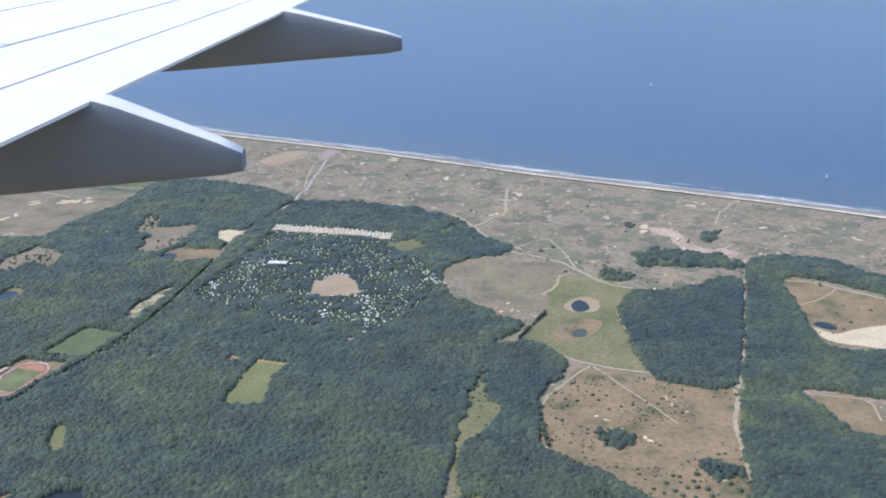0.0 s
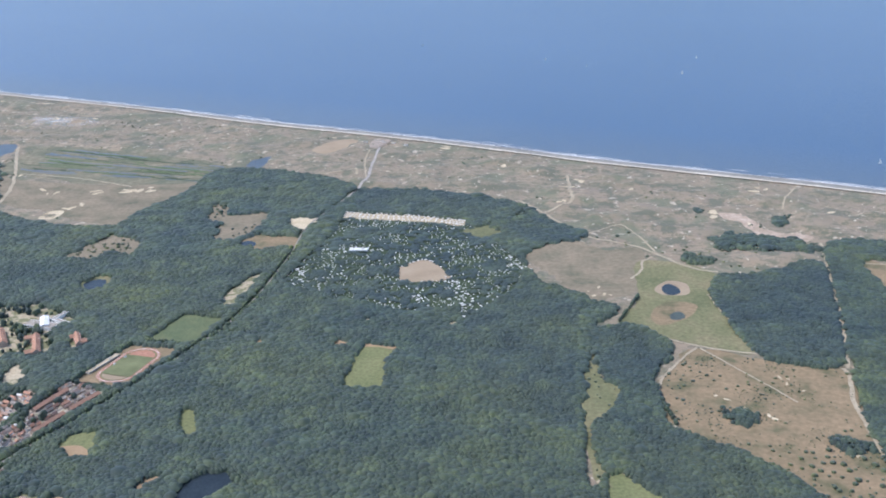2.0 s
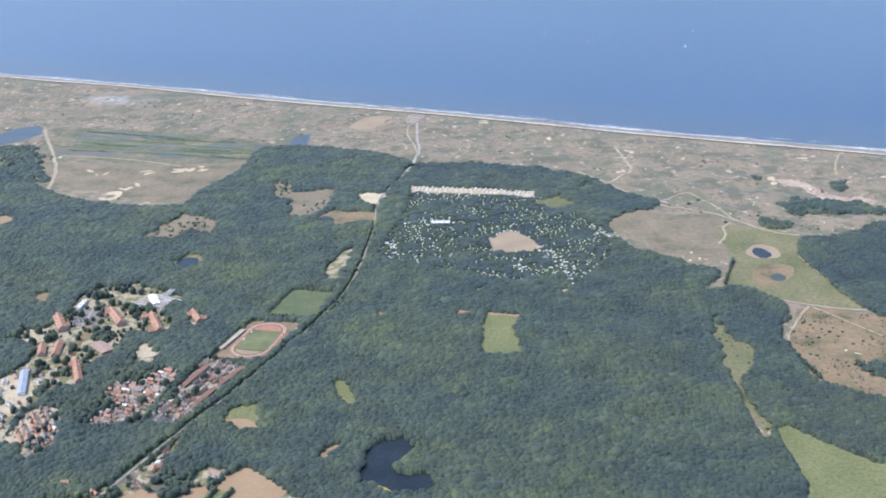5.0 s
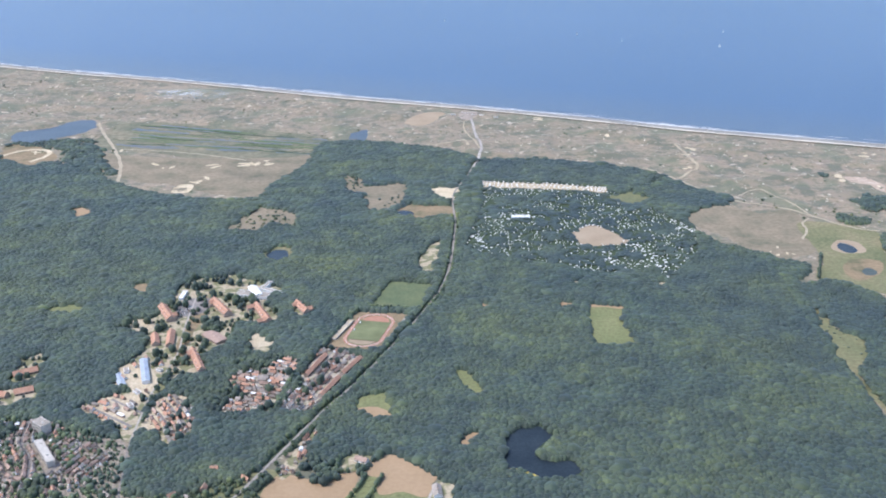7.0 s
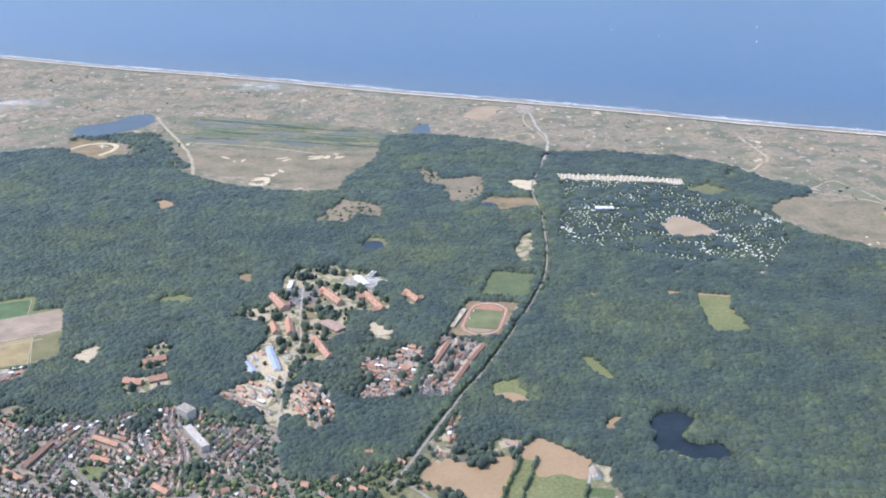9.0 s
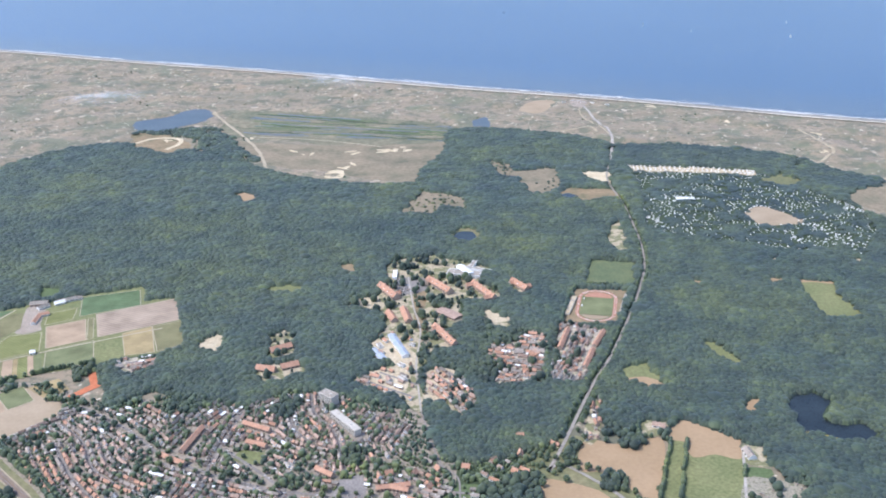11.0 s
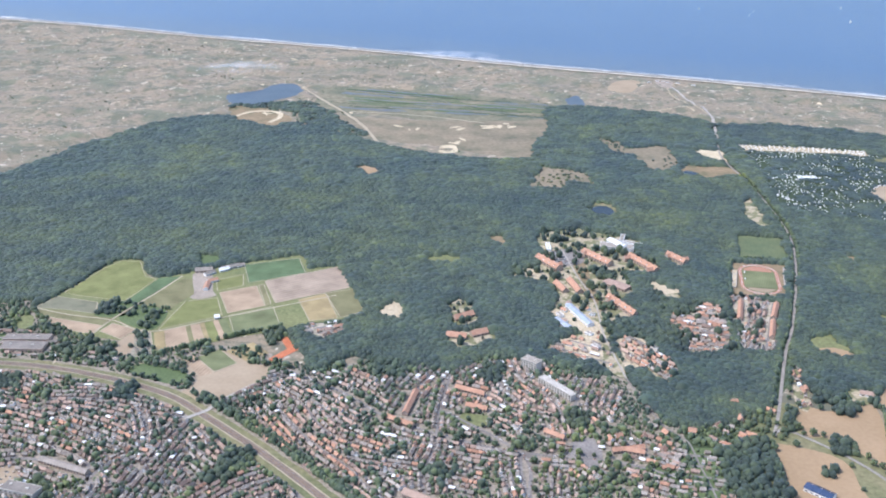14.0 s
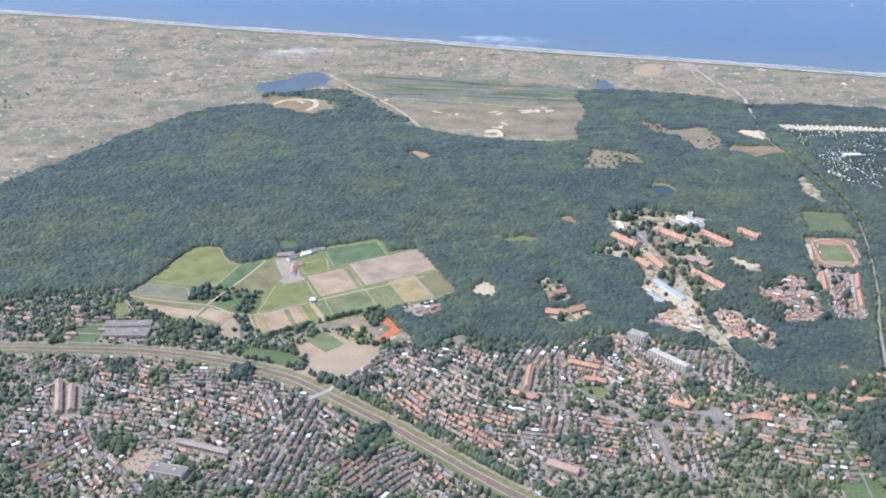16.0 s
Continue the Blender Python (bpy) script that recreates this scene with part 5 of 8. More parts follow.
for poly, mat, z, label in (
        (LAKE, "pond_water", 0.18, "dark blue woodland lake with a reedy edge"),
        (PONDRING, "earth", 0.17, "bare tan bank round a pool"),
        (PONDRING_B, "heath", 0.17, "bare tan bank round a pool"),
        (MEADOWPOND, "pond_water", 0.22, "small dark blue pool in the meadow"),
        (POND_B, "grey_pool", 0.22, "small shallow pool in the meadow"),
        (POND_C, "pond_water", 0.22, "small dark woodland pond"),
        (POND_D, "pond_water", 0.22, "small dark pool in a clearing"),
        (POND_E, "pond_water", 0.22, "small dark pool on the heath"),
        (LAKE_B, "marsh_water", 0.3, "blue infiltration lake among the dunes"),
        (LAKE_C, "marsh_water", 0.3, "pale blue pool among the dunes")):
    patch("pond", poly, mat, z, label, 3.0 if poly in (LAKE_B, LAKE_C) else 0.8, 3.0, "pond")
patch("reed_bed", REEDS, "reed_yellow", 0.25, "yellow reeds along the lake shore", 0.6, 2.0, "reeds", "stuff")
a0, b0, c0, d0 = (Vector((*WETLAND[k], 0)) for k in (0, 1, 3, 2))
STREAKS = (("ditch", "marsh_water", "straight blue infiltration channel", "channel"), ("reed_strip", "marsh_grass", "pale strip of dry reed grass", "grass"),
           ("marsh_strip", "forest_floor", "dark green strip of marsh plants", "grass"), ("marsh_strip", "lawn", "green strip of marsh plants", "grass"))
for k in range(26):
    u = 0.02 + 0.037 * k + rng.normal(0, 0.006)
    p, q = a0.lerp(b0, u), c0.lerp(d0, u)
    s0 = rng.uniform(0.0, 0.2)
    while s0 < 0.95:
        s1 = min(1.0, s0 + rng.uniform(0.12, 0.45))
        name, mat, label, cat = STREAKS[int(rng.choice(4, p=[0.3, 0.2, 0.25, 0.25]))]
        bend = rng.normal(0, 2.0)
        line = [tuple((p.lerp(q, s0 + (s1 - s0) * v) + Vector((0, bend * math.sin(3.14 * v), 0)))[:2]) for v in (0, 0.33, 0.66, 1)]
        road(name, line, rng.uniform(1.2, 3.8), 0.18 + 0.004 * (k % 5), mat, label, 2.0, cat)
        s0 = s1 + rng.uniform(0.02, 0.25)
road("sand_ridge", SANDRING, 4.5, 0.3, "sand", "bent ridge of bare pale sand", 1.5, "sand")
patch("beach_place", BEACHPLACE, "farm_paving", 0.6, "paved place at the beach entrance", 0.6, 3.0, "pavement")

# roads, tracks and the railway
road("road", ROAD_ZEE, 1.5, 0.26, "lane_grey", "pale straight road from the village to the sea")
road("road", ROAD_ZEE[:4], 2.6, 0.29, "pale_road", "wide pale road through the dunes to the beach")
road("road", ROAD_B, 1.2, 0.24, "pale_road", "narrow farm road between fields")
road("road", ROAD_VIL, 1.6, 0.24, "asphalt", "wide grey village street")
road("road", ROAD_VIL_B, 1.5, 0.23, "asphalt", "grey village street")
road("road", ROAD_H, 0.9, 0.24, "pale_road", "pale drive through the institution grounds")
road("road", ROAD_H_B, 0.75, 0.24, "asphalt", "narrow grey lane between trees and bungalows")
road("level_crossing", [(RAILX[0] - 9, RAILX[1] - 7), RAILX, (RAILX[0] + 8, RAILX[1] + 12), ROAD_VIL[0]], 2.2, 0.42, "pale_road", "pale road crossing the railway at level")
for line, w in ((PATH_A, 1.6), (PATH_D1, 2.2), (PATH_D2, 1.8), (PATH_D3, 1.4), (PATH_D4, 2.4), (PATH_D5, 2.2), (PATH_D6, 2.6), (PATH_D7, 1.6), (PATH_D10, 1.1), (PATH_D11, 1.6), (PATH_D12, 1.5), (PATH_D13, 1.1), (PATH_D14, 1.3), (PATH_D15, 0.8), (PATH_D16, 1.8), (PATH_D17, 1.2), (PATH_D18, 1.3), ([(246, 408), (249, 412), (256.5, 417.5), (264, 409)], 1.8), (PATH_D8, 3.0), (PATH_D9, 2.0), (PATHHEATH, 1.8)):
    road("path", line, w, 0.3, "path_sand", "pale sandy track through the dunes", 0.8, "path")


def build_railway():
    bed = road("railway", RAIL, 2.9, 0.3, "ballast", "double-track railway on a brown ballast bed", 0.0, "railway")
    pts = np.array(ragged(RAIL, 4.0, 0, closed=False))
    d = np.gradient(pts, axis=0)
    d /= np.linalg.norm(d, axis=1)[:, None]
    nrm = np.c_[-d[:, 1], d[:, 0]]
    for off in (-0.72, -0.36, 0.36, 0.72):
        part("rail", strip_mesh("rail", [tuple(q) for q in pts + nrm * off * 1.5], 0.16, 0.36, "rail_steel"), bed, "worn steel rail")
    for side in (-1, 1):
        road("path", [tuple(q) for q in pts + nrm * side * 1.95], 0.55, 0.28, "path_sand", "pale sandy path beside the railway", 0.3, "path")
        road("verge", [tuple(q) for q in pts + nrm * side * 3.4], 3.2, 0.22, "dry_meadow", "grassy railway verge", 0.6, "verge")


build_railway()

# ---------------------------------------------------------------- woods
def camp_pitches():
    """Where the caravans stand: in rows along the edges, and loose between the trees."""
    spots, row = [], np.array(CAMPROW)
    top_, low = row[:3], row[3:][::-1]
    for k in range(3):
        line = [tuple(top_[i] * (0.85 - 0.33 * k) + low[i] * (0.15 + 0.33 * k)) for i in range(3)]
        spots += [(p, 80 + rng.normal(0, 25), rng.uniform(0.8, 1.3)) for p in ragged(line, 3.6, 0.8, closed=False)]
    edge = [CAMPSAND[1], CAMPSAND[2], CAMPSAND[3]]
    spots += [(p, 60 + rng.normal(0, 25), rng.uniform(0.8, 1.2)) for p in ragged(edge, 3.4, 0.9, closed=False)]
    for line in (CAMP_LINE_A, CAMP_LINE_A, CAMP_LINE_B, CAMP_LINE_B, CAMP_LINE_C, CAMP_LINE_C, CAMP_LINE_D, CAMP_LINE_E, CAMP_LINE_F):
        spots += [((p[0] + rng.normal(0, 3.0), p[1] + rng.normal(0, 3.0)), rng.uniform(0, 180), rng.uniform(0.6, 1.1)) for p in ragged(line, 3.0, 0.5, closed=False)]
    x, y = scatter(40, 240, 570, 810, 3.0)
    d = np.array([noise.noise(Vector((a * 0.05, b * 0.05, 2.0))) for a, b in zip(x, y)])
    ok = inside(x, y, CAMP) & ~inside(x, y, CAMPSAND) & ~inside(x, y, CAMPROW) & ~inside(x, y, CAMPGLADE) & (rng.random(len(x)) < np.clip(0.3 + d * 0.9, 0.06, 0.85))
    ok &= ~near_line(x, y, B_CAMP[:2], 4.0)
    return spots + [((a, b), rng.uniform(0, 180), rng.uniform(0.42, 0.82)) for a, b in zip(x[ok], y[ok])]


PITCHES = camp_pitches()
TAKEN = {(int(p[0] // 1.5) + i, int(p[1] // 1.5) + j) for p, a, s in PITCHES for i in (-1, 0, 1) for j in (-2, -1, 0)}


def near_caravan(x, y):
    return np.array([(int(a // 1.5), int(b // 1.5)) in TAKEN for a, b in zip(x, y)], bool)


def build_woods():
    for y0, y1, step, rings, spokes, k in ((240, 500, 1.42, 0, 5, 0), (500, 700, 1.7, 0, 5, 1), (700, 960, 2.4, 0, 5, 2)):
        x, y = scatter(-640, 560, y0, y1, step)
        ok = wooded(x, y)
        x, y = x[ok], y[ok]
        ok = ~opened(x, y)
        camp = inside(x, y, CAMP)
        ok &= ~(camp & ((rng.random(len(x)) < 0.3) | near_caravan(x, y)))
        x, y, camp = x[ok], y[ok], camp[ok]
        pine = np.zeros(len(x), bool)
        for p in PINES:
            pine |= inside(x, y, p)
        swell = np.array([noise.noise(Vector((a * 0.05, b * 0.05, 0))) for a, b in zip(x, y)])
        tall = np.array([noise.fractal(Vector((a * 0.035, b * 0.035, 6.0)), 1.0, 2.0, 3) for a, b in zip(x, y)])
        size = rng.lognormal(0.0, 0.3, len(x)).clip(0.5, 1.9) * (1 + 0.4 * swell)
        big = rng.random(len(x)) < 0.05
        size = np.where(big, size * 1.5, size)
        foot = (rng.normal(1.05, 0.24, len(x)) + 0.75 * tall).clip(0.3, 2.4)
        edge = ~wooded(x, y - 2.6) | opened(x, y - 2.6)
        foot = np.where(edge, 0.05, foot)
        deep = np.where(edge, 1.0, 0.0)
        for stand, mat, hgt, name, label in ((~pine, "canopy", 1.0, "forest", "dense dark green broadleaf forest canopy"), (pine, "canopy_pine", 0.9, "pine_wood", "dark blue-green pine plantation")):
            if not stand.any():
                continue
            s = size[stand] * (1.0 if name == "forest" else 0.85)
            low = np.where(camp[stand], 0.6, 1.0)
            thing(name, crowns(name, x[stand], y[stand], foot[stand] * low, s * (step * 0.95 + 0.2), (s * 0.7 + 0.35 + deep[stand]) * hgt * low, rings, spokes, mat), label, "forest", kind="stuff")


def build_scrub():
    """Bushes on the open dunes and heaths, and hedges along the fields."""
    x, y = scatter(-640, 640, 330, 1320, 6.0)
    thick = np.array([noise.fractal(Vector((a * 0.018, b * 0.018, 4.0)), 1.0, 2.0, 4) for a, b in zip(x, y)])
    ok = (thick > 0.16) & (coast_y(x) - y > 40) & ~wooded(x, y) & ~inside(x, y, VILLAGE) & (rng.random(len(x)) < 0.8)
    heath = inside(x, y, HEATH_B) | inside(x, y, STRIP)
    ok |= inside(x, y, HEATH_B) & (thick > -0.02)
    ok |= inside(x, y, STRIP) & (thick > -0.45)
    clearing = (inside(x, y, DUNE_B) | inside(x, y, DUNE_C)) & (thick > -0.1)
    ok &= (y > 600) | heath
    ok &= ~inside(x, y, HEATH_A) & ~inside(x, y, MEADOW) & ~inside(x, y, WETLAND) & ~inside(x, y, LAKE_B) & ~inside(x, y, LAKE_C) & ~inside(x, y, HEATH_C) & ~opened(x, y)
    ok |= clearing
    x, y = x[ok], y[ok]
    thin = clearing[ok] | heath[ok] | (rng.random(len(x)) < 0.35)
    x, y, thick, clearing = x[thin], y[thin], thick[ok][thin], clearing[ok][thin]
    r = rng.uniform(0.4, 1.3, len(x)) * np.where(clearing, 1.4, 1.0) * (1 + np.clip(thick, 0, 0.5))
    ux, uy = scatter(280, 400, 380, 560, 2.4)
    grow = np.array([noise.fractal(Vector((a * 0.05, b * 0.05, 7.0)), 1.0, 2.0, 3) for a, b in zip(ux, uy)])
    low = inside(ux, uy, HEATH_B) & (grow + rng.normal(0, 0.15, len(ux)) > 0.22)
    x, y = np.r_[x, ux[low]], np.r_[y, uy[low]]
    r = np.r_[r, rng.lognormal(-0.75, 0.4, int(low.sum())).clip(0.2, 1.3)]
    thing("scrub", crowns("scrub", x, y, np.full(len(x), 0.1), r, r * rng.uniform(0.5, 0.9, len(x)), 2, 6, "shrub_leaf", 0.3), "scattered dark bushes on the dunes and heath", "bushes", kind="stuff")


def tree_row(lines, step, rad, name, label, mat="garden_leaf"):
    xs_, ys_ = [], []
    for line in lines:
        pts = ragged(line, step, 0.7, closed=False)
        for p in pts:
            if rng.random() < 0.85:
                xs_.append(p[0]), ys_.append(p[1])
    x, y = np.array(xs_), np.array(ys_)
    r = rng.uniform(0.75, 1.25, len(x)) * rad
    return thing(name, crowns(name, x, y, rng.uniform(0.2, 0.5, len(x)), r, r * 1.9, 3, 7, mat, 0.24), label, "hedge", kind="stuff")


def offset(line, d):
    p = np.array(line, float)
    g = np.gradient(p, axis=0)
    g /= np.linalg.norm(g, axis=1)[:, None] + 1e-9
    return [tuple(q) for q in p + np.c_[-g[:, 1], g[:, 0]] * d]


build_woods()
build_scrub()

# ---------------------------------------------------------------- buildings
HOUSE_MATS = ["brick_wall", "tile_orange", "tile_brown", "tile_grey", "dark_glass", "white_wall", "flat_roof"]


def house_shape(w, d, eave, ridge, over=0.12, chimney=True):
    """A gabled house: triangles with a slot each. Slots: 0 wall, 1 roof, 4 glass."""
    V, F, S = [], [], []

    def quad(a, b, c, e, slot):
        n = len(V)
        V.extend((a, b, c, e))
        F.extend(((n, n + 1, n + 2), (n, n + 2, n + 3)))
        S.extend((slot, slot))
    x, y = w / 2, d / 2
    quad((-x, -y, 0), (x, -y, 0), (x, -y, eave), (-x, -y, eave), 0)
    quad((x, y, 0), (-x, y, 0), (-x, y, eave), (x, y, eave), 0)
    for s in (-1, 1):
        quad((s * x, -s * y, 0), (s * x, s * y, 0), (s * x, s * y, eave), (s * x, -s * y, eave), 0)
        n = len(V)
        V.extend(((s * x, -s * y, eave), (s * x, s * y, eave), (s * x, 0, ridge)))
        F.append((n, n + 1, n + 2)), S.append(0)
    k = (ridge - eave) / y
    X, Y, e = x + over, y + over, eave - over * k
    t = 0.07
    for s in (-1, 1):
        quad((-s * X, s * -Y, e + t), (s * X, s * -Y, e + t), (s * X, 0, ridge + t), (-s * X, 0, ridge + t), 1)
        quad((-s * X, s * -Y, e), (s * X, s * -Y, e), (s * X, s * -Y, e + t), (-s * X, s * -Y, e + t), 1)
    for s in (-1, 1):
        for u in (0.27, 0.73):
            for z0, z1 in ((0.22, 0.5), (0.8, 1.08)):
                if z1 < eave:
                    c, h = -x + w * u, 0.16
                    quad((c - s * h * -1, s * (y + 0.02), z0), (c + s * h * -1, s * (y + 0.02), z0), (c + s * h * -1, s * (y + 0.02), z1), (c - s * h * -1, s * (y + 0.02), z1), 4)
    if chimney:
        c, r, z0, z1 = -x * 0.45, 0.11, ridge - 0.25, ridge + 0.3
        for dx, dy, ex, ey in ((-1, -1, 1, -1), (1, -1, 1, 1), (1, 1, -1, 1), (-1, 1, -1, -1)):
            quad((c + dx * r, dy * r, z0), (c + ex * r, ey * r, z0), (c + ex * r, ey * r, z1), (c + dx * r, dy * r, z1), 0)
        quad((c - r, -r, z1), (c + r, -r, z1), (c + r, r, z1), (c - r, r, z1), 0)
    return np.array(V), np.array(F), np.array(S)


def box_mesh(name, w, d, h, mat, z=0.0, bevel=0.0):
    bm = bmesh.new()
    bmesh.ops.create_cube(bm, size=1.0, matrix=Matrix.Translation((0, 0, z + h / 2)) @ Matrix.Diagonal((w, d, h, 1)))
    if bevel:
        bmesh.ops.bevel(bm, geom=bm.edges[:], offset=bevel, segments=2, affect="EDGES", profile=0.6)
    me = bpy.data.meshes.new(name)
    bm.to_mesh(me)
    bm.free()
    me.materials.append(MATS[mat])
    return me


def split_shape(name, shape, slots, mats):
    """The triangles of some slots as a mesh of their own."""
    V, F, S = shape
    keep = np.isin(S, slots)
    used, back = np.unique(F[keep], return_inverse=True)
    return mesh_from(name, V[used], back.reshape(-1, 3).astype(np.int32), mats)


HOUSES = []          # x, y, angle, width, kind of roof


def street_rows(poly, angle, gap_garden, gap_street, unit, mix_roofs, fill=0.86, seeds=None, seed=0):
    """Rows of houses, back to back over gardens, with streets between; fills the outline."""
    p = np.array(poly)
    a = radians(angle)
    ca, sa = math.cos(a), math.sin(a)
    u, v = p[:, 0] * ca + p[:, 1] * sa, -p[:, 0] * sa + p[:, 1] * ca
    row, k, streets = v.min() + 1.6, 0, []
    while row < v.max():
        s = u.min() + rng.uniform(0, 2)
        bend = rng.uniform(-1, 1)
        while s < u.max():
            n = int(rng.choice([1, 1, 2, 2, 3, 4]))
            roof = int(rng.choice([1, 2, 3], p=mix_roofs))
            w = n * unit * rng.uniform(0.9, 1.1)
            c = s + w / 2
            vv = row + rng.normal(0, 0.5) + 1.2 * math.sin(c * 0.03 + bend)
            x, y = c * ca - vv * sa, c * sa + vv * ca
            if rng.random() < fill and (seeds is None or min(range(len(seeds)), key=lambda q: (seeds[q][0] - x) ** 2 + (seeds[q][1] - y) ** 2) == seed):
                HOUSES.append((x, y, angle + rng.normal(0, 5.0) + (90 if n == 1 and rng.random() < 0.35 else 0), n, roof, poly))
            s += w + rng.choice([0.7, 1.1, 2.0])
        if k % 2:
            mid = row + gap_street / 2
            streets.append([(q * ca - (mid + 1.2 * math.sin(q * 0.03)) * sa, q * sa + (mid + 1.2 * math.sin(q * 0.03)) * ca) for q in np.arange(u.min(), u.max(), 6.0)])
        row += gap_street if k % 2 else gap_garden
        k += 1
    return streets


CROSS = np.array(ragged(RAIL, 8, 0, closed=False))


def side_of_rail(side):
    """The village on one side of the railway."""
    line = [tuple(q) for q in CROSS if -495 < q[0] < -185]
    if side == "far":
        return line + [(-140, 196), (-111, 276), (-100, 330), (-106, 357), (-117, 388), (-142, 412), (-168, 420), (-192, 413), (-262, 409), (-276, 412), (-290, 422), (-300, 392), (-318, 388)]
    return line + [(-200, 200), (-400, 200), (-495, 290)]


NEAR, FAR = side_of_rail("near"), side_of_rail("far")
# village streets with the share of orange, brown and grey roofs along each
DULL, MIXED, RED = [0.06, 0.44, 0.5], [0.13, 0.45, 0.42], [0.32, 0.38, 0.3]
LANES = [(STR_N_A, DULL), (STR_N_B, DULL), (STR_N_C, RED), (STR_N_D, DULL), (STR_N_E, DULL), (STR_N_F, RED), (STR_N_G, DULL), (STR_N_H, MIXED),
         (STR_N_I, MIXED), (STR_N_J, MIXED), (STR_N_K, MIXED), (STR_N_L, DULL), (STR_N_M, DULL), (STR_F_A, RED), (STR_F_B, MIXED), (STR_F_C, DULL),
         (STR_F_D, MIXED), (STR_F_E, RED), (STR_F_F, MIXED), (STR_F_G, RED), (STR_F_H, RED), (STR_F_I, RED), (STR_F_J, MIXED), (STR_F_K, RED),
         (STR_F_L, RED), (STR_F_M, MIXED), (STR_F_N, DULL), (STR_F_O, DULL), (ROAD_VIL, MIXED), (ROAD_VIL_B, MIXED)]
GROVES = [GRV_A, GRV_B, GRV_C, GRV_D, GRV_E, GRV_F, GRV_G, GRV_H, GRV_I, GRV_J, GRV_K, GRV_L, GRV_M, GRV_Q, GRV_R, GRV_S, GRV_T, GRV_ZD, GRV_U, GRV_V, GRV_W, GRV_X, GRV_Y, GRV_Z, GRV_ZA, GRV_ZB, GRV_ZC]
LANE_PTS = [np.array(ragged(line, 2.0, 0, closed=False)) for line, _ in LANES]
TAKEN = set()
LANE_STREETS = []


def lane_gap(x, y, skip):
    """The distance to the nearest of the other streets."""
    return min(float(np.min(np.hypot(p[:, 0] - x, p[:, 1] - y))) for k, p in enumerate(LANE_PTS) if k != skip)


def rows_along(k):
    """Houses in rows along one street and in the rows behind it, as far as the next street."""
    p, roofs = LANE_PTS[k], LANES[k][1]
    d = np.gradient(p, axis=0)
    d /= np.linalg.norm(d, axis=1)[:, None] + 1e-9
    nrm = np.c_[-d[:, 1], d[:, 0]]
    for side in (-1, 1):
        for step, off in enumerate((1.75, 4.9, 8.3, 11.4, 14.8, 18.0)):
            line = p + nrm * side * off
            seg = np.r_[0, np.cumsum(np.hypot(*np.diff(line, axis=0).T))]
            s, own, run = rng.uniform(0, 1.5), rng.choice(3, p=roofs), []
            while s < seg[-1]:
                n = int(rng.choice([1, 1, 1, 1, 2, 2, 3]))
                if rng.random() < 0.35:
                    own = rng.choice(3, p=roofs)
                w = n * 1.18
                x, y = np.interp(s + w / 2, seg, line[:, 0]), np.interp(s + w / 2, seg, line[:, 1])
                tx, ty = np.interp(s + w / 2, seg, d[:, 0]), np.interp(s + w / 2, seg, d[:, 1])
                clear = lane_gap(x, y, k) > (off if off > 2 else 1.7) and np.min(np.hypot(p[:, 0] - x, p[:, 1] - y)) > off - 0.7
                cells = {(int((x + tx * q) // 1.6), int((y + ty * q) // 1.6)) for q in np.arange(-w / 2 + 0.5, w / 2, 1.0)}
                if clear and not cells & TAKEN and rng.random() < 0.9:
                    TAKEN.update(cells)
                    turn = 90 if n == 1 and rng.random() < 0.3 else 0
                    HOUSES.append((float(x), float(y), math.degrees(math.atan2(ty, tx)) + rng.normal(0, 2.0) + turn, n, int(own) + 1, "lanes"))
                s += w + rng.choice([0.35, 0.7, 1.6])
            if step in (2, 4):
                lane = p + nrm * side * (off - 1.65)
                ok = np.array([lane_gap(x, y, k) > off - 2 and np.min(np.hypot(p[:, 0] - x, p[:, 1] - y)) > off - 2.4 for x, y in lane])
                for q, keep in list(zip(lane, ok)) + [(None, False)]:
                    if keep:
                        run.append(tuple(q))
                    else:
                        if len(run) > 3:
                            LANE_STREETS.append(run)
                        run = []


for k in range(len(LANES)):
    rows_along(k)
ZONES = []
ZONES += [(EST_A, -20, 2.5, 3.0, 1.15, [0.4, 0.28, 0.32], 0.93), (EST_B, 66, 2.5, 3.0, 1.15, [0.4, 0.25, 0.35], 0.93), (HOSP_C, -58, 2.8, 4.0, 1.2, [0.6, 0.25, 0.15], 0.92),
          (HOSP_B, -35, 5.0, 6.0, 1.4, [0.55, 0.3, 0.15], 0.5), (GROVE_A, -40, 6.0, 9.0, 1.5, [0.6, 0.3, 0.1], 0.5), (ROADSIDE, 86, 2.2, 2.6, 1.4, [0.5, 0.3, 0.2], 0.7), (WEST_Q, -8, 4.0, 6.0, 1.4, [0.2, 0.35, 0.45], 0.5), (BUNGALOWS, -12, 3.4, 4.2, 1.3, [0.15, 0.25, 0.6], 0.85), (FARM_HOMES, 20, 2.8, 3.6, 1.3, [0.3, 0.3, 0.4], 0.9)]
STREETS = []
for zone in ZONES:
    STREETS.append((zone, street_rows(*zone)))


def b_place(pair):
    (ax, ay), (bx, by) = pair[:2]
    return (ax + bx) / 2, (ay + by) / 2, math.degrees(math.atan2(by - ay, bx - ax)), math.hypot(bx - ax, by - ay)


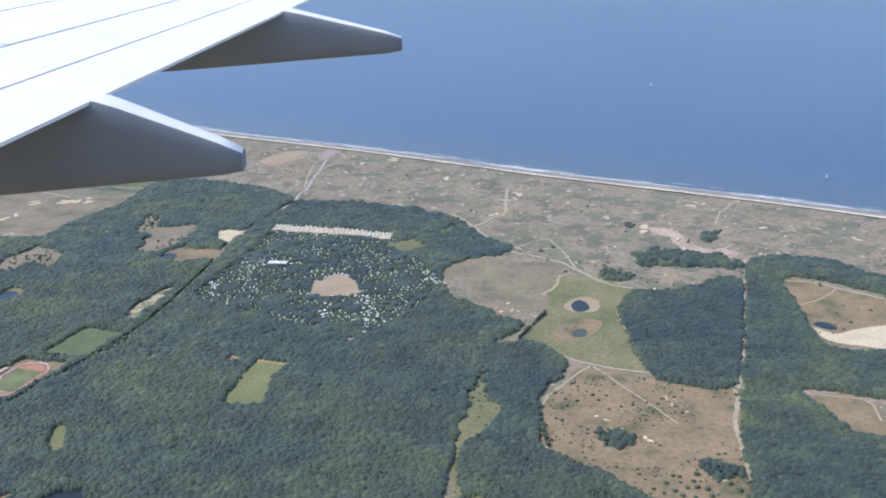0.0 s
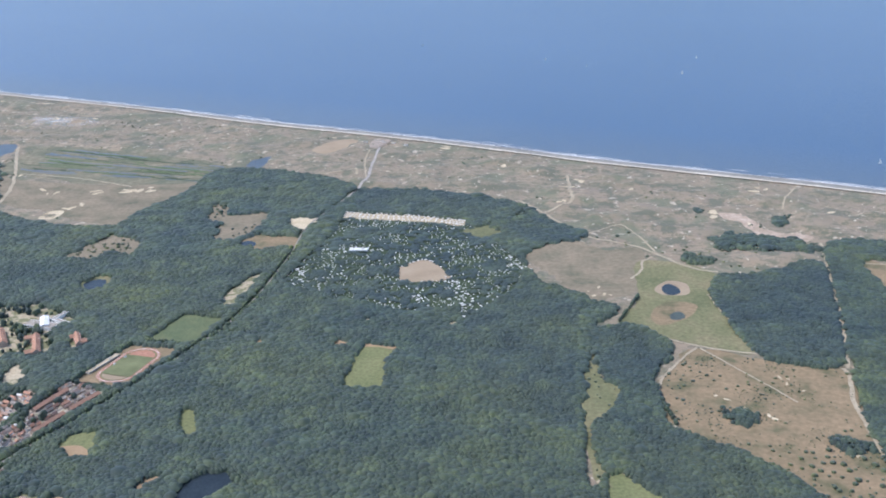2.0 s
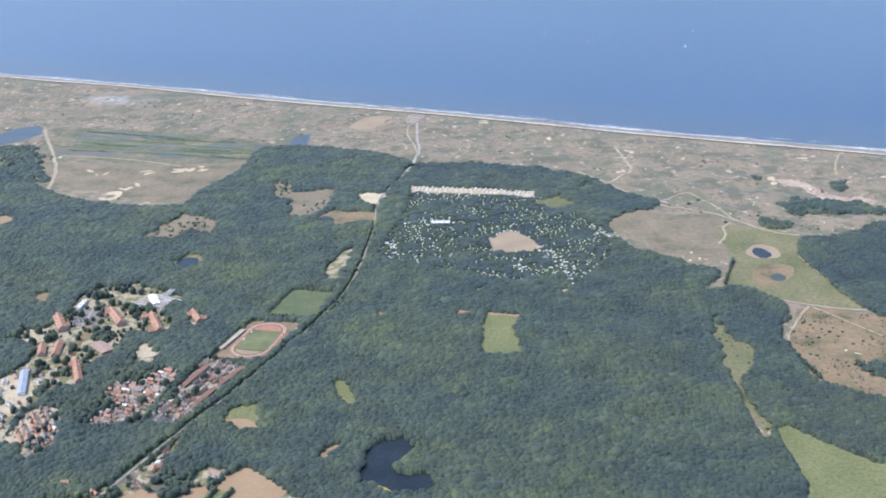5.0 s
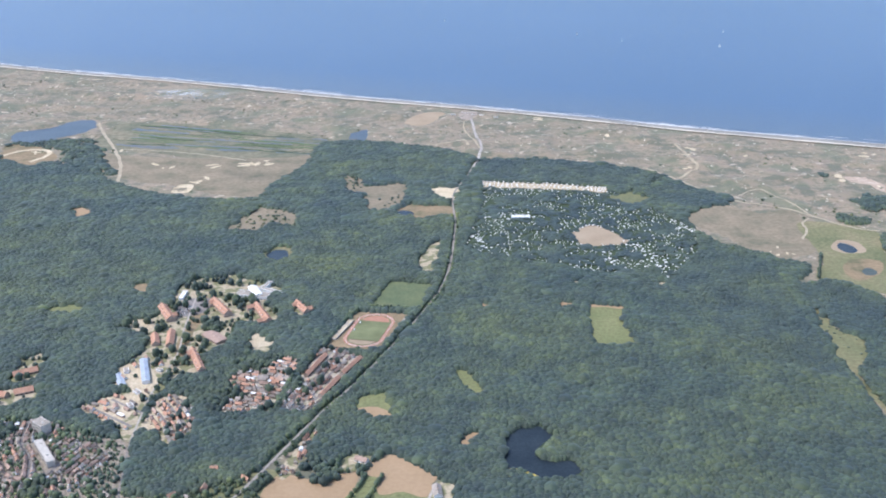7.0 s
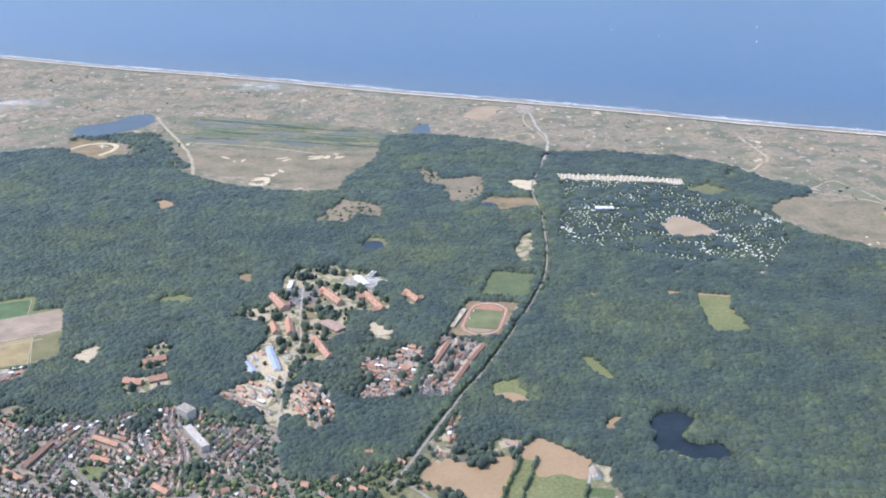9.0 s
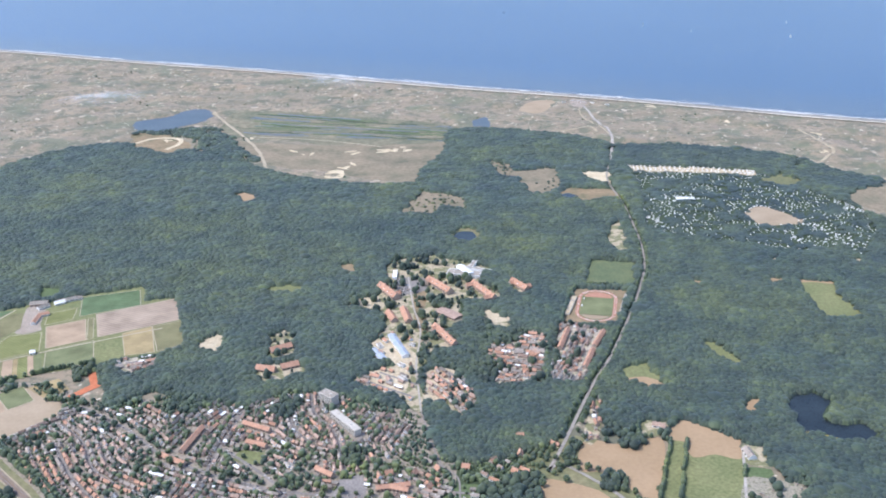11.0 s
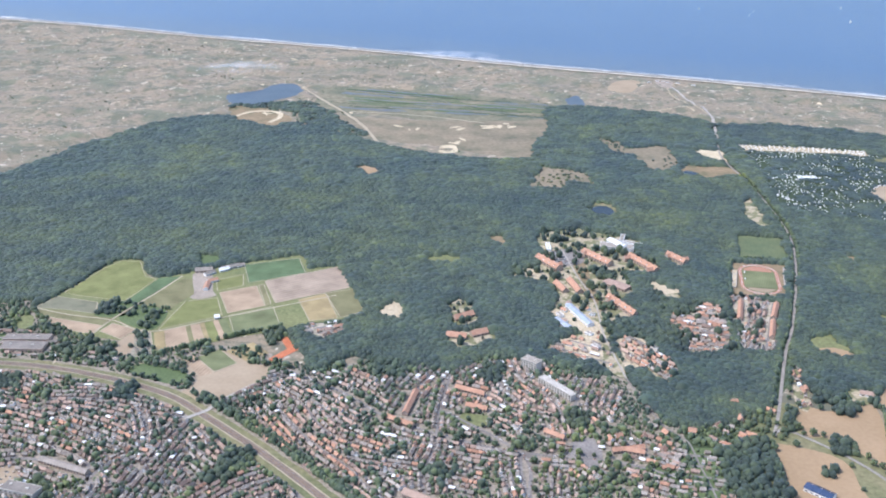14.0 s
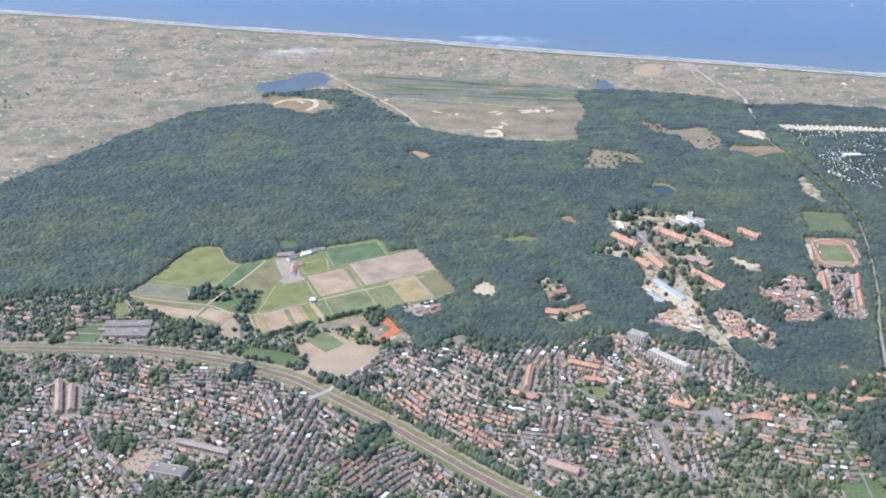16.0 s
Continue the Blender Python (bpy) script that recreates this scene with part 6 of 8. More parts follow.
LARGE = [B_ORANGE_A, B_ORANGE_B, B_ORANGE_C, B_ORANGE_D, B_ORANGE_E, B_BLUE, B_WHITE, B_ARCH, B_LOW, B_LOW_B, B_VIL_A, B_VIL_B, B_VIL_C, B_VIL_D,
         B_VIL_E, B_TOWER, B_SLAB, B_BARN, B_BARN_B, B_GREEN, B_FACTORY, B_FACTORY_B, B_SCHOOL, B_ROW_A, B_ROW_B, B_ROW_C, B_ROW_D, B_ROW_E, B_ROW_F, B_ROW_I, B_ROW_J, B_ROW_K, B_ROW_L, B_WHITE_B, B_WHITE_C, B_LONG, B_HALL, B_DARK_A, B_DARK_B, B_BLUE_B]


def free_ground(x, y):
    ok = ~near_line(x, y, CROSS, 6.5)
    for line, w in ((ROAD_VIL, 2.4), (ROAD_VIL_B, 2.2), (ROAD_H, 1.5), (ROAD_H_B, 1.4), (ROAD_ZEE, 3.0)):
        ok &= ~near_line(x, y, ragged(line, 8, 0, closed=False), w)
    for pair in LARGE:
        ok &= ~near_line(x, y, pair[:2], 2.9 if b_place(pair)[3] < 12 else 4.0)
    for poly in (PLAY_GREEN, PARKING_B, RAILFIELD, GRASS_R, TENNIS, FARMLAND, GRASS_SIDE, LAWN_W, PLOTS, PLOTS_SAND, SQUARE):
        ok &= ~inside(x, y, poly)
    return ok


def build_houses():
    global HOUSES
    x, y = np.array([h[0] for h in HOUSES]), np.array([h[1] for h in HOUSES])
    ok = free_ground(x, y)
    ok &= np.array([h[5] != "lanes" for h in HOUSES]) | (inside(x, y, NEAR) | inside(x, y, FAR)) & inside(x, y, VILLAGE)
    for poly in GROVES:
        ok &= ~inside(x, y, poly)
    for zone in ZONES:
        own = np.array([h[5] is zone[0] for h in HOUSES])
        ok &= ~own | inside(x, y, zone[0])
    woods = inside(x, y, FOREST) & ~inside(x, y, EST_A) & ~inside(x, y, EST_B) & ~inside(x, y, HOSP_C) & ~inside(x, y, HOSP_B) & ~inside(x, y, GROVE_A) & ~inside(x, y, ROADSIDE) & ~inside(x, y, FARM_HOMES)
    ok &= ~woods
    HOUSES = [h for h, k in zip(HOUSES, ok) if k]
    singles = [h for h in HOUSES if h[3] <= 3 and -300 < h[0] < -150 and 300 < h[1] < 372][:300]
    chosen = {id(h) for h in singles}
    rest = [h for h in HOUSES if id(h) not in chosen]
    # the nearest houses, each with its parts
    kinds = {}
    for h in singles:
        key = (h[3], h[4])
        m = pose(h[0], h[1], 0.1, 0, 0, h[2])
        if key in kinds:
            copy_thing(kinds[key], m)
            continue
        w = h[3] * 1.18
        shape = house_shape(w, 1.6 if h[3] > 1 else 1.5, 1.2, 1.9)
        roof_word, roof_mat = {1: ("an orange tiled", "tile_orange"), 2: ("a brown tiled", "tile_brown"), 3: ("a grey tiled", "tile_grey")}[h[4]]
        V, F, S = shape
        chim = np.array([(S[i] == 0) and V[F[i]][:, 2].min() > 1.45 and abs(V[F[i]][:, 0] + w / 2 * 0.45).max() < 0.2 for i in range(len(F))])
        tagsl = np.where(chim, 7, S)
        ob = thing("house", split_shape("house", (V, F, tagsl), [0], "brick_wall"), f"brick village house with {roof_word} gable roof", "house", "village houses", m=m)
        part("roof", split_shape("roof", (V, F, tagsl), [1], roof_mat), ob, roof_word.split()[1] + " tiled roof")
        part("chimney", split_shape("chimney", (V, F, tagsl), [7], "brick_wall"), ob)
        pane = np.nonzero(tagsl == 4)[0]
        for i in range(0, len(pane), 2):
            one = np.full(len(S), 0)
            one[pane[i:i + 2]] = 1
            part("window", split_shape("window", (V, F, one), [1], "dark_glass"), ob)
        kinds[key] = ob
    # the others, joined
    allv, allf, alls, base = [], [], [], 0
    for hx, hy, ang, n, roof, zone in rest:
        w = n * 1.18
        flat = rng.random() < 0.2
        V, F, S = house_shape(w, rng.uniform(1.4, 1.8), rng.uniform(1.0, 1.25), (1.35 if flat else rng.uniform(1.7, 2.1)))
        a = radians(ang)
        R = np.array([[math.cos(a), -math.sin(a), 0], [math.sin(a), math.cos(a), 0], [0, 0, 1]])
        allv.append(V @ R.T + (hx, hy, 0.1)), allf.append(F + base)
        S = np.where(S == 1, (5 if rng.random() < 0.25 else 6) if flat else roof, S)
        if rng.random() < 0.22:
            S = np.where(S == 0, 5, S)
        alls.append(S)
        base += len(V)
        # a shed in the garden
        if rng.random() < 0.45:
            V, F, S = house_shape(0.8, 0.7, 0.5, 0.62, 0.04, False)
            off = R @ np.array([rng.uniform(-w / 2, w / 2), rng.choice([-2.0, 2.0]), 0])
            allv.append(V @ R.T + (hx + off[0], hy + off[1], 0.1)), allf.append(F + base)
            alls.append(np.where(S == 1, rng.choice([3, 6]), np.where(S == 4, 0, 5 if rng.random() < 0.2 else 0)))
            base += len(V)
    thing("village_houses", mesh_from("village_houses", np.concatenate(allv), np.concatenate(allf), HOUSE_MATS, np.concatenate(alls)),
          "dense rows of small brick houses with orange, brown and grey roofs", "houses", kind="stuff")
    # the streets between the rows
    for line, _ in LANES[:-2]:
        road("street", line, 1.5, 0.21, "asphalt", "grey village street between rows of houses", 0.0)
    for run in LANE_STREETS:
        q = np.array(run)
        good = inside(q[:, 0], q[:, 1], VILLAGE) & (inside(q[:, 0], q[:, 1], NEAR) | inside(q[:, 0], q[:, 1], FAR)) & free_ground(q[:, 0], q[:, 1])
        if good.all():
            road("street", run, 1.1, 0.2, "asphalt", "narrow grey residential street between houses", 0.0)
    for zone, streets in STREETS:
        for line in streets:
            q = np.array(line)
            keep = inside(q[:, 0], q[:, 1], zone[0]) & ~near_line(q[:, 0], q[:, 1], CROSS, 6)
            keep &= ~inside(q[:, 0], q[:, 1], PLAY_GREEN) & ~inside(q[:, 0], q[:, 1], FARMLAND) & ~inside(q[:, 0], q[:, 1], RAILFIELD) & ~inside(q[:, 0], q[:, 1], GROVE_A)
            if len(zone) > 7:
                quarter = np.array([min(range(len(zone[7])), key=lambda k: (zone[7][k][0] - e[0]) ** 2 + (zone[7][k][1] - e[1]) ** 2) for e in q])
                keep &= quarter == zone[8]
            run = []
            for pt, k in list(zip(line, keep)) + [(None, False)]:
                if k:
                    run.append(pt)
                else:
                    if len(run) > 2:
                        road("street", run, 1.5, 0.2, "asphalt", "narrow grey residential street between houses", 0.0)
                    run = []


build_houses()


def big_building(pair, width, eave, ridge, wall, roof, label, floors=2, flat=False, category="building", bay=2.2, stretch=1.0):
    """A large block with its roof, chimneys and rows of windows."""
    x, y, ang, length = b_place(pair)
    length *= stretch
    ob = thing(category.replace(" ", "_"), box_mesh("block", length, width, eave, wall, bevel=0.03), label, category, m=pose(x, y, 0.14, 0, 0, ang))
    if flat:
        part("roof", box_mesh("roof", length - 0.5, width - 0.5, 0.16, roof, eave), ob, "flat roof")
        part("parapet", box_mesh("parapet", length + 0.12, 0.2, 0.3, wall, eave - 0.02), ob, m=pose(0, width / 2, 0))
        part("parapet", box_mesh("parapet", length + 0.12, 0.2, 0.3, wall, eave - 0.02), ob, m=pose(0, -width / 2, 0))
        part("roof_unit", box_mesh("roof_unit", 1.4, 0.9, 0.5, "concrete", eave + 0.14, 0.03), ob, m=pose(length * 0.22, 0, 0))
        part("roof_unit", box_mesh("roof_unit", 0.9, 0.9, 0.4, "concrete", eave + 0.14, 0.03), ob, m=pose(-length * 0.3, width * 0.12, 0))
    else:
        V, F, S = house_shape(length, width, eave, ridge, 0.22, False)
        part("roof", split_shape("roof", (V, F, S), [1], roof), ob, roof.replace("_", " ") + " roof")
        for s in (-1, 1):
            end = np.array([(s * (length / 2 + 0.01), -s * width / 2, eave), (s * (length / 2 + 0.01), s * width / 2, eave), (s * (length / 2 + 0.01), 0, ridge)])
            part("gable", mesh_from("gable", end, np.array([(0, 1, 2)]), wall), ob)
        ch = box_mesh("chimney", 0.3, 0.3, 0.8, "brick_wall", ridge - 0.35)
        for s in (-0.3, 0.05, 0.36):
            part("chimney", ch, ob, m=pose(s * length, 0.1, 0))
    n = max(2, int(length / bay))
    pane = box_mesh("window", bay * 0.55, 0.06, 0.45, "dark_glass")
    for f in range(floors):
        for i in range(n):
            for s in (-1, 1):
                part("window", pane, ob, m=pose(-length / 2 + (i + 0.5) * length / n, s * (width / 2 + 0.01), 0.3 + f * (eave - 0.1) / floors))
    return ob


def add_wings(ob, length, width, eave, ridge, spots, wall, roof):
    """Short cross wings with their own gable roofs, and dormers along the slopes."""
    for u, run, side in spots:
        w = 3.2
        V, F, S = house_shape(run, w, eave, ridge - 0.5, 0.15, False)
        m = pose(u * length, side * (width / 2 + run / 2 - 1.4), 0, 0, 0, 90)
        part("wing", split_shape("wing", (V, F, S), [0], wall), ob, "short brick cross wing", m)
        part("wing_roof", split_shape("wing_roof", (V, F, S), [1], roof), ob, "gable roof of the wing", m @ pose(0, 0, 0.01))
    V, F, S = house_shape(1.1, 0.8, 0.45, 0.8, 0.06, False)
    face, lid = split_shape("dormer", (V, F, S), [0], "white_wall"), split_shape("dormer_roof", (V, F, S), [1], roof)
    n = max(3, int(length / 4.5))
    for k in range(n):
        for side in (-1, 1):
            m = pose((k + 0.5) * length / n - length / 2, side * width * 0.3, eave + (ridge - eave) * 0.3, 0, 0, 90)
            part("dormer", face, part("dormer_roof", lid, ob, m=m))


for pair, wd in ((B_ORANGE_A, 6.0), (B_ORANGE_B, 6.0), (B_ORANGE_C, 5.0), (B_ORANGE_D, 4.6), (B_ORANGE_E, 4.6)):
    block = big_building(pair, wd * 0.86, 2.3, 4.2, "brick_wall", "tile_orange", "long brick hospital block under an orange tiled roof", 2)
    spots = {B_ORANGE_A[0]: ((0.3, 3.4, 1),), B_ORANGE_C[0]: ((0.42, 5.5, -1), (-0.42, 5.5, -1)), B_ORANGE_D[0]: ((0.3, 4.0, 1), (-0.3, 3.4, -1))}.get(pair[0], ((-0.35, 3.0, -1),))
    add_wings(block, b_place(pair)[3], wd * 0.86, 2.3, 4.2, spots, "brick_wall", "tile_orange")
big_building(B_BLUE, 3.8, 1.8, 2.4, "white_wall", "blue_sheet", "low white hall with a pale blue roof", 1, category="hall")
big_building(B_WHITE, 8.0, 2.0, 0, "white_wall", "flat_roof", "low white modern building with flat roofs", 1, True)
big_building(B_WHITE_B, 3.0, 1.8, 0, "white_wall", "flat_roof", "white flat-roofed wing of a modern building", 1, True)
big_building(B_WHITE_C, 2.6, 2.2, 0, "white_wall", "flat_roof", "white flat-roofed wing of a modern building", 1, True)
big_building(B_ARCH, 5.0, 2.6, 3.4, "white_wall", "white_wall", "white modern hall with a bright curved roof", 1, category="hall")
big_building(B_LOW, 7.5, 1.4, 2.0, "brick_wall", "tile_brown", "low brown-roofed pavilion among trees", 1, category="pavilion")
big_building(B_LOW_B, 2.6, 1.6, 0, "white_wall", "white_wall", "small white flat-roofed building", 1, True)
for pair in (B_VIL_A, B_VIL_B, B_VIL_C, B_VIL_D, B_VIL_E):
    big_building(pair, 4.2, 1.5, 3.2, "brick_wall", "tile_orange", "brick villa with an orange tiled roof in sandy grounds", 1, category="villa")
big_building(B_TOWER, 5.0, 5.0, 0, "concrete", "flat_roof", "grey concrete apartment block with many floors", 5, True, "apartment block", 1.5)
big_building(B_SLAB, 3.6, 3.2, 0, "concrete", "concrete", "long grey flat-roofed apartment slab", 3, True, "apartment block", 1.8)
big_building(B_BARN, 5.0, 1.6, 2.6, "white_wall", "solar_blue", "farm shed with a dark panel-covered roof", 1, category="barn")
big_building(B_BARN_B, 5.0, 1.5, 2.4, "brick_wall", "flat_roof", "grey-roofed barn in the farmyard", 1, category="barn")
big_building(B_GREEN, 4.0, 1.0, 1.6, "white_wall", "flat_roof", "row of pale glasshouses beside the fields", 1, category="glasshouse")
big_building(B_FACTORY, 8.5, 1.8, 0, "brick_wall", "roof_felt", "wide grey flat-roofed factory beside the railway", 1, True, "factory")
big_building(B_FACTORY_B, 6.0, 1.6, 0, "brick_wall", "roof_felt", "grey flat-roofed workshop beside the factory", 1, True, "factory")
big_building(B_SCHOOL, 6.0, 2.4, 0, "concrete", "roof_felt", "white-edged flat-roofed school with stepped roofs", 2, True, "school")
for pair in (B_ROW_A, B_ROW_B, B_ROW_C, B_ROW_D, B_ROW_E, B_ROW_F, B_ROW_I, B_ROW_J, B_ROW_K, B_ROW_L):
    big_building(pair, 2.6, 1.6, 2.7, "brick_wall", "tile_orange", "row of brick houses under one orange roof", 2, category="terrace", bay=1.5)
big_building(B_LONG, 3.0, 1.6, 2.5, "brick_wall", "tile_grey", "long dark grey-roofed terrace", 2, category="terrace", bay=1.5)
big_building(B_HALL, 4.0, 1.8, 3.2, "brick_wall", "tile_brown", "large brown-roofed church hall", 1, category="hall")
for pair in (B_DARK_A, B_DARK_B):
    big_building(pair, 2.8, 1.6, 2.6, "brick_wall", "tile_brown", "long dark brown-roofed terrace", 2, category="terrace", bay=1.5)
big_building(B_BLUE_B, 3.6, 1.3, 1.8, "white_wall", "blue_sheet", "low white shed with a pale blue roof", 1, category="hall")
YARD_SHEDS = [(-134, 470, 5.0, 2.4), (-131, 476, 4.0, 2.0), (-133, 462, 3.6, 2.0), (-116.5, 470, 3.2, 1.8), (-118, 478, 4.4, 2.0), (-127, 484, 3.0, 1.8), (-122, 447, 4.0, 2.2), (-135, 436, 5.0, 2.4), (-128, 432, 4.2, 2.4), (-121, 433, 5.0, 2.2), (-117, 441, 4.0, 2.2), (-140, 431, 4.4, 2.0)]
for k, (x, y, ln, wd) in enumerate(YARD_SHEDS):
    a = radians(-70 + 14 * (k % 4))
    ends = [(x - ln / 2 * math.cos(a), y - ln / 2 * math.sin(a)), (x + ln / 2 * math.cos(a), y + ln / 2 * math.sin(a))]
    roof, word = (("flat_roof", "grey"), ("tile_orange", "orange"), ("tile_brown", "brown"))[k % 3]
    big_building(ends, wd, 1.1, 0 if k % 3 == 0 else 1.9, "white_wall", roof, f"small white yard building with a {word} roof", 1, k % 3 == 0, "outbuilding", 1.2)
big_building(B_CAMP, 4.6, 1.2, 0, "white_wall", "white_wall", "long white campsite building with a flat roof", 1, True)
big_building(B_STAND, 2.6, 0.9, 0, "concrete", "yard_sand", "low pale grandstand beside the running track", 1, True, "grandstand")
big_building(B_VILLA_G, 3.0, 1.2, 2.3, "white_wall", "tile_brown", "white farmhouse with a brown roof among trees", 1, category="villa")
big_building(B_VILLA_F, 3.6, 1.2, 2.3, "white_wall", "tile_grey", "white farmhouse with a grey roof", 1, category="villa")
for k, (x, y) in enumerate(VILLAS):
    a = radians(15 + 50 * k)
    ends = [(x - 1.6 * math.cos(a), y - 1.6 * math.sin(a)), (x + 1.6 * math.cos(a), y + 1.6 * math.sin(a))]
    big_building(ends, 2.4, 1.3, 2.7, "white_wall" if k % 3 == 0 else "brick_wall", "tile_orange", "villa with an orange tiled roof among garden trees", 1, category="villa", bay=1.1)
patch("estate_ground", FARM_HOMES, "estate_paving", 0.125, "yards of a small group of houses beside the fields", 0.8, 3.0, "ground")
for k, pair in enumerate(FARM_BLOCKS):
    roof, word = (("flat_roof", "grey"), ("tile_orange", "orange"), ("white_wall", "white"))[k % 3]
    big_building(pair, 2.8, 1.3, 2.3, "white_wall", roof, f"white farm building with a {word} roof", 1, category="barn", bay=1.4)
patch("market_square", SQUARE, "asphalt", 0.22, "grey paved market square among shops", 0.2, 3.0, "square")
patch("bungalow_ground", BUNGALOWS, "lawn", 0.09, "lawns between bungalows", 0.5, 5.0, "ground")
patch("play_field", PLAY_GREEN, "green_meadow", 0.22, "small green playing field among houses", 0)
patch("car_park", PARKING_B, "earth", 0.22, "brown paved car park beside the school", 0.2)
patch("tennis_court", TENNIS, "clay_court", 0.2, "orange-red clay tennis courts", 0)
patch("ground_patch", GRASS_SIDE, "lawn", 0.16, "green field beside the factory", 0.4)


def build_stadium():
    """A running track: oval lanes round a green infield."""
    (ax, ay), (bx, by) = TRK_L
    (cx, cy), (dx, dy) = TRK_C
    mid = Vector(((cx + dx) / 2, (cy + dy) / 2, 0))
    ang = math.degrees(math.atan2(cy - dy, cx - dx))
    straight, r_out, r_in = 21.1, 11.6, 9.6

    def oval(r, n=20):
        pts = [(straight / 2 + r * math.cos(a), r * math.sin(a)) for a in np.linspace(-math.pi / 2, math.pi / 2, n)]
        return pts + [(-x, -y) for x, y in pts]
    a, b = oval(r_out), oval(r_in)
    n = len(a)
    v = [(x, y, 0) for x, y in a] + [(x, y, 0) for x, y in b]
    ring = mesh_from("track", np.array(v), np.array([(i, (i + 1) % n, n + (i + 1) % n, n + i) for i in range(n)]), "running_track")
    ob = thing("running_track", ring, "red oval running track round a green infield", "running track", kind="structure", m=pose(mid.x, mid.y, 0.24, 0, 0, ang))
    infield = [(x * 0.985, y * 0.97, 0.02) for x, y in b]
    part("infield", mesh_from("infield", np.array(infield), [list(range(n))], "crop_leaf"), ob, "green grass infield")
    for s in (-1, 1):
        inner = straight / 2 + (1.0 if s > 0 else 3.5)
        fan = [(s * inner, -8.0, 0.05), (s * inner, 8.0, 0.05)] + [(s * (straight / 2 + 8.6 * math.sin(q)), 8.6 * math.cos(q), 0.05) for q in np.linspace(0.35 if s < 0 else 0.2, math.pi - (0.35 if s < 0 else 0.2), 14)]
        part("jump_area", mesh_from("jump_area", np.array(fan), [list(range(len(fan)))[:: 1 if s < 0 else -1]], "running_track" if s > 0 else "earth"), ob)
    for r in (10.1, 10.6, 11.1):
        q = oval(r)
        w = [(x, y, 0.03) for x, y in q] + [(x * (r + 0.06) / r, y * (r + 0.06) / r, 0.03) for x, y in q]
        part("lane_line", mesh_from("lane_line", np.array(w), np.array([(i, (i + 1) % n, n + (i + 1) % n, n + i) for i in range(n)]), "white_wall"), ob, "white lane line")
    shed = box_mesh("shelter", 1.6, 0.5, 0.6, "white_wall", bevel=0.04)
    for px, py in ((8, 8.0), (-2, 8.4)):
        q = pose(mid.x, mid.y, 0.27, 0, 0, ang) @ Vector((px, py, 0))
        thing("shelter", shed, "small white shelter beside the running track", "shelter", m=pose(q.x, q.y, 0.27, 0, 0, ang))


build_stadium()

# ---------------------------------------------------------------- campsite
def build_camp():
    body = box_mesh("caravan", 1.7, 0.7, 0.68, "caravan_white", 0.1, 0.09)
    first = thing("caravan", body, "white touring caravan on a campsite pitch", "caravan", "campsite caravans", m=pose(0, 0, 0))
    part("window", box_mesh("window", 0.7, 0.03, 0.2, "dark_glass", 0.45), first, m=pose(0.1, 0.36, 0))
    part("awning", box_mesh("awning", 0.9, 0.55, 0.05, "caravan_white", 0.55, 0.02), first, m=pose(0, -0.6, 0, 14, 0, 0))
    for (px, py), ang, s in PITCHES[:300]:
        q = copy_thing(first, pose(px, py, 0.12, 0, 0, ang) @ Matrix.Diagonal((s, s, s, 1)))
        q.scale = (s, s, s)
    bpy.data.objects.remove(first.children[0]), bpy.data.objects.remove(first.children[0]), bpy.data.objects.remove(first)
    V = np.array([v.co for v in body.vertices])
    F = [tuple(p.vertices) for p in body.polygons]
    allv, allf, base = [], [], 0
    for (px, py), ang, s in PITCHES[300:]:
        a = radians(ang)
        R = np.array([[math.cos(a), -math.sin(a), 0], [math.sin(a), math.cos(a), 0], [0, 0, 1]]) * s
        allv.append(V @ R.T + (px, py, 0.2)), allf.extend([tuple(i + base for i in f) for f in F])
        base += len(V)
    if allv:
        thing("caravans", mesh_from("caravans", np.concatenate(allv), allf, "caravan_white"), "many white caravans and tents among campsite trees", "caravans", kind="stuff")


build_camp()

# ---------------------------------------------------------------- trees of the village, hedges and avenues
def near_any(x, y, lines, reach):
    hit = np.zeros(len(x), bool)
    for line in lines:
        hit |= near_line(x, y, line, reach)
    return hit


def build_groves():
    x, y = scatter(-530, 40, 200, 610, 2.4)
    ok = np.zeros(len(x), bool)
    for poly in GROVES:
        ok |= inside(x, y, poly)
    ok |= (inside(x, y, GARDEN_B) | inside(x, y, GARDEN_A)) & (rng.random(len(x)) < 0.25)
    for poly in (GRV_N, GRV_O, GRV_P):
        ok |= inside(x, y, poly) & (rng.random(len(x)) < 0.4)
    ok |= (inside(x, y, PLOTS) | inside(x, y, PLOTS_B)) & (rng.random(len(x)) < 0.2)
    for pair in LARGE:
        ok &= ~near_line(x, y, pair[:2], 3.0)
    x, y = x[ok], y[ok]
    r = rng.lognormal(0.45, 0.25, len(x)).clip(0.9, 2.6)
    thing("grove_trees", crowns("grove_trees", x, y, rng.uniform(0.15, 0.4, len(x)), r, r * 1.5, 4, 9, "canopy", 0.24), "dense dark green groves among houses and fields", "trees", kind="stuff")


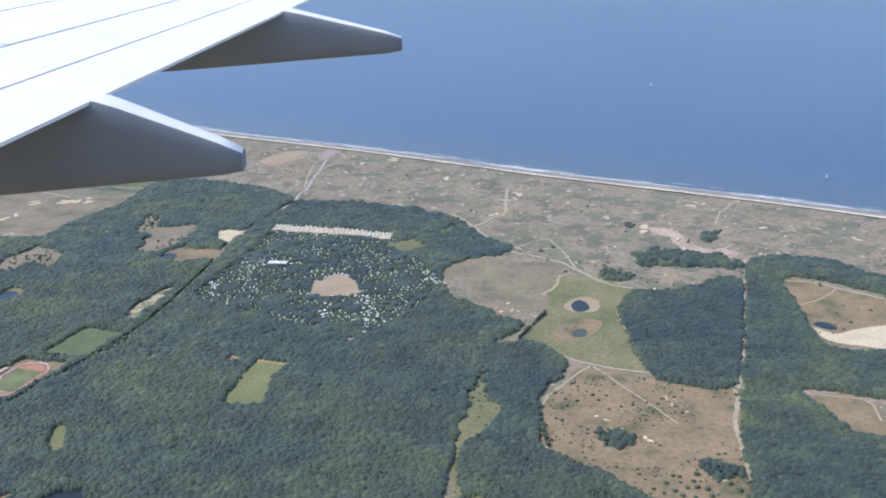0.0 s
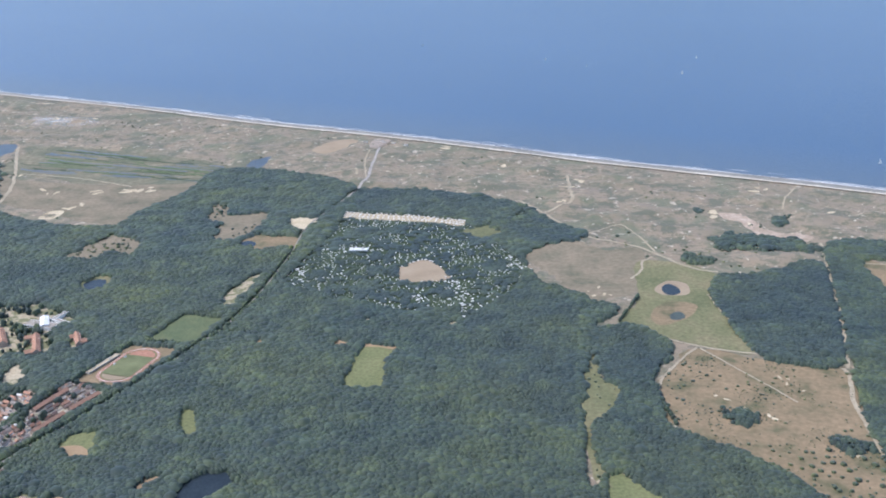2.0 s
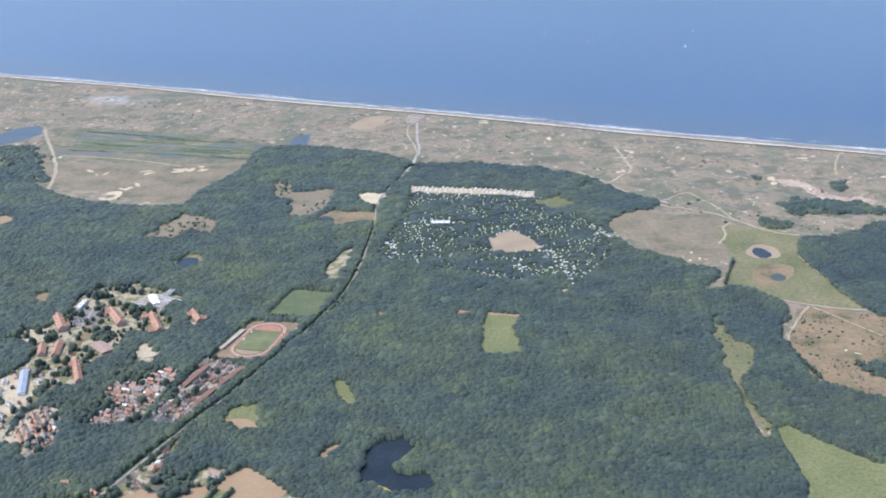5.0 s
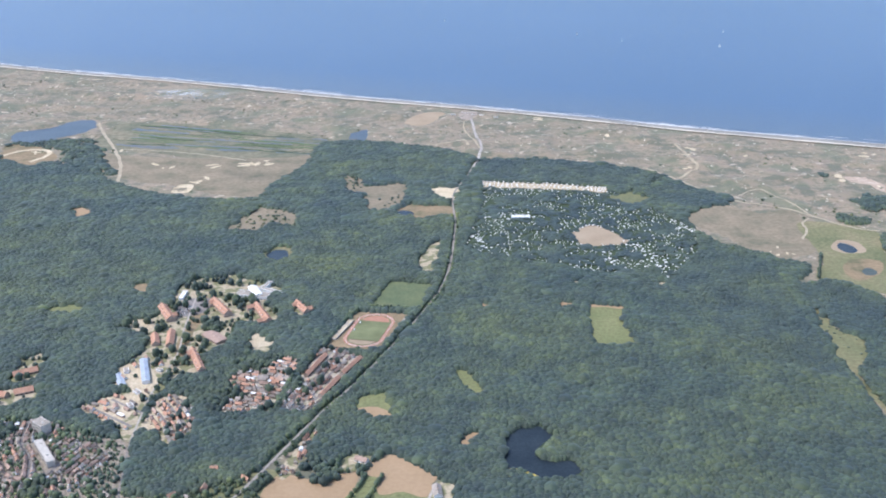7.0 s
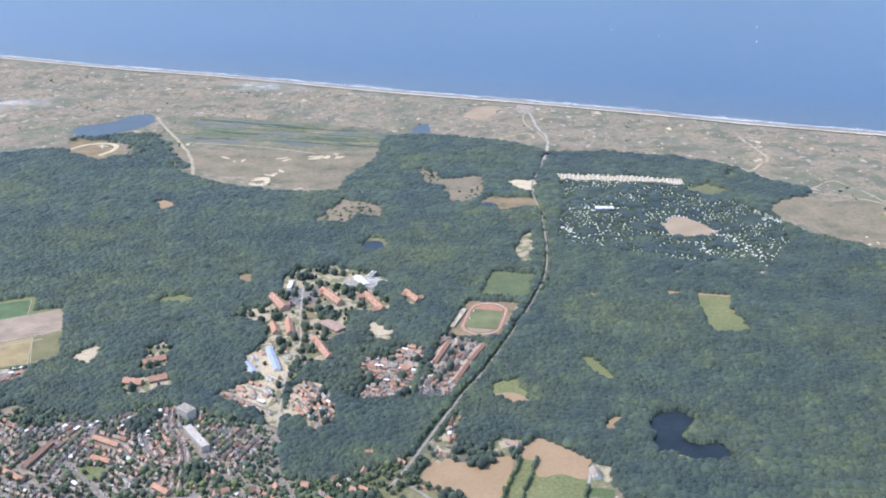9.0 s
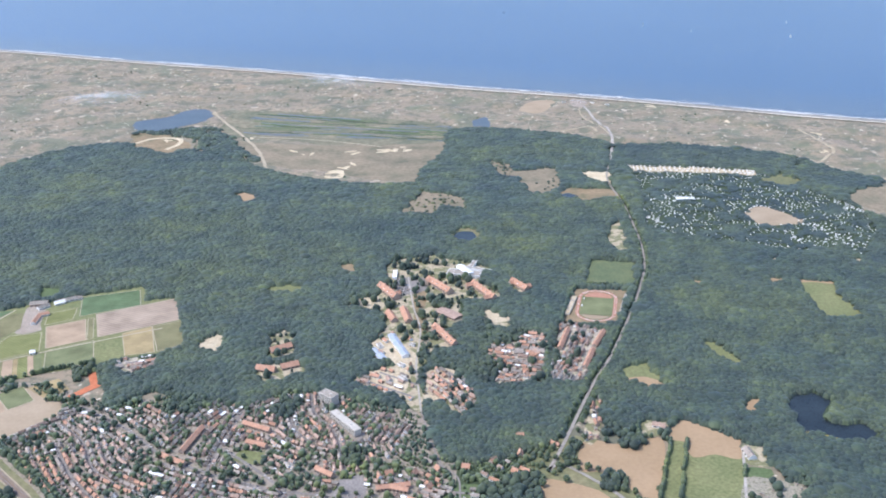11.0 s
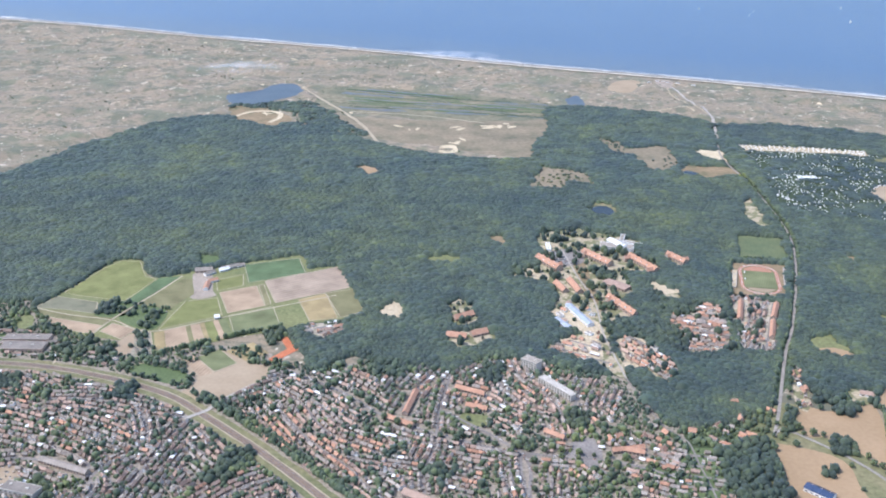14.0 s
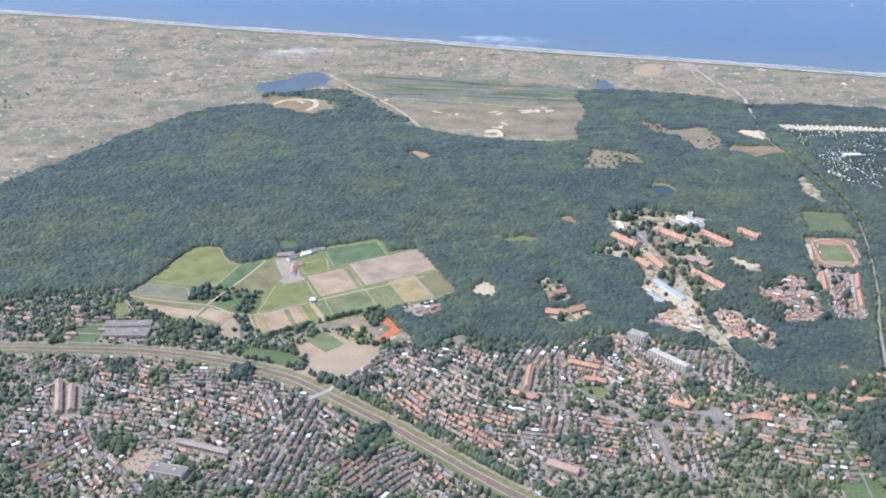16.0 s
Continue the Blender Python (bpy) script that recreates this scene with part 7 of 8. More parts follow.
def build_sheds():
    """Small sheds on the allotments and in the farm gardens."""
    me = box_mesh("shed", 0.9, 0.6, 0.5, "brick_wall", bevel=0.03)
    lid = split_shape("roof", house_shape(0.95, 0.7, 0.5, 0.72, 0.06, False), [1], "flat_roof")
    first = None
    for poly, n in ((PLOTS, 14), (GARDEN_B, 5), (PLOTS_B, 12), (GARDEN_A, 3)):
        p = np.array(poly)
        for x, y in rng.uniform(p.min(axis=0), p.max(axis=0), (n * 3, 2))[: n * 2]:
            if inside(np.array([x]), np.array([y]), poly)[0]:
                m = pose(x, y, 0.22, 0, 0, rng.choice([20.0, 110.0]))
                if first is None:
                    first = thing("shed", me, "small grey-roofed garden shed on an allotment", "shed", "allotment sheds", m=m)
                    part("roof", lid, first)
                else:
                    copy_thing(first, m)


build_groves()
build_sheds()


def build_garden_trees():
    x, y = scatter(-530, -45, 200, 510, 1.9)
    grove_in = inside(x, y, GROVE_A) | inside(x, y, WEST_GAP) | inside(x, y, BUNGALOWS) & (rng.random(len(x)) < 0.7)
    ok = (inside(x, y, VILLAGE) | grove_in) & free_ground(x, y) & ~inside(x, y, CROP_O)
    grove = np.array([noise.noise(Vector((a * 0.045, b * 0.045, 9.0))) for a, b in zip(x, y)])
    ok &= rng.random(len(x)) < np.where(grove_in, 0.75, 0.68 + 0.6 * np.clip(grove + 0.1, 0, 1))
    hx, hy = np.array([h[0] for h in HOUSES]), np.array([h[1] for h in HOUSES])
    cells = set()
    for h in HOUSES:
        c, s = math.cos(radians(h[2])), math.sin(radians(h[2]))
        cells |= {(int((h[0] + c * q) // 1.5), int((h[1] + s * q) // 1.5)) for q in np.arange(-h[3] * 0.59 + 0.4, h[3] * 0.59, 0.8)}
    ok &= ~near_any(x, y, LANE_PTS, 1.0)
    ok &= np.array([(int(a // 1.5), int(b // 1.5)) not in cells for a, b in zip(x, y)])
    x, y = x[ok], y[ok]
    r = rng.lognormal(-0.08, 0.42, len(x)).clip(0.35, 2.2)
    thing("garden_trees", crowns("garden_trees", x, y, rng.uniform(0.15, 0.4, len(x)), r, r * 1.35, 2, 6, "garden_leaf", 0.26), "green garden trees and hedges between the houses", "trees", kind="stuff")
    # woods and gardens round the institution and the estates
    x, y = scatter(-215, 20, 390, 610, 3.1)
    ok = np.zeros(len(x), bool)
    for p, dens in ((HOSP_A, 0.3), (HOSP_B, 0.12), (HOSP_C, 0.3), (EST_A, 0.2), (EST_B, 0.14), (HOSP_E, 0.1), (HOSP_F, 0.2), (HOSP_G, 0.3)):
        ok |= inside(x, y, p) & (rng.random(len(x)) < dens)
    for poly in (SANDY_A, SANDY_B, SANDY_C, SANDY_E):
        ok &= ~inside(x, y, poly) | (rng.random(len(x)) < 0.1)
    for pair in LARGE:
        ok &= ~near_line(x, y, pair[:2], 4.4)
    ok &= ~near_line(x, y, ragged(ROAD_H, 8, 0, closed=False), 2.4)
    ok &= np.array([(int(a // 1.5), int(b // 1.5)) not in cells for a, b in zip(x, y)])
    x, y = x[ok], y[ok]
    r = rng.lognormal(0.42, 0.35, len(x)).clip(0.7, 2.8)
    thing("park_trees", crowns("park_trees", x, y, rng.uniform(0.2, 0.5, len(x)), r, r * 1.7, 3, 7, "canopy", 0.26), "dark green trees between institution buildings", "trees", kind="stuff")


build_garden_trees()
rail_pts = ragged(RAIL, 6, 0, closed=False)
far_rail = [q for q in offset(rail_pts, 7.5) if -318 < q[0] < -196]
far_rail_b = [q for q in offset(rail_pts, 10.0) if -318 < q[0] < -196]
near_rail = [q for q in offset(rail_pts, -7.0) if -300 < q[0] < -205]
tree_row([far_rail, far_rail_b], 2.0, 1.5, "tree_belt", "dense belt of green trees along the railway")
tree_row([near_rail], 3.0, 1.2, "tree_belt", "loose row of trees beside the railway")
zee = ragged(ROAD_ZEE, 6, 0, closed=False)
tree_row([[q for q in offset(zee, 2.0) if 420 < q[1] < 720], [q for q in offset(zee, -2.0) if 430 < q[1] < 720], [q for q in offset(zee, -3.4) if 345 < q[1] < 430]], 3.2, 1.2, "avenue_trees", "rows of trees along the road")
tree_row([[FARM_LOW[0], FARM_LOW[1], CROP_K[3]], [CROP_K[3], CROP_K[2]]], 1.8, 1.3, "hedge_trees", "row of dark trees along the field edge")
tree_row([[CROP_B[4], CROP_B[0]], [CROP_D[4], CROP_D[3]], [CROP_N[3], CROP_D[2]]], 2.4, 1.0, "hedge_trees", "loose hedge between small fields")
tree_row([[FIELD_C[0], FIELD_C[3]], [FIELD_C[1], FIELD_C[2]], [FIELD_F[0], FIELD_F[3]]], 1.0, 1.0, "field_hedge", "straight dark hedge between paddocks")
tree_row([[FIELD_A[0], FIELD_B[2], FIELD_C[0]], [YARD_B[3], YARD_B[4], YARD_B[0]]], 2.2, 1.4, "hedge_trees", "trees round the farmyard")
tree_row([[SPORTFIELD[3], SPORTFIELD[4]], [STADIUM[0], STADIUM[5], STADIUM[4]], [(EST_B[4][0] - 2, EST_B[4][1]), (EST_B[3][0] - 2, EST_B[3][1])]], 2.0, 1.3, "hedge_trees", "dark trees round the sports ground")
tree_row([[MEADOW[6], MEADOW[5]], [WOOD_B[4], HEATH_B[0], HEATH_B[-1]]], 2.6, 1.2, "hedge_trees", "row of dark trees beside the meadow", "canopy")


def specimen_tree():
    """A broad tree: tapered trunk, limbs, and a crown of many leaf clumps."""
    bm = bmesh.new()
    bmesh.ops.create_cone(bm, segments=7, radius1=0.16, radius2=0.09, depth=1.2, cap_ends=True, matrix=Matrix.Translation((0, 0, 0.6)))
    for k in range(5):
        a = k * 1.256
        m = Matrix.Translation((0.25 * math.cos(a), 0.25 * math.sin(a), 1.2)) @ Euler((0, radians(40), a)).to_matrix().to_4x4()
        bmesh.ops.create_cone(bm, segments=5, radius1=0.06, radius2=0.025, depth=0.9, cap_ends=True, matrix=m)
    trunk = bpy.data.meshes.new("trunk")
    bm.to_mesh(trunk)
    bm.free()
    trunk.materials.append(MATS["bark"])
    n = 26
    a, h = rng.uniform(0, 6.28, n), rng.uniform(0.9, 2.5, n)
    rad = 1.15 * np.sqrt(np.clip(1 - ((h - 1.6) / 1.15) ** 2, 0.05, 1)) * rng.uniform(0.45, 1.0, n)
    leaf = crowns("crown", rad * np.cos(a), rad * np.sin(a), h - 0.3, rng.uniform(0.4, 0.62, n), rng.uniform(0.5, 0.8, n), 2, 6, "garden_leaf", 0.3)
    return trunk, leaf


def build_specimens():
    trunk, leaf = specimen_tree()
    first = thing("tree", trunk, "broad green tree standing free beside a road or field", "tree", "free-standing trees", m=pose(0, 0, 0))
    part("crown", leaf, first, "rounded crown of green leaves")
    spots = []
    for line, d, y0, y1 in ((ROAD_ZEE, 3.6, 300, 420), (ROAD_VIL, 2.0, 0, 999), (ROAD_VIL, -2.0, 0, 999), (ROAD_VIL_B, 1.9, 0, 999), (ROAD_H, 2.2, 0, 999)):
        spots += [q for q in offset(ragged(line, 7.0, 0.5, closed=False), d) if y0 < q[1] < y1 and rng.random() < 0.8]
    for poly in (FIELD_B, FIELD_E, RAILFIELD, PLAY_GREEN, GRASS_R, STADIUM):
        spots += [q for q in ragged(poly, 6.0, 1.0) if rng.random() < 0.55]
    for k, (x, y) in enumerate(spots[:260]):
        s = rng.uniform(0.7, 1.35)
        m = pose(x, y, 0.1, 0, 0, rng.uniform(0, 360))
        if k == 0:
            first.matrix_world = m
            continue
        q = copy_thing(first, m)
        q.scale = (s, s, s * rng.uniform(0.85, 1.15))


build_specimens()

# ---------------------------------------------------------------- bare sand in the dunes
def sand_spots():
    for k, (x, y) in enumerate(SPOTS + SPOTS_B):
        near = 0.6 if y < 760 else 1.5
        for j in range(1 + (k % 3)):
            a = rng.uniform(0, 3.14)
            rx, ry = rng.uniform(1.6, 4.6) * near, rng.uniform(0.7, 1.9) * near
            cx, cy = x + rng.normal(0, 3.0) * j, y + rng.normal(0, 4.0) * j
            ring = [(cx + rx * math.cos(t) * math.cos(a) - ry * math.sin(t) * math.sin(a), cy + rx * math.cos(t) * math.sin(a) + ry * math.sin(t) * math.cos(a)) for t in np.linspace(0, 6.28, 9)[:-1]]
            line = ragged(ring, 2.0, 1.2)
            ob = patch("sand_spot", line, "sand", 0.0, "bare pale sand blown open in the dunes", 0, category="sand")
            for v in ob.data.vertices:
                v.co.z = ground_height(v.co.x, v.co.y) + 0.3 + 0.01 * (k % 9) + 0.004 * j


sand_spots()

# ---------------------------------------------------------------- parked cars and beach pavilions
def build_cars():
    """Small parked cars: body, glazed cabin, four wheels."""
    bm = bmesh.new()
    bmesh.ops.create_cone(bm, segments=8, radius1=0.085, radius2=0.085, depth=0.06, cap_ends=True, matrix=Euler((radians(90), 0, 0)).to_matrix().to_4x4())
    wheel = bpy.data.meshes.new("wheel")
    bm.to_mesh(wheel)
    bm.free()
    wheel.materials.append(MATS["seam_dark"])
    kinds = []
    for mat, word in (("caravan_white", "white"), ("concrete", "silver grey"), ("solar_blue", "dark blue"), ("tile_orange", "red")):
        ob = thing("car", box_mesh("car", 1.1, 0.44, 0.19, mat, 0.07, 0.05), f"{word} parked car on a paved car park", "car", "parked cars", m=pose(0, 0, 0))
        part("cabin", box_mesh("cabin", 0.6, 0.38, 0.14, "dark_glass", 0.25, 0.05), ob, m=pose(-0.05, 0, 0))
        for sx in (-0.34, 0.34):
            for sy in (-0.2, 0.2):
                part("wheel", wheel, ob, m=pose(sx, sy, 0.085))
        kinds.append(ob)
    spots = []
    for poly, ang, gap in ((CARPARK_H, -62, 1.5), (CARPARK_S, 72, 1.4), (PARKING_B, -20, 2.0)):
        p = np.array(poly)
        x, y = np.meshgrid(np.arange(-25, 25, gap * 0.55), np.arange(-25, 25, gap * 1.25))
        a = radians(ang)
        gx, gy = p[:, 0].mean() + x.ravel() * math.cos(a) - y.ravel() * math.sin(a), p[:, 1].mean() + x.ravel() * math.sin(a) + y.ravel() * math.cos(a)
        ok = inside(gx, gy, poly) & (rng.random(len(gx)) < (0.5 if poly is not PARKING_B else 0.25))
        spots += [(u, v, ang + 90) for u, v in zip(gx[ok], gy[ok])][:50]
    used = set()
    for u, v, ang in spots:
        k = int(rng.choice(4, p=[0.42, 0.33, 0.18, 0.07]))
        m = pose(u, v, 0.26, 0, 0, ang + rng.normal(0, 2))
        if k in used:
            copy_thing(kinds[k], m)
        else:
            kinds[k].matrix_world = m
            used.add(k)
    for k, ob in enumerate(kinds):
        if k not in used:
            for c in list(ob.children):
                bpy.data.objects.remove(c)
            bpy.data.objects.remove(ob)


def build_street_cars():
    """Cars along the kerbs of the village streets: body, cabin and colour for each, joined."""
    body, cabin = box_mesh("body", 1.1, 0.46, 0.22, "caravan_white", 0.05, 0.05), box_mesh("cabin", 0.58, 0.38, 0.15, "dark_glass", 0.26, 0.04)
    allv, allf, alls, base = [], [], [], 0
    for line, _ in LANES + [(q, 0) for q in LANE_STREETS]:
        for side in (-0.5, 0.5):
            pts = np.array(offset(ragged(line, 1.6, 0, closed=False), side))
            d = np.gradient(pts, axis=0)
            keep = (rng.random(len(pts)) < 0.2) & free_ground(pts[:, 0], pts[:, 1]) & inside(pts[:, 0], pts[:, 1], VILLAGE) if line is not ROAD_VIL and line is not ROAD_VIL_B else rng.random(len(pts)) < 0.2
            for (px, py), (dx, dy) in zip(pts[keep], d[keep]):
                a = math.atan2(dy, dx)
                R = np.array([[math.cos(a), -math.sin(a), 0], [math.sin(a), math.cos(a), 0], [0, 0, 1]])
                paint = int(rng.choice(4, p=[0.4, 0.32, 0.2, 0.08]))
                for me, slot in ((body, paint), (cabin, 4)):
                    v = np.array([q.co for q in me.vertices])
                    f = [tuple(i + base for i in q.vertices) for q in me.polygons]
                    allv.append(v @ R.T + (px, py, 0.22)), allf.extend(f), alls.extend([slot] * len(f))
                    base += len(v)
    thing("parked_cars", mesh_from("parked_cars", np.concatenate(allv), allf, ["caravan_white", "concrete", "solar_blue", "tile_orange", "dark_glass"], alls), "many small parked cars along the village streets", "cars", kind="stuff")


patch("car_park", CARPARK_H, "asphalt", 0.22, "grey car park between hospital blocks", 0.2)
patch("car_park", CARPARK_S, "pale_road", 0.24, "narrow car park beside the sports ground", 0.2)
build_cars()
build_street_cars()
for k, (x, y) in enumerate(PAVILIONS):
    z = ground_height(x, y) + 0.5
    ob = thing("beach_pavilion", box_mesh("beach_pavilion", 4.5, 2.4, 1.2, "white_wall", -0.6, 0.05), "pale flat-roofed beach pavilion at the dune edge", "pavilion", "beach pavilions", m=pose(x, y, z, 0, 0, -26 + 8 * (k % 3)))
    part("roof", box_mesh("roof", 5.0, 2.8, 0.14, "flat_roof", 0.6), ob)
    part("terrace", box_mesh("terrace", 4.0, 1.4, 0.12, "concrete", -0.1), ob, m=pose(0, 2.0, 0))
    for s in (-1.4, 0, 1.4):
        part("window", box_mesh("window", 0.9, 0.06, 0.5, "dark_glass", 0.0), ob, m=pose(s, 1.2, 0))

# ---------------------------------------------------------------- boats
def build_boats():
    for k, (x, y) in enumerate(BOATS):
        n = 9
        L, W = 3.4, 1.0
        v, f = [], []
        for i in range(n):
            u = i / (n - 1)
            w = W / 2 * (1 - max(0, (u - 0.45) / 0.55) ** 2) * (0.85 + 0.15 * u)
            v += [(-L / 2 + L * u, w + 0.01, 0.55 + 0.15 * u), (-L / 2 + L * u, w * 0.55 + 0.005, -0.2), (-L / 2 + L * u, -w * 0.55 - 0.005, -0.2), (-L / 2 + L * u, -w - 0.01, 0.55 + 0.15 * u)]
        for i in range(n - 1):
            a, b = 4 * i, 4 * i + 4
            f += [(a, a + 1, b + 1, b), (a + 1, a + 2, b + 2, b + 1), (a + 2, a + 3, b + 3, b + 2), (a + 3, a, b, b + 3)]
        f += [(0, 3, 2, 1), (4 * n - 4, 4 * n - 3, 4 * n - 2, 4 * n - 1)]
        ob = thing("boat", mesh_from("boat", np.array(v), f, "caravan_white"), "small white sailing boat far out on the sea", "boat", "boats at sea", m=pose(x, y, 0.35, 0, 0, 25 + 40 * k))
        part("cabin", box_mesh("cabin", 1.2, 0.6, 0.4, "caravan_white", 0.6, 0.06), ob)
        sail = np.array([(0.5, 0, 0.8), (-1.4, 0.25, 0.9), (0.45, 0, 5.0), (0.5, 0.05, 0.8), (-1.4, 0.3, 0.9), (0.45, 0.05, 5.0)])
        part("sail", mesh_from("sail", sail, [(0, 1, 2), (5, 4, 3), (0, 2, 5, 3), (1, 4, 5, 2), (0, 3, 4, 1)], "caravan_white"), ob, "white sail")
        part("mast", box_mesh("mast", 0.06, 0.06, 4.8, "concrete", 0.5), ob, m=pose(0.55, 0, 0))


BOATS = [(244, 1581), (303, 1512), (474, 1584), (433, 1449), (543, 954), (36, 1748), (322, 1550)]
build_boats()

# ---------------------------------------------------------------- thin low clouds
def cloud_material():
    """Vapour that thins out from the middle of each puff, torn by noise."""
    m, t, b = nodes_of("cloud_vapour")
    b.inputs["Base Color"].default_value = (0.85, 0.87, 0.9, 1)
    b.inputs["Roughness"].default_value = 1.0
    co = t.nodes.new("ShaderNodeTexCoord")
    ball = t.nodes.new("ShaderNodeTexGradient")
    ball.gradient_type = "SPHERICAL"
    t.links.new(co.outputs["Object"], ball.inputs["Vector"])
    wisp = noise_tex(t, 0.09, 5.0, 0.65)
    tear = t.nodes.new("ShaderNodeMapRange")
    tear.inputs["From Min"].default_value, tear.inputs["From Max"].default_value = 0.38, 0.66
    t.links.new(wisp.outputs["Fac"], tear.inputs["Value"])
    a = t.nodes.new("ShaderNodeMath")
    a.operation = "MULTIPLY"
    t.links.new(ball.outputs["Fac"], a.inputs[0])
    t.links.new(tear.outputs[0], a.inputs[1])
    thin = t.nodes.new("ShaderNodeMath")
    thin.operation = "MULTIPLY"
    thin.inputs[1].default_value = 0.42
    t.links.new(a.outputs[0], thin.inputs[0])
    t.links.new(thin.outputs[0], b.inputs["Alpha"])
    MATS["cloud_vapour"] = m


def build_cloud(x, y, z, long, wide, turn):
    """A torn wisp: one thin, uneven, domed veil."""
    n, m = 14, 36
    v, f = [(0, 0, 0.1)], []
    for i in range(1, n + 1):
        for k in range(m):
            a, r = 2 * math.pi * k / m, i / n
            v.append((r * math.cos(a), r * math.sin(a), 0.1 * (1 - r * r) + 0.05 * noise.noise(Vector((3 * r * math.cos(a), 3 * r * math.sin(a), x)))))
    for k in range(m):
        f.append((0, 1 + k, 1 + (k + 1) % m))
        for i in range(n - 1):
            p, q = 1 + i * m, 1 + (i + 1) * m
            f.append((p + k, q + k, q + (k + 1) % m, p + (k + 1) % m))
    ob = thing("cloud", mesh_from("cloud", np.array(v), f, "cloud_vapour", smooth=True), "thin torn wisp of white cloud over the dunes", "cloud", kind="stuff", m=pose(x, y, z, 0, 0, turn))
    ob.scale = (long, wide, 14.0)
    return ob


cloud_material()
build_cloud(-177, 820, 74, 44, 24, -15)
build_cloud(-334, 694, 90, 36, 24, 10)

# ---------------------------------------------------------------- the aircraft's wing, where it is at the start
WING_AT = (283.59, 40.94, 245.46, -0.9836, -0.1801, 0.0)


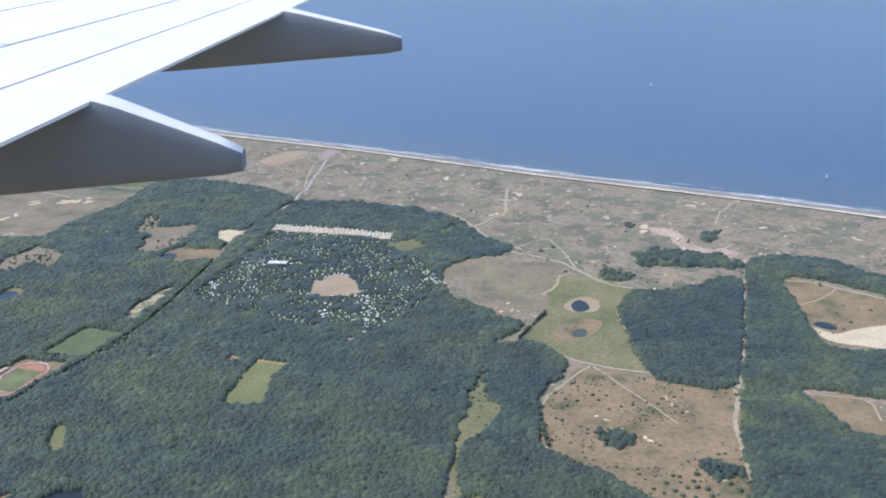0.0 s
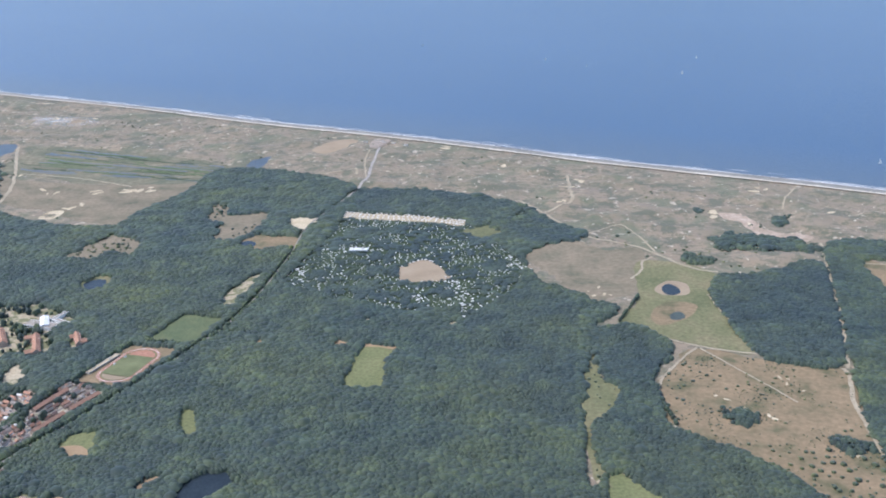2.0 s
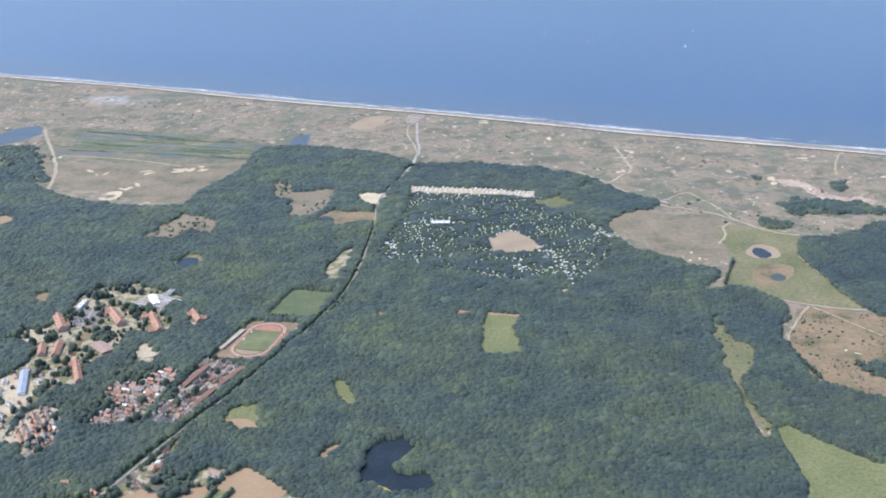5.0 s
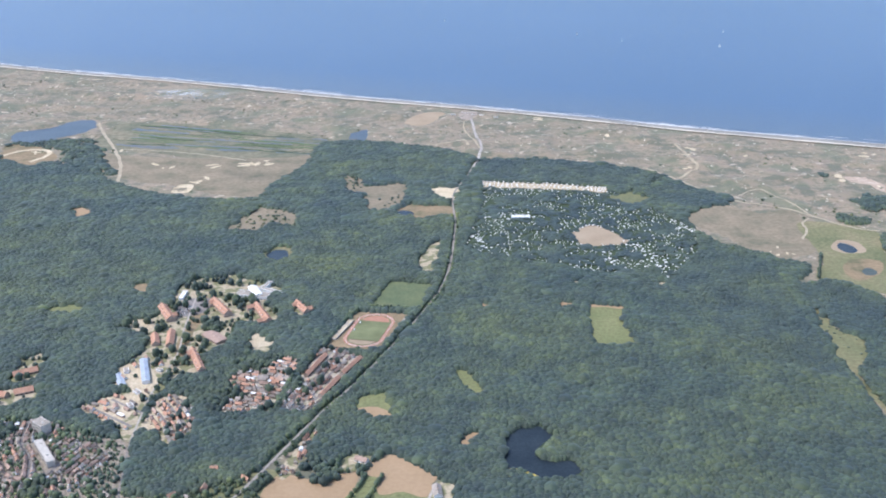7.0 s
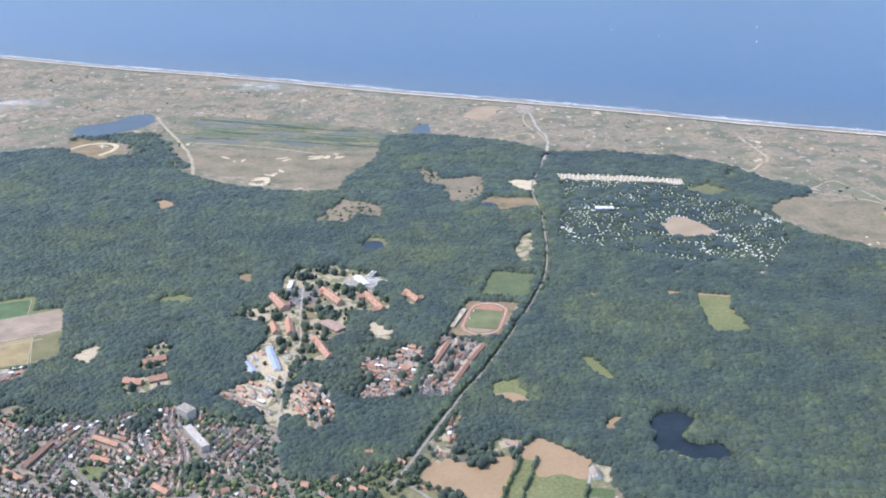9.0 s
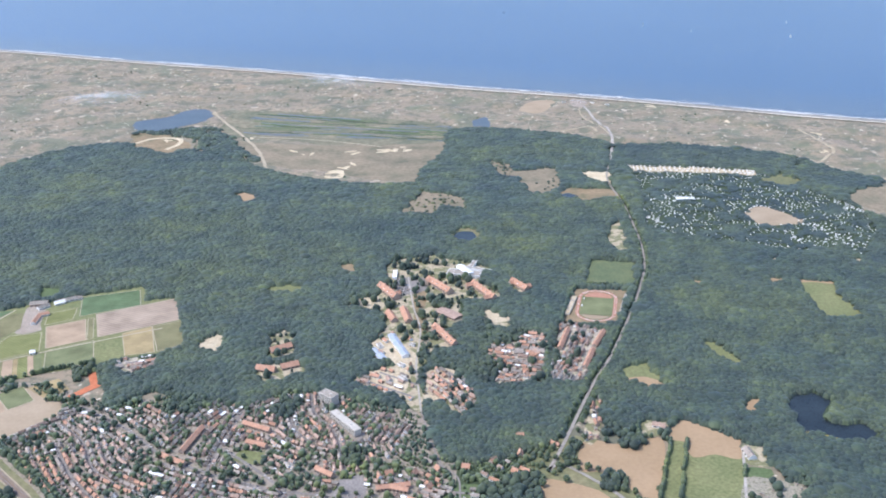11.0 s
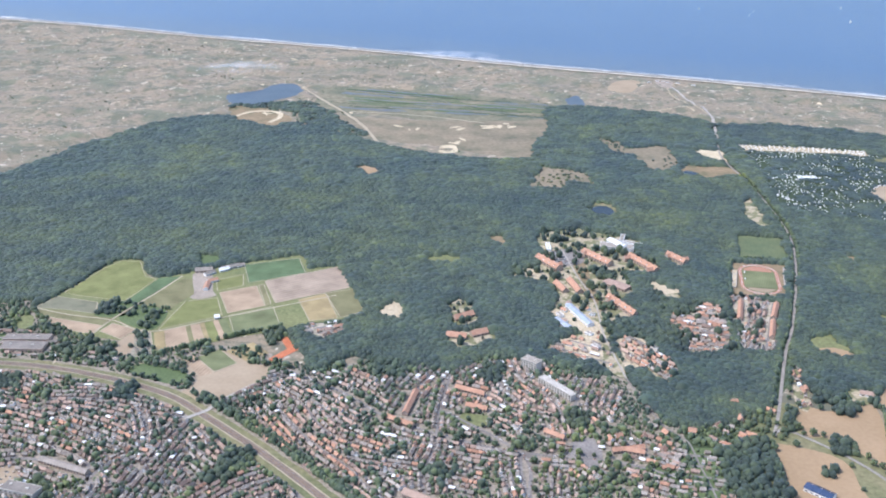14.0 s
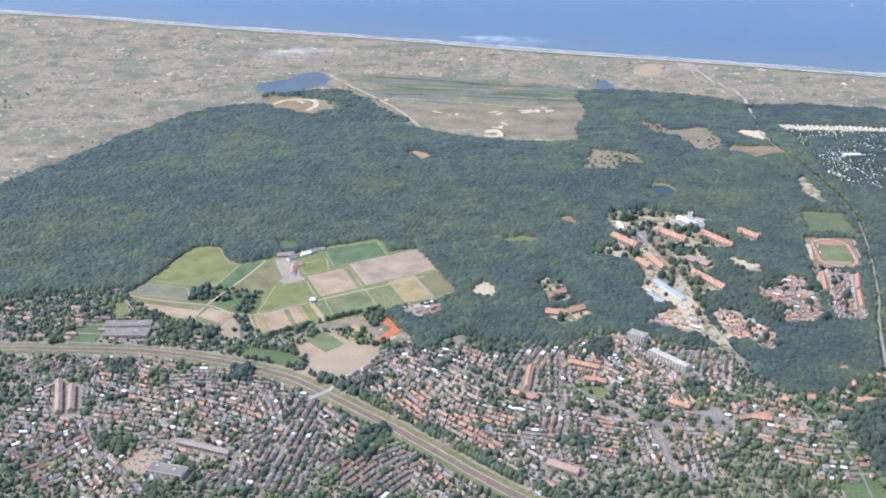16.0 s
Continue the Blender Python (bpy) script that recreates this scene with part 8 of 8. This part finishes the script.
def build_wing():
    """Own axes: x aft, y outboard, z up, true metres from the window; then a quarter of that."""
    base = new("aircraft_wing")
    tagged(base, "white airliner wing with grey, shade-darkened flap track fairings, in flight", "aircraft wing")

    def edge(o):
        return -1.68 + (o - 6.5) * 0.28, -1.12 + (o - 6.5) * 0.052

    def chord(o):
        return max(1.6, 6.4 - 0.33 * (o - 3.0))

    def surface(name, c0, c1, lift, outs, mat, label=""):
        """A lofted slice of the wing from chord share c0 to c1, counted from the trailing edge."""
        bm, rows, m = bmesh.new(), [], 9
        for o in outs:
            ax, az = edge(o)
            ch = chord(o)
            top_, low_ = [], []
            for i in range(m):
                u = c0 + (c1 - c0) * i / (m - 1)
                th = 0.6 * (u * (1 - u) ** 0.5 if u < 1 else 0) * 0.33 * ch / 3 + 0.006
                top_.append(bm.verts.new((ax - u * ch, o, az + th * 1.6 + u * 0.05 * ch + lift)))
                low_.append(bm.verts.new((ax - u * ch, o, az - th * 0.9 + u * 0.02 * ch - lift)))
            rows.append(top_ + low_[::-1])
        k = 2 * m
        for a, b in zip(rows[:-1], rows[1:]):
            for i in range(k):
                bm.faces.new((a[i], b[i], b[(i + 1) % k], a[(i + 1) % k]))
        bm.faces.new(rows[0]), bm.faces.new(rows[-1][::-1])
        bmesh.ops.recalc_face_normals(bm, faces=bm.faces[:])
        me = bpy.data.meshes.new(name)
        bm.to_mesh(me)
        bm.free()
        me.materials.append(MATS[mat])
        return part(name, me, base, label)
    outs = np.linspace(3.6, 17.5, 15)
    surface("flap", 0.0, 0.105, 0.004, outs, "wing_paint", "white trailing edge flap")
    surface("flap", 0.112, 0.235, 0.0, outs, "wing_paint", "white inner flap panel")
    surface("spoiler_panel", 0.242, 0.42, 0.0, outs[:5], "wing_paint", "white spoiler panel")
    surface("spoiler_panel", 0.242, 0.42, 0.0, outs[5:9] - 0.97, "wing_paint", "white spoiler panel")
    surface("spoiler_panel", 0.242, 0.42, 0.0, np.linspace(11.0, 17.5, 7), "wing_paint", "white spoiler panel")
    surface("wing_box", 0.427, 1.0, 0.0, outs, "wing_paint", "white upper wing skin")
    surface("seal", 0.05, 0.45, -0.02, outs, "seam_dark", "dark seal between panels")

    def fairing(o, tip, tip_top, tip_low):
        """A canoe under the flap: flat sides, a rounded back that slopes to a blunt tip."""
        ax, az = edge(o)
        start, n, m = ax - 2.4, 16, 22
        bm, rings = bmesh.new(), []
        for i in range(m + 1):
            u = i / m
            x = start + (tip - start) * u
            top_ = az + 0.03 if x < ax else az + 0.03 + (tip_top - az - 0.03) * (x - ax) / (tip - ax)
            low_ = tip_low - 0.045 * (tip - x)
            low_ = low_ + (top_ - 0.05 - low_) * max(0.0, 1 - u / 0.35) ** 2.2
            w = 0.21 * min(1.0, 0.35 + u / 0.4) * (1 - 0.45 * max(0.0, u - 0.55) / 0.45)
            if i == m:
                w, top_, low_ = w * 0.9, top_ - 0.015, low_ + 0.015
            ring = []
            for k in range(n):
                a = 2 * math.pi * (k + 0.5) / n
                c, s = math.cos(a), math.sin(a)
                ring.append(bm.verts.new((x, o + w * math.copysign(abs(c) ** 0.45, c), (top_ + low_) / 2 + (top_ - low_) / 2 * math.copysign(abs(s) ** 0.45, s))))
            rings.append(ring)
        backs = set()
        for a, b in zip(rings[:-1], rings[1:]):
            for k in range(n):
                face = bm.faces.new((a[k], a[(k + 1) % n], b[(k + 1) % n], b[k]))
                # sunlit back gets the white paint, the sides the colour with shade in it
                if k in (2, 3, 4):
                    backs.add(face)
        bm.faces.new(rings[0]), bm.faces.new(rings[-1])
        bmesh.ops.recalc_face_normals(bm, faces=bm.faces[:])
        for f in bm.faces:
            f.smooth = len(f.verts) == 4
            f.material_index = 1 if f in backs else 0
        me = bpy.data.meshes.new("flap_track_fairing")
        bm.to_mesh(me)
        bm.free()
        me.materials.append(MATS["fairing_shade_grey"]), me.materials.append(MATS["wing_paint"])
        part("flap_track_fairing", me, base, "grey canoe-shaped flap track fairing with shade-darkened sides and a white back")
    fairing(6.5, -0.81, -1.48, -1.64)
    fairing(10.0, 0.40, -1.21, -1.37)
    fwd = Vector(WING_AT[3:])
    aft = -fwd
    out = Vector((fwd.y, -fwd.x, 0))
    m = Matrix(((aft.x, out.x, 0, WING_AT[0]), (aft.y, out.y, 0, WING_AT[1]), (0, 0, 1, WING_AT[2]), (0, 0, 0, 1)))
    base.matrix_world = m @ Matrix.Diagonal((0.25, 0.25, 0.25, 1))


build_wing()
